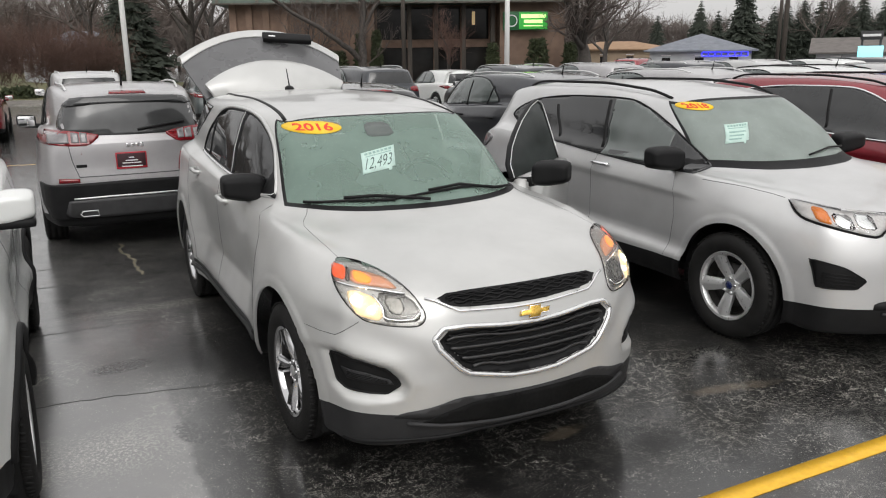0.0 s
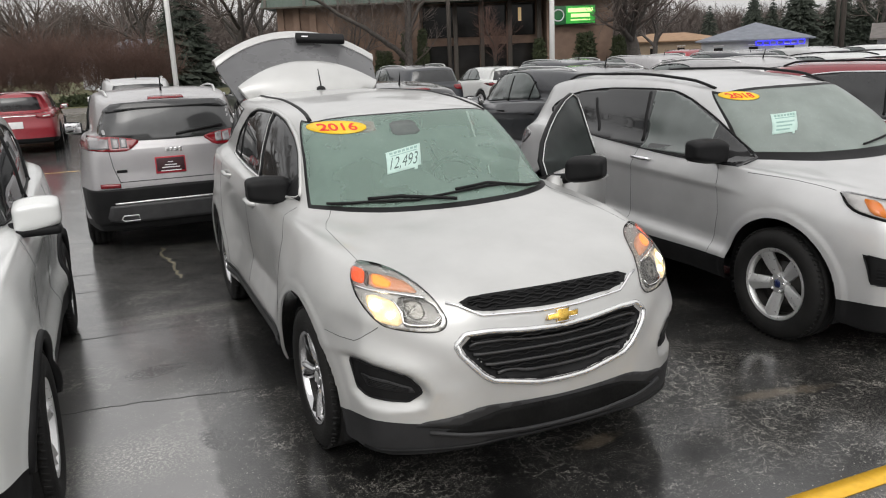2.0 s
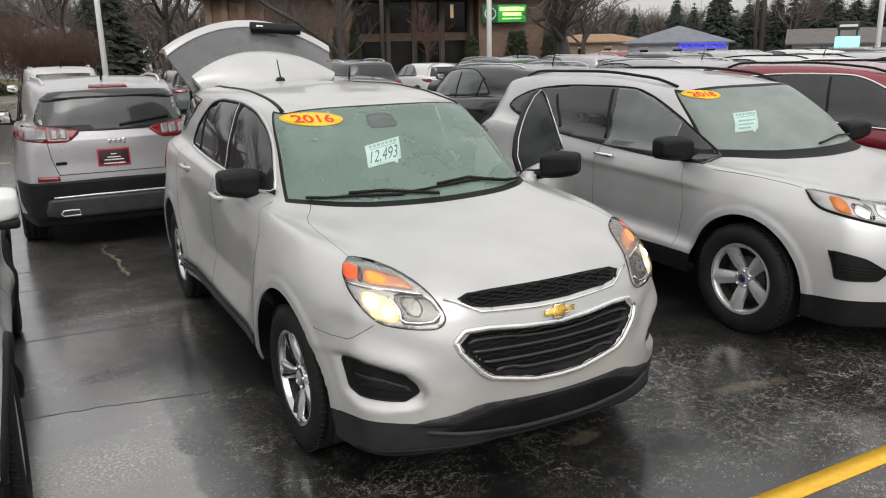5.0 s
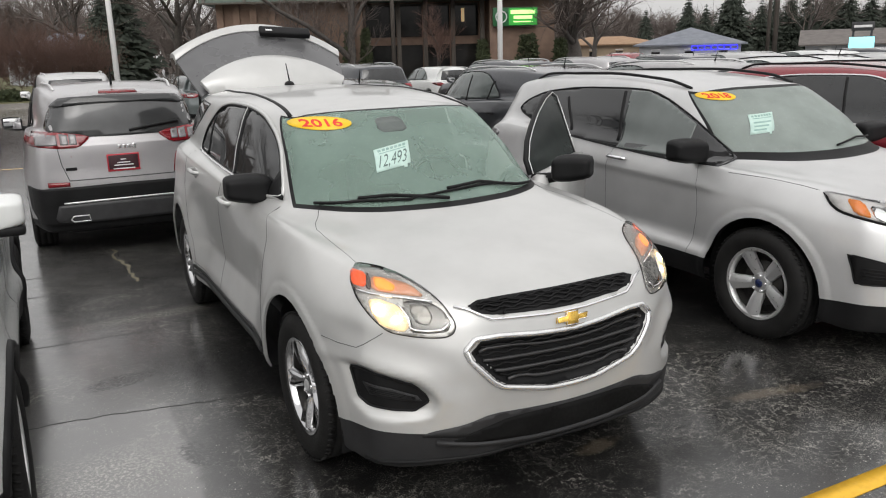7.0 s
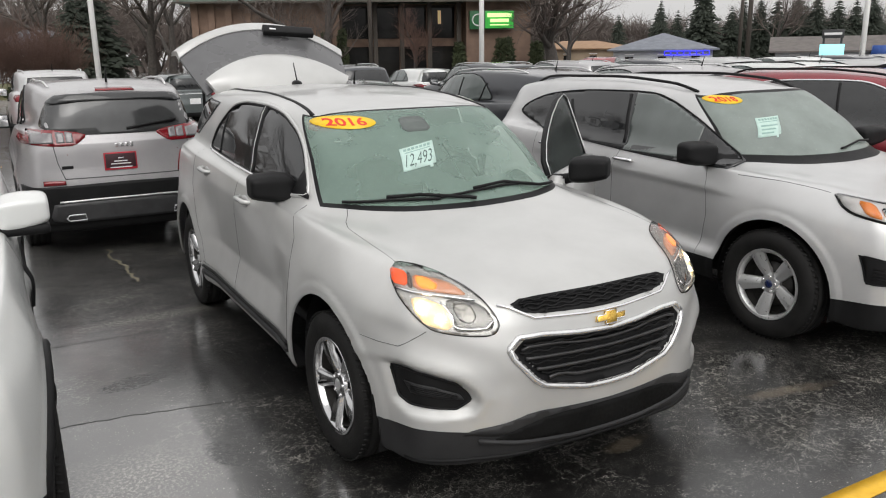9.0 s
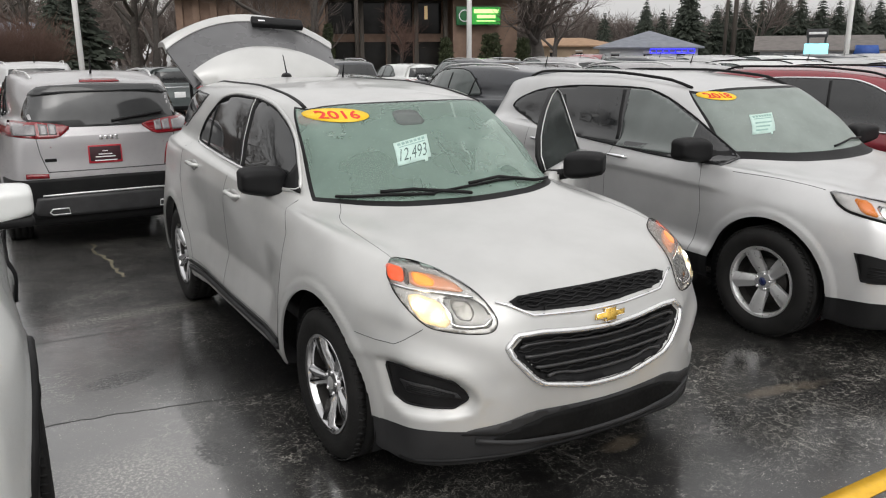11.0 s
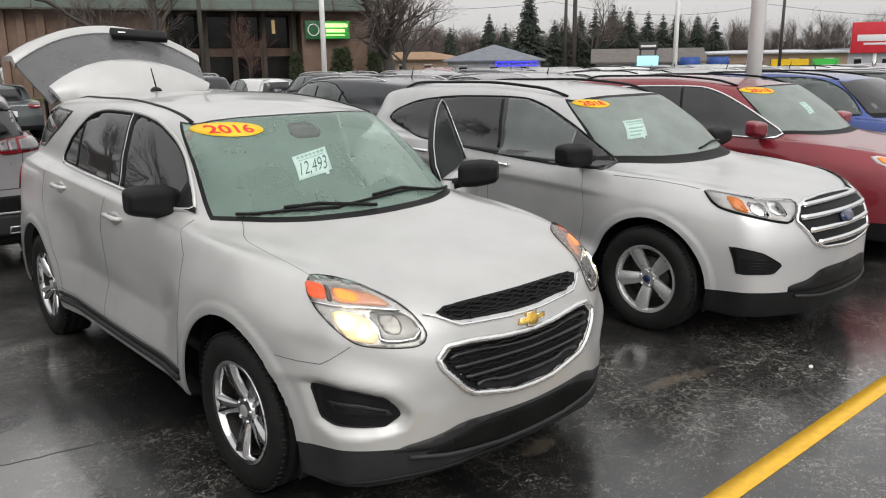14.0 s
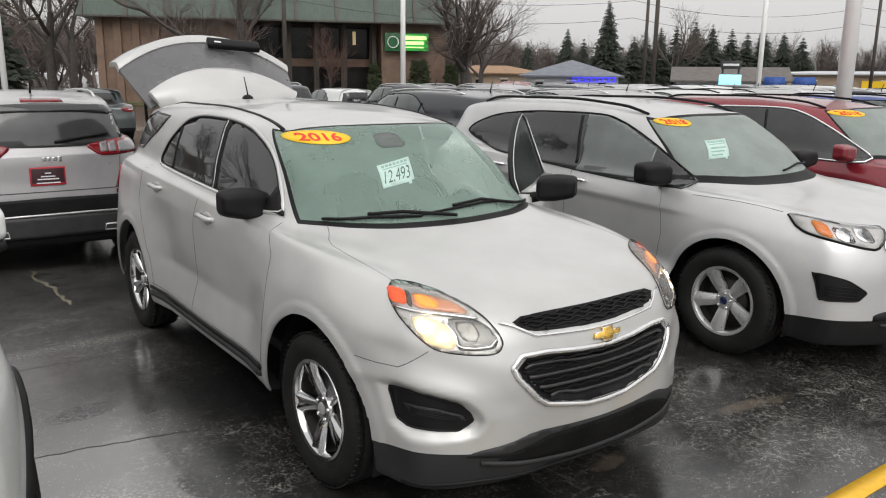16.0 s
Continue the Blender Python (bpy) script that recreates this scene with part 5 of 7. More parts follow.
    # lower intake
    LP = [(0.0, 0.452), (0.20, 0.456), (0.385, 0.462), (0.50, 0.424), (0.62, 0.40), (0.66, 0.372), (0.0, 0.36), (-0.66, 0.372), (-0.62, 0.40), (-0.50, 0.424), (-0.385, 0.462), (-0.20, 0.456)]
    li = part("lower_intake", sh.patch(LP, "front", 0.004, 0.014, 0.02, 1), GREY_PLASTIC, car, "dark grey lower intake panel")
    # no hollow behind it: the opening's shade is a flat black sheet
    part("intake_opening", sh.patch(INTAKE, "front", 0.008, 0.004, 0.02, 1), SHADE_BLACK, li, "black intake opening")
    part("intake_lip", sh.line([(-0.60, 0.352), (-0.46, 0.336), (-0.2, 0.320), (0.2, 0.320), (0.46, 0.336), (0.60, 0.352)], "front", 0.012, 0.006), GREY_PLASTIC, li)
    part("splitter", sh.line([(-0.82, 0.232), (-0.60, 0.262), (-0.3, 0.287), (0, 0.293), (0.3, 0.287), (0.6, 0.262), (0.82, 0.232)], "front", 0.010, 0.0), PLASTIC, li)
    # hood shut line and creases
    for sg in (-1, 1):
        part("hood_gap", sh.line([(sg * 0.66, 0.335), (sg * 0.685, 0.27), (sg * 0.725, 0.20), (sg * 0.748, 0.12), (sg * 0.748, 0.0), (sg * 0.746, -0.155), (sg * 0.738, -0.39)], "top", 0.0018, -0.001), SEAM, car)
    # cowl, black screen border, wipers
    for blade, arm in (([(-0.66, 1.166), (-0.45, 1.174), (-0.20, 1.164)], [(-0.47, 1.184), (-0.30, 1.186), (-0.12, 1.166), (0.0, 1.150)]), ([(-0.20, 1.168), (0.01, 1.182), (0.23, 1.192), (0.36, 1.188)], [(0.02, 1.192), (0.23, 1.205), (0.47, 1.165), (0.60, 1.160)])):
        wp = part("wiper", sh.line(blade, "glass", 0.008, 0.012, res=0.03), PLASTIC, car)
        part("wiper_arm", sh.line(arm, "glass", 0.0095, 0.017, res=0.03), PLASTIC, wp)
    ellipse_sticker(sh, car, (-0.462, 1.537), 0.15, 0.033, "2016")
    price_card(sh, car, [(-0.278, 1.400), (-0.055, 1.436), (-0.113, 1.324), (-0.318, 1.297)], "12,493")
    part("mirror_mount", sh.patch([(-0.189, 1.483), (-0.013, 1.486), (-0.02, 1.559), (-0.173, 1.556)], "glass", 0.002, 0.004, 0.03, 1), SENSOR, car, "dark sensor cover behind the screen")
    # tail lamp on the flank
    part("tail_lamp", sh.patch([(3.42, 0.98), (3.38, 1.16), (3.58, 1.17), (3.66, 1.0)], "right", 0.01, 0.02, 0.04, 1), RED_LENS, car)

    # raised tailgate: spoiler, glass, lower panel and handle
    gate = new("tailgate")
    gate.parent = car
    gate.matrix_basis = Matrix.Translation((0.03, 3.27, 1.675)) @ Matrix.Rotation(radians(38), 4, "X")

    def sheet(rows, mat, nm, thick, label=""):
        bm = bmesh.new()
        vs = []
        for v, arc, hw, zc, zb in rows:
            vs.append([bm.verts.new((u * hw, v - arc * u * u, zc - zb * abs(u) ** 2.4)) for u in np.linspace(-1, 1, 25)])
        for a, b in zip(vs, vs[1:]):
            for i in range(24):
                bm.faces.new((a[i], a[i + 1], b[i + 1], b[i]))
        r = bmesh.ops.extrude_face_region(bm, geom=bm.faces[:])
        bmesh.ops.translate(bm, vec=(0, 0, -thick), verts=[e for e in r["geom"] if isinstance(e, bmesh.types.BMVert)])
        bmesh.ops.recalc_face_normals(bm, faces=bm.faces)
        ob = part(nm, bm, mat, gate, label)
        ob.modifiers.new("edge", "EDGE_SPLIT").split_angle = radians(40)
        return ob
    sheet([(0.0, 0.0, 0.56, -0.02, 0.04), (0.06, 0.03, 0.60, 0.025, 0.045), (0.16, 0.10, 0.62, 0.052, 0.055), (0.27, 0.18, 0.63, 0.060, 0.065), (0.34, 0.23, 0.63, 0.052, 0.07), (0.365, 0.25, 0.62, 0.030, 0.075)], SILVER, "spoiler", 0.03, "silver roof spoiler")
    sheet([(0.20, 0.18, 0.63, -0.01, 0.10), (0.40, 0.22, 0.67, 0.0, 0.11), (0.60, 0.235, 0.71, 0.0, 0.12), (0.77, 0.24, 0.74, -0.01, 0.12)], REAR_GLASS, "rear_window", 0.02, "rain-wet tinted rear glass")
    sheet([(0.76, 0.24, 0.745, 0.0, 0.12), (0.79, 0.24, 0.75, 0.02, 0.12), (0.83, 0.24, 0.755, 0.02, 0.12), (0.92, 0.23, 0.755, -0.06, 0.12), (1.06, 0.22, 0.73, -0.18, 0.12)], SILVER, "lower_panel", 0.05)
    hb = part("handle_bar", box((0.17, 0.69, 0.045), (0.46, 0.10, 0.055), 0.015, Matrix.Rotation(-0.10, 4, "Z")), PLASTIC, gate)
    part("badge_slot", box((0.02, 0.67, 0.076), (0.06, 0.02, 0.006), 0.002, Matrix.Rotation(-0.10, 4, "Z")), CHROME, hb)
    for sg in (-1, 1):
        part("gas_strut", tube([(sg * 0.60, 0.34, -0.12), (sg * 0.62, 0.06, -0.32)], 0.012, 8), PLASTIC, gate)
    # open driver's door
    door = new("driver_door")
    door.parent = car
    door.matrix_basis = Matrix.Translation((0.86, 0.60, 0)) @ Matrix.Rotation(radians(-54), 4, "Z")
    dz = [(0.0, 0.42), (0.92, 0.42), (0.95, 0.9), (0.93, 1.18), (0.02, 1.13), (-0.02, 0.9)]
    bm = prism(dz, 0.10, "x")
    bmesh.ops.bevel(bm, geom=bm.edges[:], offset=0.015, segments=2, affect="EDGES")
    part("door_panel", bm, SILVER, door)
    bm = prism([(0.08, 0.5), (0.86, 0.5), (0.88, 1.12), (0.06, 1.09)], 0.03, "x")
    bmesh.ops.translate(bm, vec=(-0.06, 0, 0), verts=bm.verts)
    part("door_trim", bm, PLASTIC, door, "dark inner door lining")
    edge = [(-0.02, 1.15), (0.0, 1.235), (0.14, 1.335), (0.30, 1.41), (0.49, 1.485), (0.75, 1.565), (0.94, 1.60), (1.0, 1.57), (0.99, 1.48), (0.95, 1.32), (0.92, 1.16)]
    fr = [Vector((-0.44 * (z - 1.15) - 0.02, v, z)) for v, z in edge]
    fr2 = [fr[i].lerp(fr[i + 1], t) for i in range(len(fr) - 1) for t in (0, 0.5)] + [fr[-1]]
    part("door_frame", tube([p + Vector((-0.012, 0, 0)) for p in fr2], 0.017, 8), PLASTIC, door, "black window frame")
    part("frame_trim", tube([p + Vector((0.010, 0, 0.006)) for p in fr2], 0.0035, 8), ALLOY, door, "thin bright window trim")
    bm = bmesh.new()
    pane_face = bm.faces.new([bm.verts.new(p) for p in fr])
    bmesh.ops.solidify(bm, geom=[pane_face], thickness=0.004)
    part("door_glass", bm, DOOR_GLASS, door, "", False)
    mirror(door, 1, (-0.02, 0.10, 1.135), (0.25, 0.15, 0.17))
    h = Vector((0.05, 0.80, 1.02))
    part("door_handle", tube([h + Vector((0, -0.10, 0)), h + Vector((0.03, -0.07, 0)), h + Vector((0.03, 0.07, 0)), h + Vector((0, 0.1, 0))], 0.014, 8), SILVER, door)
    return car


hero()


# ---- neighbours ----
def basic_suv(name, m, label, mat, c, wheel, detail, glass_out=GLASS_R, R=0.37, track=0.82, fy=0.0, ry=2.857, lower=PLASTIC, fast=False, group="parked cars", category="car", rails=True, screen_glass=False, arch_mat=None):
    near = detail is edge_detail
    sh = Shell(c, 10, 14 if near else 9, fast, 0.016 if near else 0.026)
    FW, RW = fy, ry
    ZR, RA = R, R + 0.07
    if not fast:
        SIDE = [(0.38, 0.0), (0.46, 0.008), (0.52, 0.002), (0.575, -0.036), (0.62, -0.046), (0.80, -0.030), (0.93, -0.014), (0.958, -0.008), (0.985, 0.010), (1.04, 0.008), (1.12, 0.0)]
        sh.flank((FW, RW), ZR, RA, 0.007, 0.016, (0.16, 2.75), SIDE, 0.04)
    for y in (FW, RW):
        sh.arch(y, ZR, RA)
    sh.renew()
    car = thing(name, m, label, category, group)

    screen = lambda s, k: s < 3.86 and 7.02 < k < 8.97
    pane = lambda s, k: s < 3.70 and 7.25 < k < 8.88
    rear = lambda s, k: s > 9.3 and 7.2 < k < 8.8
    low = lambda s, k: k < (2.3 if 4.4 < s < 8.0 else 2)
    hood = lambda s, k: 5 < k < 7 and s < 4.0
    sh.panel("body", mat, lambda s, k, d, p: not screen(s, k) and not rear(s, k) and not low(s, k) and not hood(s, k), car)
    sh.panel("hood", mat, lambda s, k, d, p: hood(s, k), car)
    sh.panel("lower_cladding", lower, lambda s, k, d, p: low(s, k), car)
    g = sh.panel("windscreen", GREY_GLASS if screen_glass else DARK_GLASS, lambda s, k, d, p: pane(s, k), car)
    sh.panel("screen_border", PLASTIC, lambda s, k, d, p: screen(s, k) and not pane(s, k), car)
    if screen_glass:
        g.visible_shadow = False
        cabin(car, c)
    sh.panel("rear_window", DARK_GLASS, lambda s, k, d, p: rear(s, k), car)
    go = glass_out if glass_out is not GLASS_R else [(c.y(a), c.z(b)) for a, b in glass_out]
    for view in ("right", "left"):
        part("side_window", sh.patch(go, view, 0.009, 0.016, 0.06 if fast else 0.035, 1), ROW_GLASS if fast or mat is CHARCOAL else DARK_GLASS, car, "dark tinted side glass")
        part("window_trim", sh.line(rounded(go, 2), view, 0.006, 0.008, True, 0.05), PLASTIC, car)
        for a, b in (((1.52, 1.19), (1.60, 1.56)), ((2.15, 1.23), (2.32, 1.49))):
            part("window_pillar", sh.line([(c.y(a[0]), c.z(a[1])), (c.y(b[0]), c.z(b[1]))], view, 0.02, 0.0), PLASTIC, car)
    if not fast:
        liners(car, sh, RA + 0.01, FW, RW, ZR)
        for y in (FW, RW) if arch_mat else ():
            for sg in (-1, 1):
                arch_lip(sh, y, ZR, RA, sg, arch_mat, car, 0.026)
    put_wheels(car, wheel, c, track, FW, RW, R)
    if rails:
        for sg in (-1, 1):
            P = []
            for y in np.linspace(1.05, 3.1, 22):
                h, n = sh.cast(sg * c.half / 0.92 * c.roof * float(np.interp(y, (1.0, 1.4, 2.4, 3.2), (0.53, 0.565, 0.565, 0.50))), c.y(y), "top")
                f = min(1, 6 * min(y - 1.05, 3.1 - y))
                P.append(h + n * (0.004 + 0.026 * f))
            part("roof_rail", tube(P, 0.012, 8), rails if rails is not True else PLASTIC, car)
    if detail:
        detail(car, sh, c)
    return car


KIT_EDGE = wheel_kit(0.372, 0.245, 0.236, 5, "wide", ALLOY, NAVY)
KIT_DARK = wheel_kit(0.36, 0.225, 0.225, 5, "split", ALLOY)


EDGE_GLASS = [(0.33, 1.09), (0.774, 1.352), (1.096, 1.51), (1.308, 1.577), (1.6, 1.588), (2.2, 1.58), (2.7, 1.53), (3.02, 1.43), (3.12, 1.34), (2.6, 1.215), (1.93, 1.167), (0.94, 1.10)]


def mat_of(car):
    return car.children[0].data.materials[0]


def red_detail(car, sh, c):
    for s in (-1, 1):
        mirror(car, s, (s * 0.80, 0.56, 1.145), (0.25, 0.16, 0.17), RED)
    ellipse_sticker(sh, car, (-0.50, 1.545), 0.125, 0.031, "2018")
    price_card(sh, car, [(-0.235, 1.418), (-0.105, 1.425), (-0.145, 1.322), (-0.275, 1.305)])
    part("window_bright", sh.line(rounded(EDGE_GLASS, 2), "right", 0.011, 0.008, True, 0.08), CHROME, car, "bright window surround")
    HL = [(0.81, 1.0), (0.66, 0.96), (0.52, 0.93), (0.56, 0.86), (0.72, 0.87), (0.83, 0.91)]
    for sg in (-1, 1):
        lamp = part("headlamp", sh.patch(HL if sg > 0 else flip(HL), "front", 0.004, 0.02, 0.04, 1), CLEAR_LENS, car)
        am = [(0.80, 0.985), (0.70, 0.955), (0.72, 0.90), (0.81, 0.92)]
        part("corner_marker", sh.patch(am if sg > 0 else flip(am), "front", 0.009, 0.004, 0.03, 1), AMBER, lamp)
    part("hood_gap", sh.line([(-0.885, 0.33), (-0.878, 0.22), (-0.868, 0.10), (-0.845, -0.12), (-0.815, -0.32)], "top", 0.0025, -0.0005, res=0.02), SEAM, car)
    for sv in ([(0.62, 0.44), (0.56, 0.75), (0.58, 1.0), (0.62, 1.12)], [(1.50, 1.17), (1.58, 0.95), (1.60, 0.42)]):
        part("panel_gap", sh.line(sv, "right", 0.0020, -0.0005, res=0.02), SEAM, car)


def edge_detail(car, sh, c):
    for yy, zz in ((1.42, 1.06), (2.42, 1.10)):
        h, n = sh.cast(yy, zz, "right")
        part("door_handle", tube([h + Vector((0.01, -0.11, 0)), h + Vector((-0.03, -0.08, 0.004)), h + Vector((-0.034, 0.08, 0.008)), h + Vector((0.01, 0.11, 0.01))], [0.012, 0.016, 0.016, 0.012], 8), CHROME, car)
    for sg in (-1, 1):
        mirror(car, sg, (sg * 0.76, 0.60, 1.145), (0.30, 0.17, 0.175))
    HL = [(0.81, 1.029), (0.735, 1.0), (0.664, 0.978), (0.54, 0.965), (0.43, 0.956), (0.50, 0.89), (0.575, 0.835), (0.66, 0.85), (0.741, 0.874), (0.81, 0.90), (0.84, 0.925), (0.84, 0.966)]
    for sg in (-1, 1):
        lamp = part("headlamp", sh.patch(HL if sg > 0 else flip(HL), "front", 0.004, 0.02, 0.03, 1), CLEAR_LENS, car, "clear headlamp with amber corner")
        am = [(0.785, 0.998), (0.745, 0.984), (0.768, 0.898), (0.812, 0.918)]
        part("corner_marker", sh.patch(am if sg > 0 else flip(am), "front", 0.009, 0.004, 0.03, 1), AMBER, lamp, "amber corner marker")
        for a0, a1 in ((0.74, 0.66), (0.64, 0.55)):
            q = [(a0, 0.965), (a1, 0.955), (a1 + 0.02, 0.87), (a0 + 0.02, 0.89)]
            part("reflector", sh.patch(q if sg > 0 else flip(q), "front", 0.008, 0.004, 0.03, 1), CHROME, lamp)
        lens = part("lens", sh.patch(HL if sg > 0 else flip(HL), "front", 0.016, 0.012, 0.04, 1), LAMP_GLASS, lamp)
        lens.visible_shadow = False
        part("lamp_rim", sh.line(rounded(HL if sg > 0 else flip(HL), 1), "front", 0.008, 0.005, True), PLASTIC, lamp)
        FG = [(0.868, 0.69), (0.759, 0.652), (0.655, 0.575), (0.70, 0.52), (0.85, 0.516)]
        fg = part("fog_recess", sh.patch(FG if sg > 0 else flip(FG), "front", 0.004, 0.012, 0.012, 0), PLASTIC, car)
        for dz in (0.545, 0.565, 0.585, 0.605):
            part("slat", sh.line([(sg * 0.71, dz), (sg * 0.84, dz + 0.01)], "front", 0.004, 0.007), PLASTIC, fg)
        part("fog_rim", sh.line(rounded(FG if sg > 0 else flip(FG), 1, 0.1), "front", 0.005, 0.003, True, 0.012), PLASTIC, fg)
    LP = [(0.0, 0.52), (0.34, 0.517), (0.46, 0.46), (0.60, 0.43), (0.6, 0.38), (-0.6, 0.38), (-0.60, 0.43), (-0.46, 0.46), (-0.34, 0.517)]
    li = part("lower_intake", sh.patch(LP, "front", 0.004, 0.012, 0.05, 1), PLASTIC, car, "black lower intake")
    part("intake_lip", sh.line([(-0.55, 0.36), (-0.3, 0.33), (0.3, 0.33), (0.55, 0.36)], "front", 0.012, 0.006), GREY_PLASTIC, li)
    part("hood_gap", sh.line([(-0.885, 0.33), (-0.878, 0.22), (-0.868, 0.10), (-0.845, -0.12), (-0.815, -0.32)], "top", 0.0025, -0.0005, res=0.02), SEAM, car)
    sail = [(0.36, 1.10), (0.70, 1.30), (0.72, 1.11)]
    FWN = [(0.80, 1.12), (0.80, 1.345), (0.95, 1.42), (1.12, 1.505), (1.31, 1.562), (1.52, 1.572), (1.46, 1.135)]
    for view in ("right", "left"):
        part("front_window", sh.patch(FWN, view, 0.013, 0.01, 0.03, 0), FRONT_GLASS, car, "misted clear front door glass")
    part("tail_lamp", sh.patch([(3.24, 1.12), (3.38, 1.16), (3.60, 1.14), (3.58, 1.03), (3.46, 1.00)], "right", 0.006, 0.014, 0.03, 1), SMOKY_LENS, car, "pale red-edged tail lamp")
    part("mirror_sail", sh.patch(sail, "right", 0.008, 0.01, 0.05, 1), PLASTIC, car)
    GR = [(-0.535, 0.85), (-0.42, 0.945), (0.0, 0.955), (0.42, 0.945), (0.535, 0.85), (0.49, 0.80), (0.40, 0.666), (0.0, 0.64), (-0.40, 0.666), (-0.49, 0.80)]
    gr = part("grille", sh.patch(GR, "front", 0.004, 0.02, 0.05, 1), PLASTIC, car, "three-bar chrome grille")
    for z, w in ((0.70, 0.40), (0.78, 0.45), (0.86, 0.49), (0.925, 0.42)):
        part("grille_bar", sh.line([(-w, z), (w, z)], "front", 0.020, 0.012), CHROME, gr)
    part("grille_surround", sh.line(rounded(GR, 1), "front", 0.014, 0.006, True), CHROME, gr)
    pts = [(0.085 * math.cos(a), 0.82 + 0.036 * math.sin(a)) for a in np.linspace(0, math.tau, 24, endpoint=False)]
    part("badge", sh.patch(pts, "front", 0.03, 0.02, 0.03, 0), NAVY, gr, "blue oval badge")
    for sv in ([(0.62, 0.44), (0.56, 0.75), (0.58, 1.0), (0.62, 1.12)], [(1.50, 1.17), (1.58, 0.95), (1.60, 0.42)], [(2.62, 1.24), (2.66, 1.0), (2.36, 0.62), (2.30, 0.42)]):
        part("panel_gap", sh.line([(c.y(a), c.z(b)) for a, b in sv], "right", 0.0020, -0.0005, res=0.02), SEAM, car)
    ellipse_sticker(sh, car, (-0.515, 1.54), 0.098, 0.029, "2018")
    price_card(sh, car, [(-0.47, 1.415), (-0.265, 1.427), (-0.40, 1.300), (-0.57, 1.288)])
    part("wiper", sh.line([(0.05, 1.18), (0.35, 1.215), (0.6, 1.2)], "glass", 0.008, 0.018), PLASTIC, car)


EDGE = Shape(ys=(-0.98, -0.42, 0.0, 0.30, 0.93, 1.98, 2.85, 3.42, 3.80), zs=(0.2, 0.4, 0.66, 0.93, 1.12, 1.24, 1.58, 1.70), half=0.96)
basic_suv("silver_crossover", pose(3.17, 0.0, 0), "silver midsize crossover with chrome grille and yellow year sticker", SILVER2, EDGE, KIT_EDGE, edge_detail, EDGE_GLASS, R=0.372, track=0.84, fy=-0.01, ry=2.84, screen_glass=True)


def sedan_tail(car, sh, c):
    """Wrapped red lamps, plate and bright strip across a boot lid."""
    for sg in (-1, 1):
        q = [(sg * 0.42, 0.93), (sg * 0.80, 0.97), (sg * 0.88, 0.94), (sg * 0.86, 0.84), (sg * 0.62, 0.82), (sg * 0.45, 0.86)]
        lamp = part("tail_lamp", sh.patch(q if sg > 0 else q[::-1], "rear", 0.012, 0.02, 0.06, 1), RED_LENS, car, "red wrapped tail lamp")
        q = [(sg * 0.60, 0.87), (sg * 0.75, 0.88), (sg * 0.75, 0.91), (sg * 0.60, 0.90)]
        part("clear_lens", sh.patch(q if sg > 0 else q[::-1], "rear", 0.016, 0.006, 0.06, 0), CLEAR_LENS, lamp)
        mirror(car, sg, (sg * 0.78, 0.75, 0.93), (0.2, 0.14, 0.13), mat_of(car))
    part("bright_strip", sh.line([(-0.45, 0.90), (0.0, 0.91), (0.45, 0.90)], "rear", 0.012, 0.006), CHROME, car)
    h, n = sh.cast(0, 0.70, "rear")
    part("number_plate", box(h + Vector((0, 0.02, 0)), (0.31, 0.012, 0.16), 0.004), WHITE_INK, car, "pale number plate")


def suv_tail(car, sh, c):
    for sg in (-1, 1):
        q = [(sg * 0.50, 1.16), (sg * 0.78, 1.20), (sg * 0.84, 1.14), (sg * 0.80, 1.04), (sg * 0.55, 1.06)]
        part("tail_lamp", sh.patch(q if sg > 0 else q[::-1], "rear", 0.012, 0.02, 0.06, 1), RED_LENS, car, "red tail lamp")
        mirror(car, sg, (sg * 0.80, 0.60, 1.12), (0.23, 0.15, 0.17), mat_of(car))
    for view in ("right", "left"):
        for yy in (1.42, 2.42):
            h, n = sh.cast(c.y(yy), 1.04, view)
            part("door_handle", tube([h + Vector((0, -0.1, 0)), h + n * 0.03 + Vector((0, -0.07, 0)), h + n * 0.03 + Vector((0, 0.07, 0)), h + Vector((0, 0.1, 0))], 0.013, 6), PLASTIC, car)
    h, n = sh.cast(0.0, c.y(3.0), "top")
    part("antenna", tube([h, h + Vector((0, 0.05, 0.15))], [0.012, 0.004], 6), PLASTIC, car)


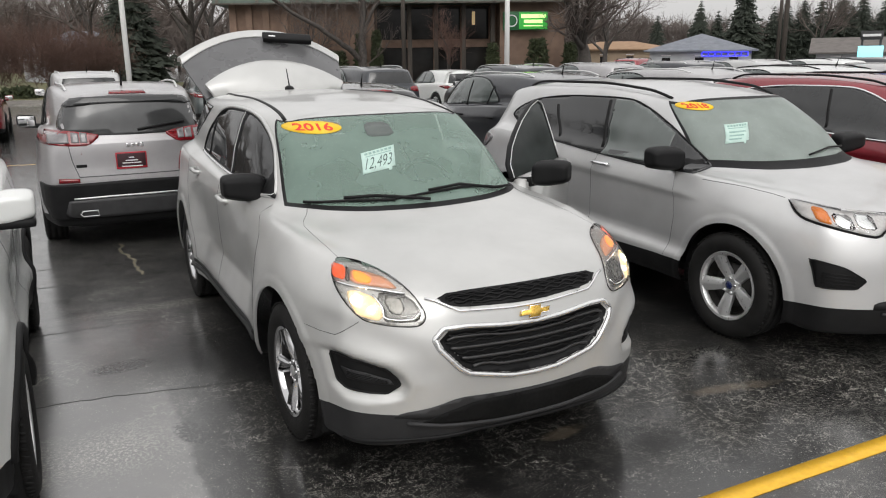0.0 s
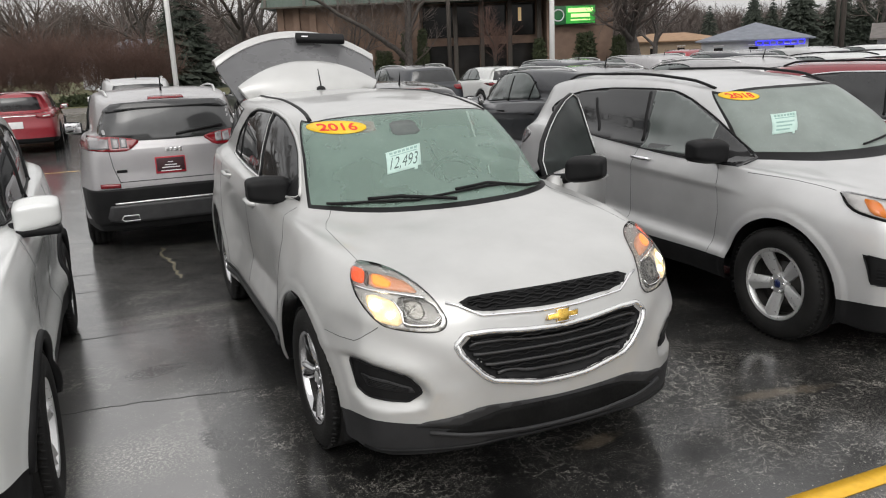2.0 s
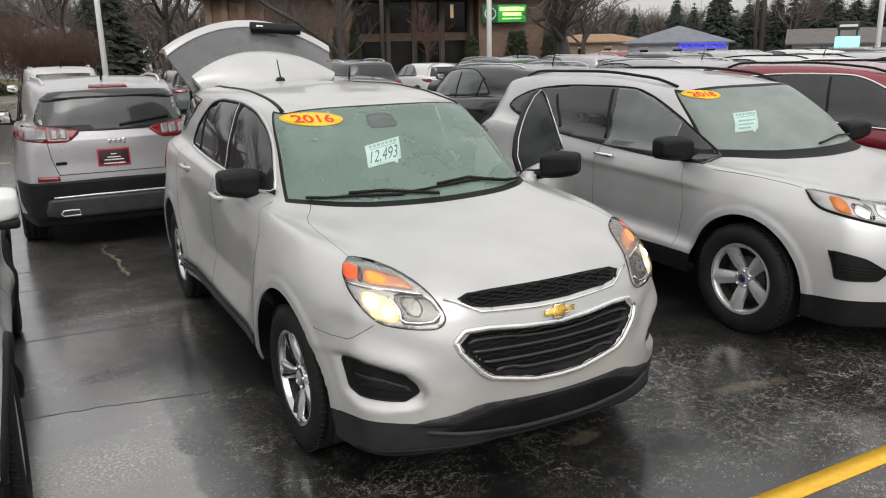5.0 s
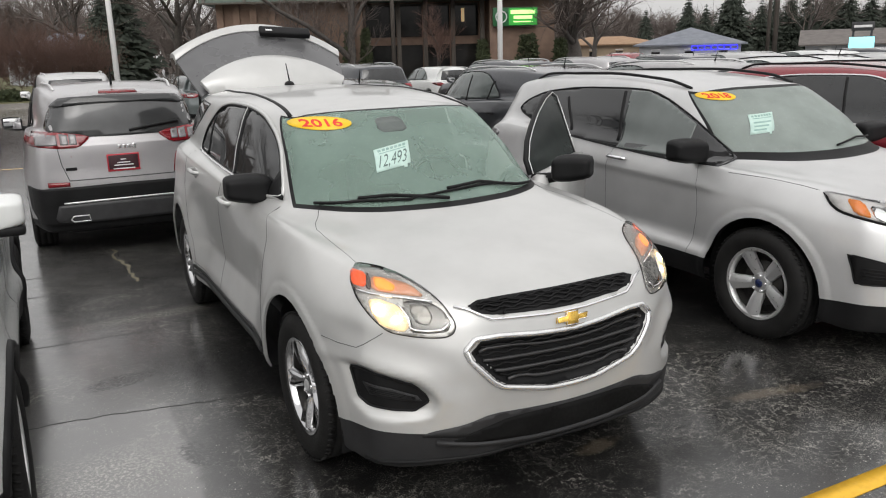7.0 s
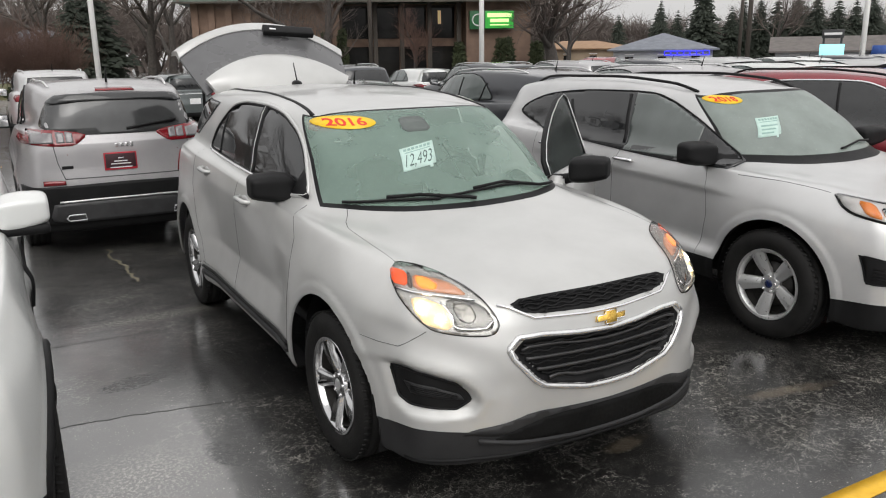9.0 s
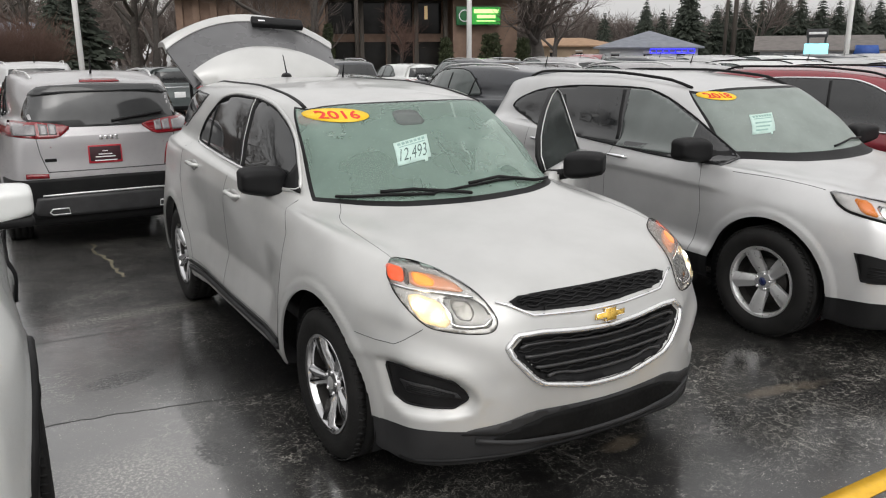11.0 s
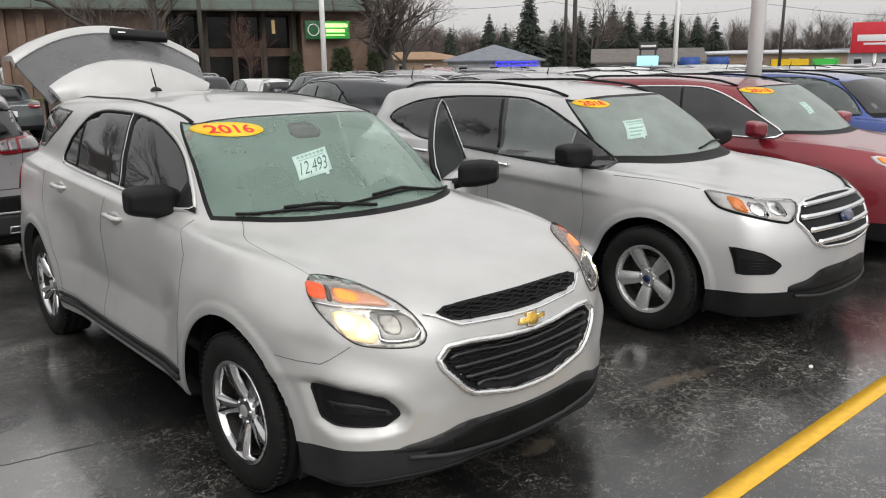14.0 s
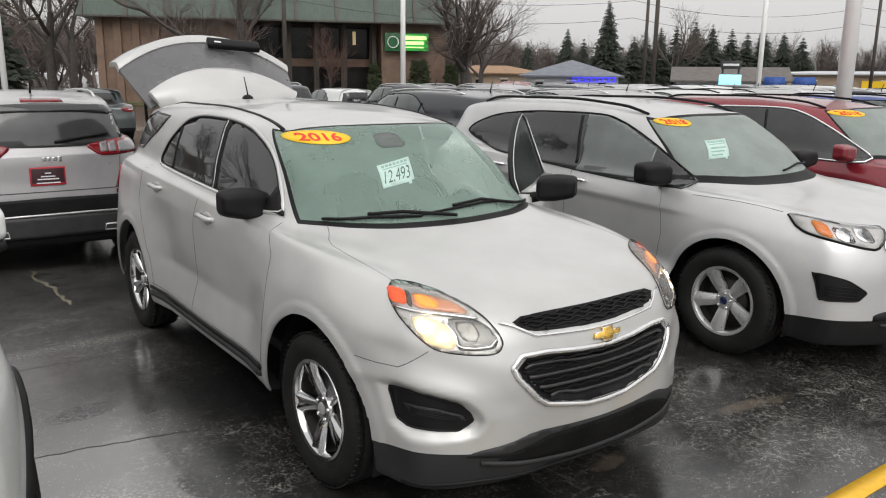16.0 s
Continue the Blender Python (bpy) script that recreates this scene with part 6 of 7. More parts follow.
def grey_suv_detail(car, sh, c):
    """Tail of the grey SUV: glass, lamps, plate, wiper, bumper and exhausts."""
    half_w = [(0.40, 1.197), (0.56, 1.215), (0.69, 1.262), (0.705, 1.29), (0.66, 1.43), (0.60, 1.52), (0.53, 1.568), (0.25, 1.582)]
    RWN = [(0.0, 1.19)] + half_w + [(0.0, 1.586)] + [(-a, b) for a, b in half_w[::-1]]
    part("rear_glass", sh.patch(RWN, "rear", 0.006, 0.012, 0.05, 1), SMOKED_REAR, car, "dark tinted tailgate glass")
    # darker band along the top of the tailgate glass
    part("top_tint", sh.patch([(-0.63, 1.475), (-0.3, 1.51), (0.3, 1.51), (0.63, 1.475), (0.60, 1.52), (0.53, 1.566), (0.0, 1.584), (-0.53, 1.566), (-0.60, 1.52)], "rear", 0.017, 0.004, 0.03, 1), DARK_GLASS, car)
    part("wiper", sh.line([(-0.05, 1.235), (-0.30, 1.275), (-0.52, 1.30)], "rear", 0.014, 0.02), PLASTIC, car)
    for sg in (-1, 1):
        TL = [(0.31, 1.194), (0.40, 1.224), (0.60, 1.250), (0.74, 1.252), (0.885, 1.236), (0.89, 1.125), (0.76, 1.116), (0.60, 1.10), (0.43, 1.10)]
        q = [(sg * a, b) for a, b in TL]
        lamp = part("tail_lamp", sh.patch(q if sg > 0 else q[::-1], "rear", 0.010, 0.02, 0.04, 1), RED_LENS, car, "red tail lamp with clear centre")
        for x0, x1 in ((0.44, 0.505), (0.515, 0.585), (0.612, 0.80)):
            q = [(sg * x0, 1.128), (sg * x1, 1.130), (sg * x1, 1.234), (sg * x0, 1.220)]
            part("clear_lens", sh.patch(q if sg > 0 else q[::-1], "rear", 0.014, 0.005, 0.03, 0), SMOKY_LENS, lamp)
        q = [(sg * 0.55, 0.735), (sg * 0.74, 0.735), (sg * 0.74, 0.782), (sg * 0.55, 0.777)]
        part("reflector", sh.patch(q if sg > 0 else q[::-1], "rear", 0.012, 0.014, 0.04, 0), RED_LENS, car, "red bumper reflector")
        h, n = sh.cast(sg * 0.50, 0.415, "rear")
        ex = [h + Vector((sg * a, 0.03, b)) for a, b in ((-0.09, -0.025), (0.06, -0.025), (0.085, 0.0), (0.06, 0.03), (-0.08, 0.03))]
        part("exhaust_tip", tube(ex, 0.007, 8, True), ALLOY, car, "chrome exhaust tip")
        part("hatch_gap", sh.line([(sg * 0.62, 1.11), (sg * 0.60, 0.95), (sg * 0.55, 0.79)], "rear", 0.004, 0.0), SEAM, car)
        mirror(car, sg, (sg * 0.80, 0.60, 1.12), (0.23, 0.15, 0.17))
    part("hatch_gap", sh.line([(-0.55, 0.79), (0.55, 0.79)], "rear", 0.005, 0.0), SEAM, car)
    part("bumper_step", sh.patch([(-0.91, 0.72), (0.0, 0.735), (0.91, 0.72), (0.90, 0.5), (0.84, 0.36), (-0.84, 0.36), (-0.90, 0.5)], "rear", 0.014, 0.03, 0.04, 0), PLASTIC, car, "black plastic bumper step")
    part("skid_plate", sh.patch([(-0.66, 0.585), (0.66, 0.585), (0.72, 0.40), (0.55, 0.375), (-0.55, 0.375), (-0.72, 0.40)], "rear", 0.026, 0.03, 0.06, 1), SKID, car, "grey lower bumper insert")
    part("bright_strip", sh.line([(-0.62, 0.575), (-0.3, 0.582), (0.3, 0.582), (0.62, 0.575)], "rear", 0.010, 0.032), ALLOY, car)
    part("brake_light", sh.patch([(-0.18, 1.60), (0.18, 1.60), (0.17, 1.622), (-0.17, 1.622)], "rear", 0.012, 0.01, 0.05, 0), RED_LENS, car)
    h, n = sh.cast(0.046, 0.935, "rear")
    pl = part("number_plate", box(h + Vector((0, 0.018, 0)), (0.30, 0.012, 0.17), 0.004), PLATE_RED, car, "red dealer plate with dark centre")
    part("plate_panel", box(h + Vector((0, 0.026, 0.005)), (0.275, 0.006, 0.135), 0.002), PLATE_DARK, pl)
    for dz, w in ((0.03, 0.05), (0.0, 0.12), (-0.025, 0.18), (-0.06, 0.2)):
        part("text_bar", box(h + Vector((0, 0.031, dz)), (w, 0.004, 0.010)), WHITE_INK, pl, "", False)
    for i, dx in enumerate((-0.07, -0.025, 0.02, 0.065)):
        part("badge_letter", box(sh.cast(dx, 1.09, "rear")[0] + Vector((0, 0.008, 0)), (0.034, 0.012, 0.05 if i == 0 else 0.036), 0.004), CHROME, car)
    part("dealer_mark", box(sh.cast(0.52, 0.90, "rear")[0] + Vector((0, 0.006, 0)), (0.10, 0.004, 0.03), 0.001), PLASTIC, car)
    h, n = sh.cast(0.0, c.y(3.0), "top")
    part("antenna", tube([h, h + Vector((0, 0.05, 0.17))], [0.012, 0.004], 6), PLASTIC, car)


SMOKED_REAR = surface("dusty_dark_glass", (0.035, 0.036, 0.037), (0.055, 0.056, 0.057), 3, (0.06, 0.15), coat=0.6)
TALL = Shape(half=0.93, roof=1.10, ys=(-0.95, -0.4, 0, 0.3, 0.95, 2.0, 2.72, 3.46, 3.70))
TALL_POSE = pose(-1.05, 8.58, 0, 0, 0, 180)
basic_suv("grey_suv", TALL_POSE, "grey SUV seen from behind with a red dealer plate", STEEL_GREY, TALL, KIT_DARK, grey_suv_detail, ry=2.72, R=0.36, rails=ALLOY)

WHITE_S = Shape(half=0.90, roof=1.1, ys=(-0.85, -0.4, 0, 0.4, 1.0, 2.0, 2.57, 3.2, 3.45))


def white_detail(car, sh, c):
    for sg in (-1, 1):
        view = "left" if sg > 0 else "right"
        mr = mirror(car, sg, (sg * 0.70, 0.85, 1.145), (0.23, 0.17, 0.19), WHITE)
        part("mirror_base", box((sg * 0.915, 0.83, 1.115), (0.22, 0.12, 0.05), 0.02), PLASTIC, mr, "black underside of the mirror")
        for yy in (1.36, 2.2):
            h, n = sh.cast(c.y(yy), 1.0, view)
            part("door_handle", tube([h + Vector((0, -0.1, 0)), h + n * 0.035 + Vector((0, -0.07, 0)), h + n * 0.035 + Vector((0, 0.07, 0)), h + Vector((0, 0.1, 0))], 0.014, 8), WHITE, car)
        for sv in ([(0.62, 0.44), (0.56, 0.75), (0.58, 1.0), (0.62, 1.12)], [(1.50, 1.17), (1.58, 0.95), (1.60, 0.42)], [(2.30, 1.2), (2.28, 0.95), (2.1, 0.75)]):
            part("panel_gap", sh.line([(c.y(p[0]), p[1]) for p in sv], view, 0.0020, 0.0, res=0.02), SEAM, car)


basic_suv("white_suv", pose(-2.98, 0.05, 0), "white boxy SUV with black arch cladding", WHITE, WHITE_S, KIT_DARK, white_detail, ry=2.57, R=0.35, track=0.80, arch_mat=PLASTIC)
basic_suv("red_crossover", pose(6.15, 0.15, 0), "dark red crossover with a yellow year sticker", RED, EDGE, KIT_EDGE, red_detail, EDGE_GLASS, R=0.372, track=0.84, ry=2.84, screen_glass=True)
basic_suv("blue_crossover", pose(9.1, 0.3, 0), "deep blue crossover parked in the row", BLUE, EDGE, KIT_EDGE, None, R=0.372, track=0.84, ry=2.84, fast=True)
basic_suv("charcoal_suv", pose(4.95, 8.7, 0, 0, 0, 180), "charcoal SUV with bright roof rails", CHARCOAL, TALL, KIT_DARK, suv_tail, ry=2.72, R=0.36, rails=ALLOY)
SEDAN = Shape(half=0.92, roof=0.98, ys=(-0.98, -0.4, 0, 0.35, 1.05, 2.0, 2.80, 3.6, 3.85), zs=(0.18, 0.36, 0.58, 0.78, 0.95, 1.03, 1.37, 1.46), trunk=0.55, trunk_z=0.03)
HATCH = Shape(half=0.90, roof=1.06, ys=(-0.95, -0.4, 0, 0.3, 0.95, 2.0, 2.72, 3.46, 3.70), zs=(0.18, 0.36, 0.60, 0.84, 1.05, 1.16, 1.49, 1.60))


def hatch_tail(car, sh, c):
    suv_tail(car, sh, c)
    part("brake_light", sh.patch([(-0.2, 1.51), (0.2, 1.51), (0.19, 1.532), (-0.19, 1.532)], "rear", 0.012, 0.01, 0.05, 0), RED_LENS, car)


basic_suv("black_hatchback", pose(1.9, 8.9, 0, 0, 0, 180), "black hatchback with a red brake light strip", BLACK, HATCH, KIT_DARK, hatch_tail, ry=2.72, R=0.34, rails=False, fast=True)
basic_suv("dark_sedan", pose(3.0, 23.85, 0, 0, 0, 180), "dark grey-green sedan with red tail lamps", GREENGREY, SEDAN, KIT_DARK, sedan_tail, ry=2.8, R=0.34, rails=False, fast=True)
basic_suv("red_sedan", pose(-3.6, 21.35, 0, 0, 0, 180), "bright red sedan parked across the aisle", RED2, SEDAN, KIT_DARK, sedan_tail, ry=2.8, R=0.34, rails=False, fast=True)
def row_car(name, m, label, mat, shape, rails=True, tail=None):
    return basic_suv(name, m, label, mat, shape, KIT_DARK, tail, ry=2.72 if shape is TALL else 2.8, R=0.36 if shape is TALL else 0.34, rails=rails, fast=True)


a = row_car("silver_suv_rear", pose(-0.85, 19.2, 0, 0, 0, 180), "silver SUV with bright rails parked in the far row", SILVER2, TALL, ALLOY, suv_tail)
b = row_car("dark_suv_rear", pose(9.6, 16.5, 0, 0, 0, 180), "dark grey SUV with roof rails in the far row", CHARCOAL, TALL, ALLOY, suv_tail)
d = row_car("white_sedan_rear", pose(11.2, 23.5, 0, 0, 0, 180), "white sedan parked in the far row", WHITE, SEDAN, False, sedan_tail)
f = row_car("white_crossover_rear", pose(10.9, 8.7, 0, 0, 0, 180), "white crossover parked beyond the charcoal one", WHITE, TALL, True, suv_tail)
g = row_car("grey_crossover_rear", pose(7.9, 8.7, 0, 0, 0, 180), "grey crossover with bright roof rails", STEEL_GREY, TALL, ALLOY, suv_tail)
h = row_car("red_suv_rear", pose(27.8, 30.0, 0, 0, 0, 120), "dull red SUV parked beyond the far row", RED2, TALL, True, suv_tail)
for o in (a, b, d, f, g, h):
    o.name = o.name.replace("_rear", "")
for src, x, y, turn in ((a, 13.8, 8.7, 180), (b, 16.8, 8.7, 180), (f, 19.9, 8.9, 180), (g, 12.7, 17.0, 180), (b, 15.8, 17.0, 180), (a, 18.9, 17.2, 180), (f, 22.2, 17.0, 180), (b, 23.0, 9.0, 180), (g, 26.0, 9.2, 180), (b, 25.5, 17.3, 180), (b, 6.2, 18.6, 180), (b, 12.4, 0.4, 0), (a, 15.4, 0.5, 0), (g, 18.4, 0.3, 0), (f, 21.4, 0.4, 0), (a, 28.6, 17.0, 180), (f, 31.6, 17.2, 180)):
    copy_thing(src, pose(x, y, 0, 0, 0, turn))

for k in (KIT_EDGE, KIT_DARK):
    for ch in list(k.children):
        bpy.data.objects.remove(ch)
    bpy.data.objects.remove(k)


# ---- ground ----
PALE_ROAD = surface("pale_wet_concrete", (0.20, 0.185, 0.165), (0.29, 0.27, 0.245), 0.5, (0.12, 0.3), bump=0.08, fine=40, coat=0.4)
bm = bmesh.new()
bmesh.ops.create_grid(bm, x_segments=60, y_segments=60, size=1500)
tagged(part("ground", bm, ASPHALT), "wet black asphalt of a parking lot with pale cracks", "ground", kind="structure")
tagged(part("yellow_line", box((0, 0, 0), (16, 0.105, 0.004), 0, Matrix.Translation((2.5, -1.545, 0.002)) @ Matrix.Rotation(-0.013, 4, "Z")), LINE_PAINT), "yellow painted parking line on wet asphalt", "road marking", kind="structure")


def strip(name, pts, z, mat, label, cat, kind="structure"):
    bm = bmesh.new()
    top = [bm.verts.new((x, y, z)) for x, y in pts]
    low = [bm.verts.new((x, y, -0.02)) for x, y in pts]
    bm.faces.new(top)
    for i in range(len(pts)):
        bm.faces.new((top[i], low[i], low[(i + 1) % len(pts)], top[(i + 1) % len(pts)]))
    bmesh.ops.recalc_face_normals(bm, faces=bm.faces)
    return tagged(part(name, bm, mat, None, "", False), label, cat, kind=kind)


strip("lawn", [(-90, 38), (6.5, 38), (8.5, 60), (0, 130), (-90, 130)], 0.14, GRASS, "damp winter lawn behind a concrete kerb", "lawn")
strip("kerb", [(-90, 37.7), (6.7, 37.7), (6.5, 37.98), (-90, 37.98)], 0.15, CONCRETE, "pale concrete kerb along the lawn", "kerb")
strip("road", [(-90, 24.5), (5.5, 24.5), (6.6, 37.68), (-90, 37.68)], 0.006, PALE_ROAD, "pale wet concrete road between lot and lawn", "road")
strip("planting_bed", [(8.0, 48.5), (30.0, 39.0), (31.0, 41.0), (9.0, 50.5)], 0.14, GRASS, "damp planting bed along the office wall", "planting bed")

# ---- poles and wires ----
def light_pole(x, y, h, r, label, mat=POLE_WHITE, head=True, name="light_pole"):
    t = thing(name, pose(x, y, 0), label, "pole", "light poles" if head else "utility poles")
    part("shaft", tube([(0, 0, 0), (0, 0, h)], [r, r * 0.8], 14), mat, t)
    if head:
        part("base", tube([(0, 0, 0), (0, 0, 0.5)], r * 1.9, 14), CONCRETE, t)
        for sg in (-1, 1):
            part("lamp_head", box((sg * 0.5, 0, h), (0.6, 0.3, 0.12), 0.03), POLE_WHITE, t)
    else:
        part("crossarm", box((0, 0, h - 0.6), (2.2, 0.1, 0.12)), WOOD_POLE, t)
        for x2 in (-1.0, -0.4, 0.4, 1.0):
            part("insulator", tube([(x2, 0, h - 0.55), (x2, 0, h - 0.35)], 0.04, 6), CONCRETE, t)
    return t


light_pole(-0.14, 14.27, 7.5, 0.058, "white lot light pole on a concrete base")

# turn the street side and poles a degree about the viewpoint, to line up
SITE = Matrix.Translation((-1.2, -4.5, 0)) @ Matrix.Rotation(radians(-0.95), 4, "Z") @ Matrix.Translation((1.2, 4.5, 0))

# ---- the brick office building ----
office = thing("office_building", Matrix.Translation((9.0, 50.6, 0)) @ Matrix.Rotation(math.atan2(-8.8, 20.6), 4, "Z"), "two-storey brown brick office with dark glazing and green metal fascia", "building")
for c, d in (((4.75, 5, 2.7), (9.5, 10, 5.4)), ((20.2, 5, 2.7), (4.4, 10, 5.4)), ((13.75, 6.2, 2.7), (8.496, 7.6, 5.39))):
    part("wall", box(c, d), BRICK, office, "brown brick wall", False)
for u in (0.25, 1.3, 2.4, 3.6, 6.2, 9.3):
    part("pier", box((u, -0.12, 2.7), (0.45, 0.3, 5.38), 0.03), BRICK, office, "", False)
for u in (11.9, 13.7, 15.6, 17.6):
    part("post", box((u, 1.0, 2.7), (0.28, 0.3, 5.38), 0.02), WOOD_POLE, office, "", False)
for u, w in ((10.7, 2.1), (12.8, 1.5), (14.65, 1.6), (16.6, 1.7)):
    for z, h in ((1.35, 2.3), (4.1, 2.1)):
        wd = part("window", box((u, 2.36, z), (w, 0.06, h), 0.01), WINDOW, office, "dark reflecting window", False)
        part("window_frame", box((u, 2.30, z + h / 2 + 0.05), (w + 0.1, 0.12, 0.1)), WOOD_POLE, wd, "", False)
part("spandrel", box((13.75, 2.3, 2.75), (8.5, 0.16, 0.5)), BRICK, office, "", False)
part("lit_window", box((16.4, 2.28, 4.45), (0.22, 0.05, 0.9)), glow("warm_window", (1.0, 0.72, 0.38), 0.22), office, "small warmly lit window", False)
bm = bmesh.new()
vs = [bm.verts.new(p) for p in ((-0.9, -1.0, 5.35), (23.3, -1.0, 5.35), (23.3, 11, 5.35), (-0.9, 11, 5.35), (-0.2, -0.2, 7.6), (22.6, -0.2, 7.6), (22.6, 10.2, 7.6), (-0.2, 10.2, 7.6))]
for f in ((0, 1, 5, 4), (1, 2, 6, 5), (2, 3, 7, 6), (3, 0, 4, 7), (4, 5, 6, 7), (3, 2, 1, 0)):
    bm.faces.new([vs[i] for i in f])
fas = part("fascia", bm, FASCIA, office, "green standing-seam metal fascia", False)
for i in range(10):
    u = -0.55 + i * 2.58
    part("rib", tube([(u, -1.04, 5.33), (u, -0.24, 7.62)], 0.13, 4), RIB, fas, "", False)
part("soffit_edge", box((11.2, -1.03, 5.33), (24.3, 0.10, 0.12), 0.01), RIB, fas, "", False)
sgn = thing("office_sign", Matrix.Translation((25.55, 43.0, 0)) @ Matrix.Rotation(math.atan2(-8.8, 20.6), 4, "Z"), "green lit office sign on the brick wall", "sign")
part("sign_box", box((1.45, 0.1, 4.13), (3.0, 0.3, 1.2), 0.03), SIGN_DARKGREEN, sgn)
part("sign_face", box((1.95, -0.07, 4.13), (1.9, 0.05, 1.1), 0.01), SIGN_GREEN, sgn, "bright green lit panel")
for z, w, h in ((4.42, 1.65, 0.26), (4.08, 1.25, 0.22), (3.80, 1.3, 0.08)):
    part("text_bar", box((1.95, -0.105, z), (w, 0.02, h), 0.01), SIGN_LIME, sgn)
part("round_mark", tube([(0.5 + 0.36 * math.cos(a), -0.07, 4.13 + 0.36 * math.sin(a)) for a in np.linspace(0, math.tau, 28, endpoint=False)], 0.04, 6, True), WHITE_INK, sgn)


# ---- bare trees, spruces, shrubs ----
def grow(rng, bmt, bmc, p, d, length, r, level, top):
    n = 4 if level > 1 else 3
    pts, rad = [p.copy()], [r]
    for i in range(n):
        d = (d + Vector((rng.uniform(-1, 1), rng.uniform(-1, 1), rng.uniform(-0.4, 0.75))) * (0.14 if level == top else 0.26)).normalized()
        p = p + d * (length / n)
        pts.append(p.copy())
        rad.append(r * (1 - 0.5 * (i + 1) / n))
    add_tube(bmt if level >= top - 1 else bmc, pts, rad, 7 if level == top else (5 if level > 1 else 3), caps=False)
    if level == 0:
        return
    k = {0: 0, 1: 5, 2: 5, 3: 5, 4: 6}.get(level, 6)
    for i in range(k):
        f = rng.uniform(0.35, 1.0) if i else 1.0
        j = min(n - 1, int(f * n))
        q = pts[j].lerp(pts[j + 1], f * n - j) if j < n else pts[-1]
        a = rng.uniform(0, math.tau)
        side = d.orthogonal().normalized()
        side = (Matrix.Rotation(a, 3, d) @ side)
        spread = rng.uniform(0.45, 0.95) if i else 0.2
        nd = (d * math.cos(spread) + side * math.sin(spread) + Vector((0, 0, 0.12))).normalized()
        grow(rng, bmt, bmc, q, nd, length * rng.uniform(0.55, 0.8), max(rad[min(j + 1, n)] * 0.74, 0.008), level - 1, top)


def bare_tree(seed, height, levels=4, lean=0.0, trunk=None):
    rng = random.Random(seed)
    bmt, bmc = bmesh.new(), bmesh.new()
    grow(rng, bmt, bmc, Vector((0, 0, -0.1)), Vector((lean, 0, 1)).normalized(), height * 0.36, trunk or height * 0.022, levels, levels)
    return bmt, bmc


def plant_tree(seed, x, y, height, levels=4, label="bare deciduous tree with dark spreading branches", twig=TWIG, lean=0.0, trunk=None):
    t = thing("bare_tree", pose(x, y, 0, 0, 0, seed * 47 % 360), label, "tree", "bare trees")
    a, b = bare_tree(seed, height, levels, lean, trunk)
    part("trunk", a, BARK, t)
    part("crown", b, twig, t, "fine bare twigs")
    return t


def spruce(seed, x, y, h, w):
    rng = random.Random(seed)
    t = thing("spruce", pose(x, y, 0), "tall dark blue-green spruce with drooping boughs", "tree", "spruces")
    part("trunk", tube([(0, 0, -0.1), (0, 0, h * 0.95)], [h * 0.018, 0.02], 7), BARK, t)
    V, F = [], []
    levels = int(h * 4.5)
    for i in range(levels):
        f = (i + rng.random() * 0.6) / levels
        z = h * (0.08 + 0.92 * f)
        R = w * (1 - f) ** 0.85 * rng.uniform(0.75, 1.12) + 0.12
        n = int(13 + 16 * (1 - f))
        for k in range(n):
            a = rng.uniform(0, math.tau)
            L = R * rng.uniform(0.7, 1.1)
            ca, sa = math.cos(a), math.sin(a)
            droop = rng.uniform(0.18, 0.42) * L
            steps = 4
            for s in range(steps):
                r0, r1 = L * s / steps, L * (s + 1) / steps
                hw = 0.24 * L * (1 - 0.75 * s / steps) * rng.uniform(0.7, 1.3) + 0.03
                z0, z1 = z - droop * (s / steps) ** 1.4, z - droop * ((s + 1) / steps) ** 1.4
                o = len(V)
                V += [(ca * r0 - sa * hw, sa * r0 + ca * hw, z0 - hw * 0.5), (ca * r0 + sa * hw, sa * r0 - ca * hw, z0 - hw * 0.5), (ca * r1, sa * r1, z1 - 0.05), (ca * (r0 + r1) / 2, sa * (r0 + r1) / 2, (z0 + z1) / 2 + hw * 0.35)]
                F += [(o, o + 3, o + 2), (o + 3, o + 1, o + 2), (o, o + 1, o + 3)]
    raw("crown", V, F, SPRUCE, t, smooth=False)
    return t


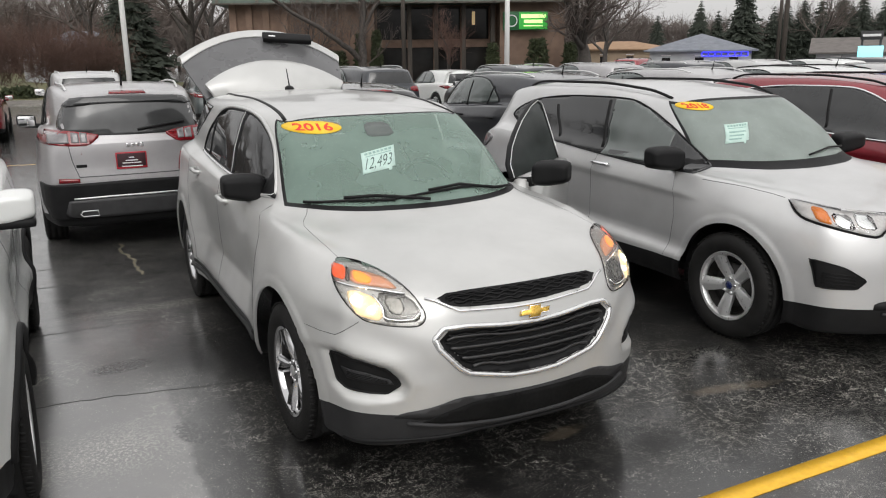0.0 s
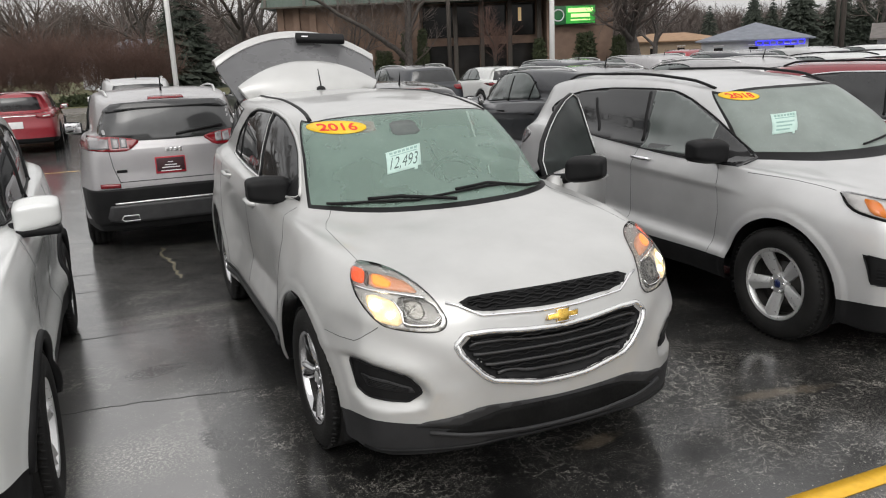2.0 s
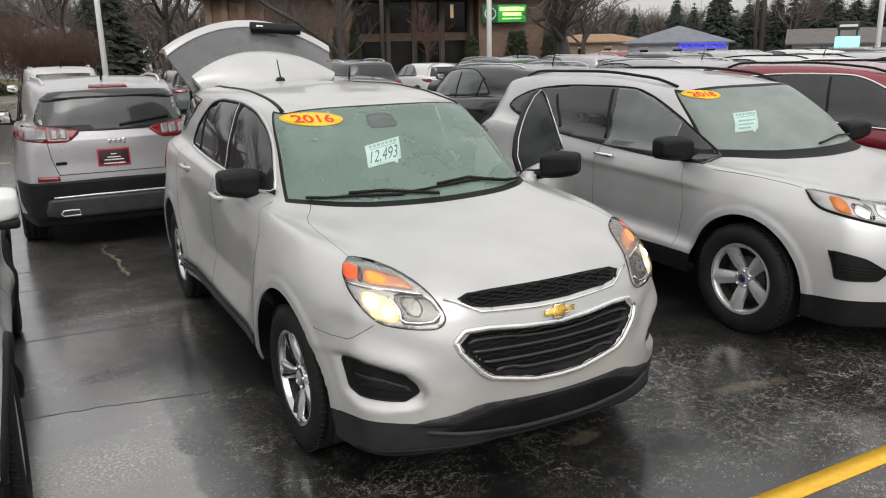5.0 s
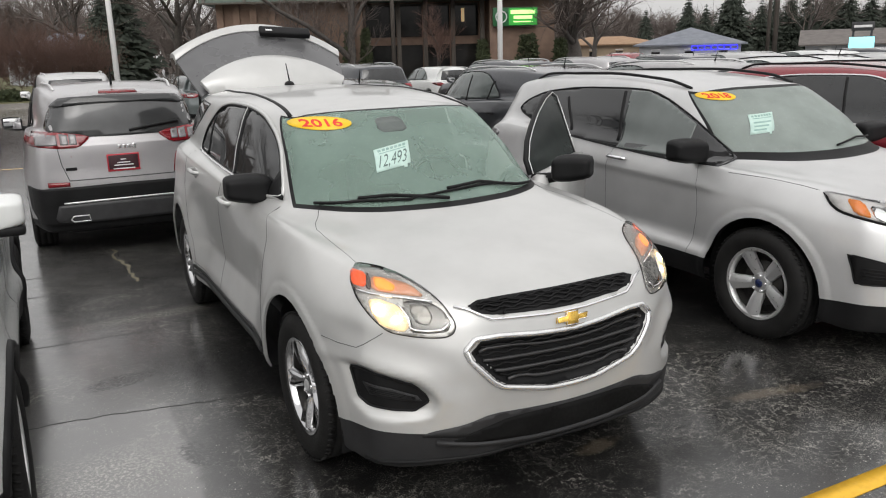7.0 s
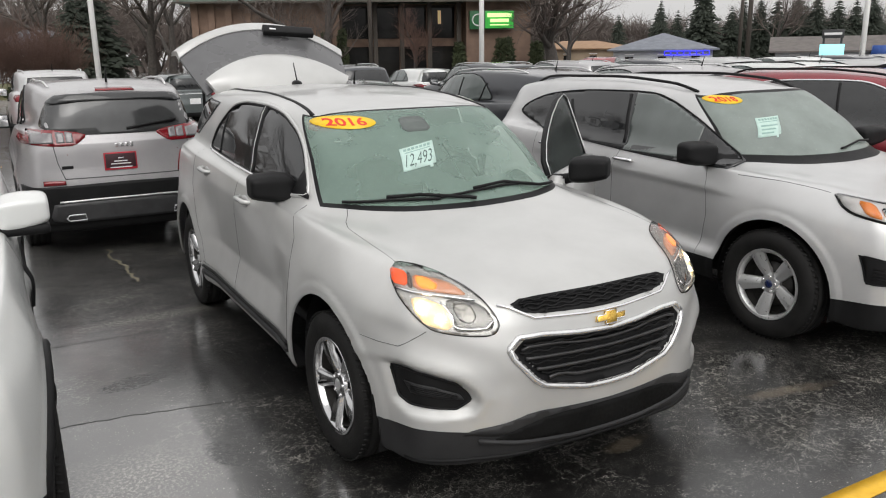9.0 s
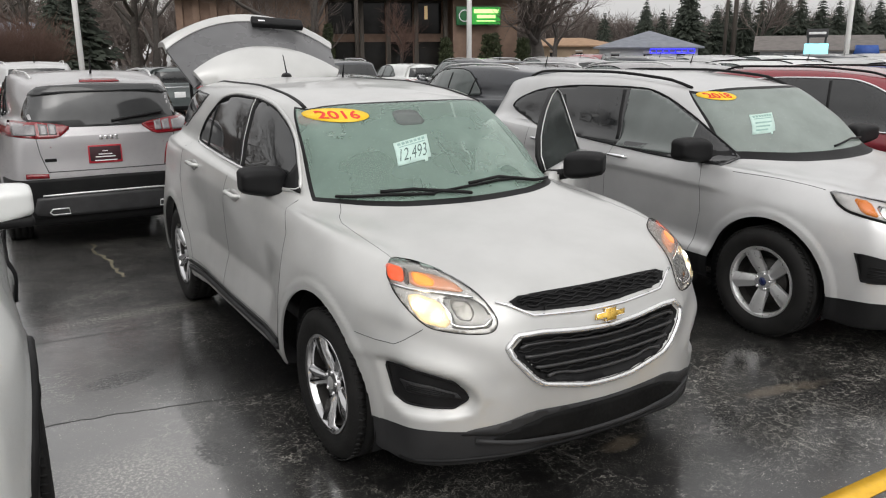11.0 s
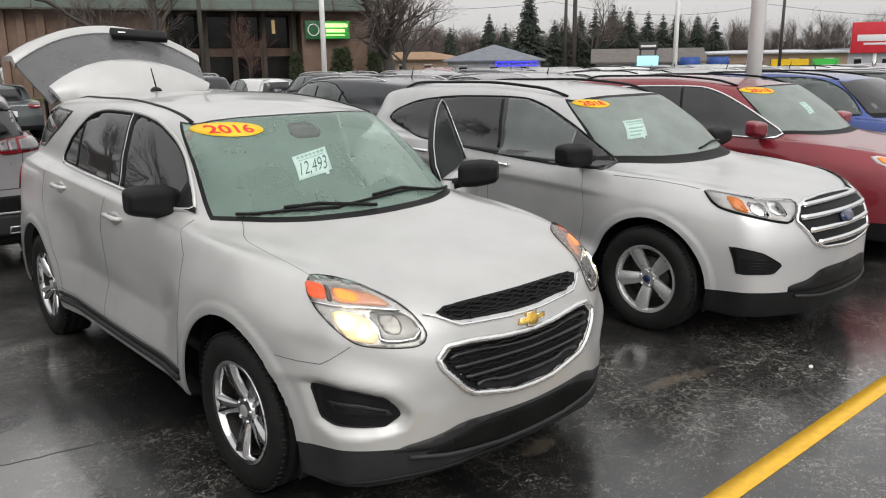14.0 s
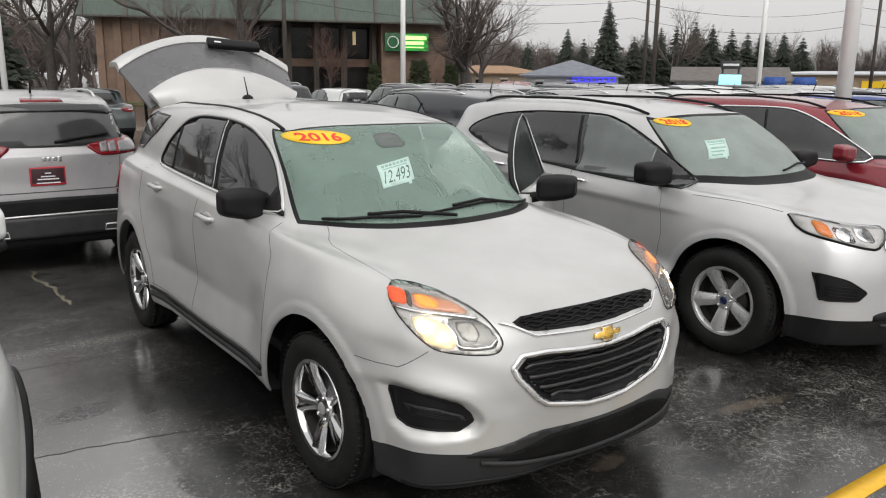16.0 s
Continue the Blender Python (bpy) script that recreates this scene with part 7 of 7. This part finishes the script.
def shrub(name, seed, x, y, h, w, mat, label, cone=0.0, n=1500, leaf=0.09):
    """A dense shrub of small leaf clumps with an uneven outline; cone > 0 tapers it upward."""
    rng = random.Random(seed)
    t = thing(name, pose(x, y, 0), label, "shrub", "shrubs")
    bm = bmesh.new()
    for k in range(9):
        a = rng.uniform(0, math.tau)
        add_tube(bm, [(0, 0, -0.05), (w * 0.25 * math.cos(a), w * 0.25 * math.sin(a), h * 0.4), (w * 0.4 * math.cos(a), w * 0.4 * math.sin(a), h * 0.8 * (1 - cone * 0.4))], [0.05, 0.03, 0.01], 5)
    part("stems", bm, BARK, t)
    V, F = [], []
    for i in range(n):
        f = rng.random() ** 0.8
        z = h * f
        R = w * (1 - cone * f) * math.sqrt(max(0.05, 1 - (abs(f - 0.4) / 0.62) ** 2.6)) if cone == 0 else w * (1.02 - cone * f)
        a = rng.uniform(0, math.tau)
        R *= 0.86 + 0.16 * math.sin(3 * a + seed) + 0.1 * math.sin(7 * a + 9 * f)
        r = R * math.sqrt(rng.uniform(0.35, 1.0))
        c = Vector((r * math.cos(a), r * math.sin(a), z))
        d = Vector((rng.gauss(0, 1), rng.gauss(0, 1), rng.gauss(0.6, 0.8))).normalized()
        e = d.orthogonal().normalized()
        g = d.cross(e)
        s = leaf * rng.uniform(0.6, 1.5)
        o = len(V)
        V += [c - e * s, c + e * s, c + d * s * 2.2, c + g * s * 0.7 + d * s]
        F += [(o, o + 1, o + 2), (o, o + 3, o + 2), (o + 3, o + 1, o + 2)]
    raw("foliage", V, F, mat, t, smooth=False)
    return t


def twig_bush(seed, x, y, h, w, label):
    rng = random.Random(seed)
    t = thing("twiggy_shrub", pose(x, y, 0), label, "shrub", "red-brown shrubs")
    bmt, bmc = bmesh.new(), bmesh.new()
    for k in range(56):
        a = rng.uniform(0, math.tau)
        d = Vector((math.cos(a) * rng.uniform(0.2, 1.0) * w / h, math.sin(a) * rng.uniform(0.2, 1.0) * w / h, 1)).normalized()
        o = Vector((rng.uniform(-0.4, 0.4) * w, rng.uniform(-0.4, 0.4) * w, 0))
        grow(rng, bmt, bmc, o, d, h * rng.uniform(0.45, 0.62), 0.03, 2, 3)
    bmt.free()
    part("crown", bmc, RED_TWIG, t)
    return t


for i, (x, y, h, w) in enumerate([(-7.5, 43, 3.4, 2.2), (-4.6, 44, 3.8, 2.4), (-2.0, 42.5, 3.7, 2.3), (0.2, 44, 3.3, 2.0), (-10.5, 44, 3.2, 2.2), (-13.5, 43, 3.4, 2.2), (-0.9, 46, 3.6, 1.8), (-5.9, 46, 4.0, 2.3)]):
    twig_bush(20 + i, x, y, h, w, "dense red-brown leafless shrub on the lawn")
for i, (x, y, h, w) in enumerate([(-6, 41, 0.7, 1.2), (-3.4, 40.6, 0.6, 1.1), (-1.2, 41, 0.6, 1.0), (0.8, 41.4, 0.6, 0.9), (-9, 41, 0.6, 1.2)]):
    shrub("low_shrub", 60 + i, x, y, h, w, YEW, "low olive-green ground shrub beside the kerb", n=500)

TREES = [(1, -6.0, 66, 15, 4), (2, 2.0, 70, 16, 4), (3, 7.4, 58, 17, 4), (4, 10.3, 66, 16, 4), (5, -12, 60, 14, 4), (6, 13.2, 47.3, 8, 4), (7, 28.6, 37.8, 12, 4), (8, 34, 46, 13, 4), (9, -1.5, 85, 17, 4), (10, 5.2, 80, 15, 4), (11, 47, 60, 13, 4), (12, 80, 62, 14, 4), (13, -18, 75, 16, 4), (14, 36.5, 56, 12, 4), (15, -15, 19, 14, 4), (16, -22, 27, 15, 4), (17, -13, 31, 13, 4), (18, -30, 16, 15, 4)]
for sd, x, y, h, lv in TREES:
    plant_tree(sd, x, y, h, lv, trunk=0.5 if sd == 7 else None)


def limbed_tree(x, y, limbs, label):
    """A bare tree with a few thick limbs laid out by hand, and twigs grown from their ends and sides."""
    rng = random.Random(77)
    t = thing("bare_tree", pose(x, y, 0), label, "tree", "bare trees")
    bmt, bmc = bmesh.new(), bmesh.new()
    for pts, r0, r1 in limbs:
        P = [Vector(p) for p in pts]
        Q = []
        for p, q in zip(P, P[1:]):
            Q += [p.lerp(q, k / 4) + Vector((rng.gauss(0, 0.04), rng.gauss(0, 0.04), rng.gauss(0, 0.05))) for k in range(4)]
        Q.append(P[-1])
        add_tube(bmt, Q, [r0 + (r1 - r0) * k / (len(Q) - 1) for k in range(len(Q))], 9, caps=False)
        for k in range(3, len(Q)):
            d = (Q[k] - Q[k - 1]).normalized()
            for _ in range(2):
                a = Vector((rng.gauss(0, 1), rng.gauss(0, 1), rng.uniform(0.2, 1.2))).normalized()
                grow(rng, bmt, bmc, Q[k], (d * 0.6 + a).normalized(), rng.uniform(1.0, 1.9), r1 * 0.5, 2, 4)
    part("trunk", bmt, BARK, t)
    part("crown", bmc, TWIG, t, "fine bare twigs")


limbed_tree(15.4, 43.3, [([(0, 0, -0.1), (0.05, 0, 1.6), (0.25, 0.1, 4.0), (0.2, 0, 6.5), (0.6, 0.2, 9.0)], 0.30, 0.10), ([(0.05, 0, 1.7), (-1.2, -0.3, 2.7), (-3.2, -0.4, 3.9), (-5.6, -0.6, 5.2), (-7.5, -0.6, 5.9)], 0.19, 0.05), ([(0.2, 0, 3.4), (1.2, -0.2, 5.2), (1.8, -0.3, 7.5)], 0.14, 0.05)], "bare tree with one long slanting limb before the office")
for i, (x, y, h, w) in enumerate([(78.1, 72.1, 11.6, 2.6), (70.0, 71.5, 7.4, 1.8), (72.5, 74, 8.0, 1.8), (84.5, 68.5, 8.4, 2.0), (88.5, 66.0, 9.2, 2.2), (91, 62, 8.2, 2.0), (95, 60, 8.5, 2.2), (81.5, 70.5, 7.2, 1.8), (66, 74.5, 6.2, 1.6), (4.1, 62, 8.5, 2.4), (2.6, 60, 6.5, 2.0), (98, 56, 7.2, 2.2), (93, 68, 7.6, 2.1), (86.5, 67.5, 8.6, 2.0), (89.8, 64.2, 8.8, 2.1), (83, 69.8, 8.0, 1.9), (74.5, 73, 6.8, 1.7), (93, 61, 7.8, 2.0), (80, 74, 8.5, 2.2), (100, 60, 8.0, 2.4)]):
    spruce(100 + i, x, y, h * 1.05, w * 1.4)
for i, (u, v, h, w, cn) in enumerate([(8.6, -1.4, 3.3, 0.55, 0.75), (9.7, -1.3, 3.5, 0.6, 0.75), (20.4, -1.4, 2.9, 1.1, 0.55), (22.6, -1.2, 2.6, 0.7, 0.6), (7.1, -1.4, 2.2, 0.9, 0.5), (5.0, -1.2, 1.6, 1.0, 0.3), (17.4, -0.6, 2.6, 0.6, 0.6)]):
    q = Matrix.Translation((9.0, 50.6, 0)) @ Matrix.Rotation(math.atan2(-8.8, 20.6), 4, "Z") @ Vector((u, v, 0))
    shrub("evergreen_shrub", 80 + i, q.x, q.y, h, w, YEW, "dark conical evergreen shrub against the brick wall", cn, 1400)
q = Matrix.Translation((9.0, 50.6, 0)) @ Matrix.Rotation(math.atan2(-8.8, 20.6), 4, "Z") @ Vector((14.4, -1.6, 0))
plant_tree(31, q.x, q.y, 6.2, 4, "small ornamental tree with dull red winter twigs", RED_TWIG)

# far woods: a belt of leafless crowns all along the horizon
rng = random.Random(5)
V, F = [], []
for i in range(1900):
    a = radians(rng.uniform(-40, 78) if i < 1200 else rng.uniform(78, 320))
    d = rng.uniform(125, 190)
    x, y = d * math.sin(a), d * math.cos(a)
    h = rng.uniform(7, 15) * (0.72 if a > radians(38) and i < 1200 else 1.0)
    for k in range(26):
        b = rng.uniform(0, math.tau)
        z0 = h * rng.uniform(0.22, 0.66)
        L = h * rng.uniform(0.16, 0.34)
        sp = rng.uniform(0.25, 1.3)
        p0 = Vector((x, y, z0 if k else 0))
        p1 = p0 + Vector((math.cos(b) * sp, math.sin(b) * sp, 1)).normalized() * (L if k else h * 0.7)
        wd = rng.uniform(0.05, 0.11) if k else 0.26
        o = len(V)
        V += [p0 + Vector((wd, 0, 0)), p0 - Vector((wd, 0, 0)), p1, p0 + Vector((0, wd, 0))]
        F += [(o, o + 1, o + 2), (o + 1, o + 3, o + 2), (o + 3, o, o + 2)]
        if k:
            for _ in range(13):
                q0 = p0.lerp(p1, rng.uniform(0.25, 1.0))
                q1 = q0 + Vector((rng.gauss(0, 1), rng.gauss(0, 1), rng.gauss(0.55, 0.7))) * L * 0.36
                o = len(V)
                w2 = rng.uniform(0.025, 0.06)
                V += [q0 + Vector((w2, 0, 0)), q0 - Vector((w2, 0, 0)), q1]
                F += [(o, o + 1, o + 2)]
tagged(raw("far_woods", V, F, TWIG, smooth=False), "grey-brown leafless woods on the horizon", "woods", kind="stuff")


# ---- houses and shops beyond the road ----
def hip_house(name, x, y, turn, w, d, wall, eave, ridge, wm, rm, label, gable=False, over=0.5):
    t = thing(name, pose(x, y, 0, 0, 0, turn), label, "building")
    part("wall", box((0, 0, wall / 2), (w, d, wall)), wm, t, "", False)
    bm = bmesh.new()
    W, D = w / 2 + over, d / 2 + over
    rl = max(0.0, W - D) if not gable else W
    vs = [bm.verts.new(p) for p in ((-W, -D, eave), (W, -D, eave), (W, D, eave), (-W, D, eave), (-rl - 0.01, 0, ridge), (rl + 0.01, 0, ridge), (-W, -D, eave - 0.12), (W, -D, eave - 0.12), (W, D, eave - 0.12), (-W, D, eave - 0.12))]
    for f in ((0, 1, 5, 4), (2, 3, 4, 5), (1, 2, 5), (3, 0, 4), (0, 6, 7, 1), (1, 7, 8, 2), (2, 8, 9, 3), (3, 9, 6, 0), (9, 8, 7, 6)):
        bm.faces.new([vs[i] for i in f])
    part("roof", bm, rm, t, "", False)
    n = max(2, int(w / 2.4))
    for i in range(n):
        u = -w / 2 + (i + 0.5) * w / n
        wd = part("window", box((u, -d / 2 - 0.02, wall * 0.58), (0.7, 0.06, 0.6)), WINDOW, t, "", False)
        part("window_frame", box((u, -d / 2 - 0.05, wall * 0.58 + 0.48), (0.8, 0.06, 0.08)), POLE_WHITE, wd, "", False)
    return t


pav = hip_house("corner_shop", 50.3, 50.5, -45, 8.2, 8.2, 2.1, 2.12, 3.55, SIDING_GREY, SHINGLE_GREY, "low shop with hipped blue-grey shingle roof and blue neon sign")
q = new("neon_sign")
q.parent = pav
for x0, x1, z in ((0.2, 3.8, 1.95), (0.2, 3.8, 1.62)):
    part("neon_tube", tube([(x0, -4.75, z), (x1, -4.75, z)], 0.035, 6), BLUE_LED, q)
for x in np.linspace(0.2, 3.8, 8):
    part("neon_tube", tube([(x, -4.75, 1.62), (x, -4.75, 1.95)], 0.035, 6), BLUE_LED, q)
hip_house("tan_house", 52.0, 64.5, -38, 10.5, 7, 2.3, 2.35, 3.15, STUCCO, SHINGLE_TAN, "single-storey tan house with low tan shingle roof")
shop = hip_house("gabled_shop", 56.5, 38.0, -52, 8.4, 7, 1.8, 1.82, 2.95, SIDING_GREY, surface("brown_shingle", (0.10, 0.09, 0.085), (0.15, 0.135, 0.125), 2, (0.8, 0.95)), "long grey-roofed shop with blue awnings", True)
for x in (3.2, 5.4):
    part("awning", prism([(-0.9, 0.0), (0.9, 0.0), (0.7, 0.9), (-0.7, 0.9)], 1.2), BLUE_AWNING, shop, "blue canvas awning").location = (x, -4.0, 1.25)
tb = hip_house("tan_store", 68.5, 34.0, -62, 14, 8, 2.5, 2.5, 2.75, STUCCO, SIDING_GREY, "flat-roofed tan roadside store")
part("yellow_banner", box((2.5, -4.2, 1.6), (3.0, 0.1, 0.6)), YELLOW, tb, "", False)
# this banner glows by itself: it shares the office sign's emissive green
part("green_banner", box((5.3, -4.2, 1.6), (2.0, 0.1, 0.6)), SIGN_GREEN, tb, "", False)
hip_house("far_house", 0.8, 74, 10, 9, 7, 2.5, 2.5, 4.4, SIDING_GREY, SHINGLE_GREY, "pale house behind the trees")
hip_house("far_store", 92, 33, -70, 16, 8, 2.6, 2.6, 3.0, SIDING_GREY, SHINGLE_GREY, "low pale roadside store")

# signs
ps = thing("pylon_sign", pose(34.68, 22.7, 0, 0, 0, -53), "black pylon sign over a lit message board", "sign")
part("sign_panel", box((0, 0, 2.66), (1.0, 0.25, 0.42), 0.02), SIGN_BLACK, ps)
part("text_bar", box((0, -0.135, 2.66), (0.8, 0.02, 0.12), 0.005), WHITE_INK, ps)
part("message_board", box((0, 0, 1.88), (1.12, 0.25, 0.54), 0.02), LED_CYAN, ps, "pale cyan lit message board")
for x in (-0.4, 0.4):
    part("post", box((x, 0.02, 1.25), (0.1, 0.1, 2.5)), SIGN_BLACK, ps, "", False)
part("base_panel", box((0, 0, 1.2), (1.1, 0.2, 0.6)), BLUE_AWNING, ps, "", False)
rs = thing("red_sign", pose(54.45, 18.55, 0, 0, 0, -66), "red dealership sign on a steel post", "sign")
part("sign_panel", box((0, 0, 3.22), (3.0, 0.3, 2.0), 0.03), SIGN_RED, rs)
for z, w, h in ((3.2, 2.3, 0.42), (2.82, 1.5, 0.14)):
    part("text_bar", box((0, -0.16, z), (w, 0.02, h), 0.01), WHITE_INK, rs)
part("post", tube([(0, 0.1, 0), (0, 0.1, 2.4)], 0.12, 10), POLE_WHITE, rs)


# ---- more poles, and wires ----
light_pole(11.07, 18.12, 8.0, 0.085, "white lot light pole on a concrete base")
light_pole(7.46, 2.16, 8.0, 0.10, "thick white lot light pole on a concrete base")
light_pole(31.3, 18.8, 9.0, 0.12, "white lot light pole on a concrete base")
for x, y, h in ((43.36, 35.98, 10), (32.27, 25.87, 9.5), (60.5, 28.05, 9.5), (16.5, 39.0, 10.5), (-8, 33, 10), (86, 14, 10)):
    light_pole(x, y, h, 0.13, "weathered wooden utility pole with a crossarm", WOOD_POLE, False, "utility_pole")
RUN = [(-60, 30), (-8, 33), (16.5, 39.0), (43.36, 35.98), (60.5, 28.05), (86, 14), (140, -10)]
for k, dz in enumerate((9.6, 9.0, 7.4, 6.2)):
    bm = bmesh.new()
    pts = []
    for (xa, ya), (xb, yb) in zip(RUN, RUN[1:]):
        for i in range(10):
            f = i / 10
            pts.append((xa + (xb - xa) * f, ya + (yb - ya) * f, dz - 0.9 * 4 * f * (1 - f)))
    add_tube(bm, pts, 0.018, 4)
    tagged(part("overhead_wire", bm, SIGN_BLACK), "black overhead utility wire between poles", "wire", "overhead wires")


# ---- joints, cracks and puddles of the lot ----
def ribbon(name, pts, w, mat, label, seed, z=0.003):
    rng = random.Random(seed)
    bm = bmesh.new()
    P = []
    for (xa, ya), (xb, yb) in zip(pts, pts[1:]):
        n = max(2, int(math.hypot(xb - xa, yb - ya) / 0.06))
        P += [(xa + (xb - xa) * i / n, ya + (yb - ya) * i / n) for i in range(n)]
    P.append(pts[-1])
    rows = []
    for i, (x, y) in enumerate(P):
        x2, y2 = P[min(i + 1, len(P) - 1)]
        x1, y1 = P[max(i - 1, 0)]
        d = Vector((x2 - x1, y2 - y1, 0)).normalized()
        s = Vector((-d.y, d.x, 0))
        j = rng.gauss(0, w * 0.35)
        hw = w * rng.uniform(0.3, 0.75)
        c = Vector((x, y, 0)) + s * j
        rows.append((bm.verts.new(c + s * hw + Vector((0, 0, -0.002))), bm.verts.new(c + Vector((0, 0, z))), bm.verts.new(c - s * hw + Vector((0, 0, -0.002)))))
    for a, b in zip(rows, rows[1:]):
        for i in range(2):
            bm.faces.new((a[i], a[i + 1], b[i + 1], b[i]))
    bmesh.ops.recalc_face_normals(bm, faces=bm.faces)
    tagged(part(name, bm, mat), label, "pavement joint", kind="structure")


TAR = surface("tar_joint", (0.004, 0.004, 0.004), (0.009, 0.009, 0.009), 9, (0.35, 0.55))
WEED = surface("weedy_crack", (0.10, 0.09, 0.06), (0.22, 0.195, 0.14), 12, (0.7, 0.9))
for i, pts in enumerate([[(-2.6, 3.72), (-0.4, 3.68), (1.6, 3.7)], [(-2.8, 2.38), (-0.9, 2.32)], [(-2.8, 1.06), (-1.8, 1.0), (-0.7, 0.78)], [(-2.7, 4.4), (-1.2, 4.35), (0.5, 4.42)]]):
    ribbon("tar_joint", pts, 0.013, TAR, "black tar joint across the wet asphalt", i)
ribbon("weedy_crack", [(-1.27, 5.2), (-1.30, 4.8), (-1.22, 4.45), (-1.24, 4.05), (-1.20, 3.75)], 0.045, WEED, "weedy crack in the asphalt", 9)
ribbon("lane_mark", [(-2.9, 13.2), (-2.1, 13.15)], 0.07, LINE_PAINT, "worn yellow stall mark on the asphalt", 11)

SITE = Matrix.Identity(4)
pb = thing("pebble", Matrix.Identity(4), "small pale pebble lying on the wet asphalt", "stone")
bm = bmesh.new()
bmesh.ops.create_icosphere(bm, subdivisions=2, radius=1, matrix=Matrix.Translation((2.37, -1.139, 0.009)) @ Matrix.Diagonal((0.016, 0.012, 0.010, 1)))
part("stone", bm, WHITE_INK, pb)
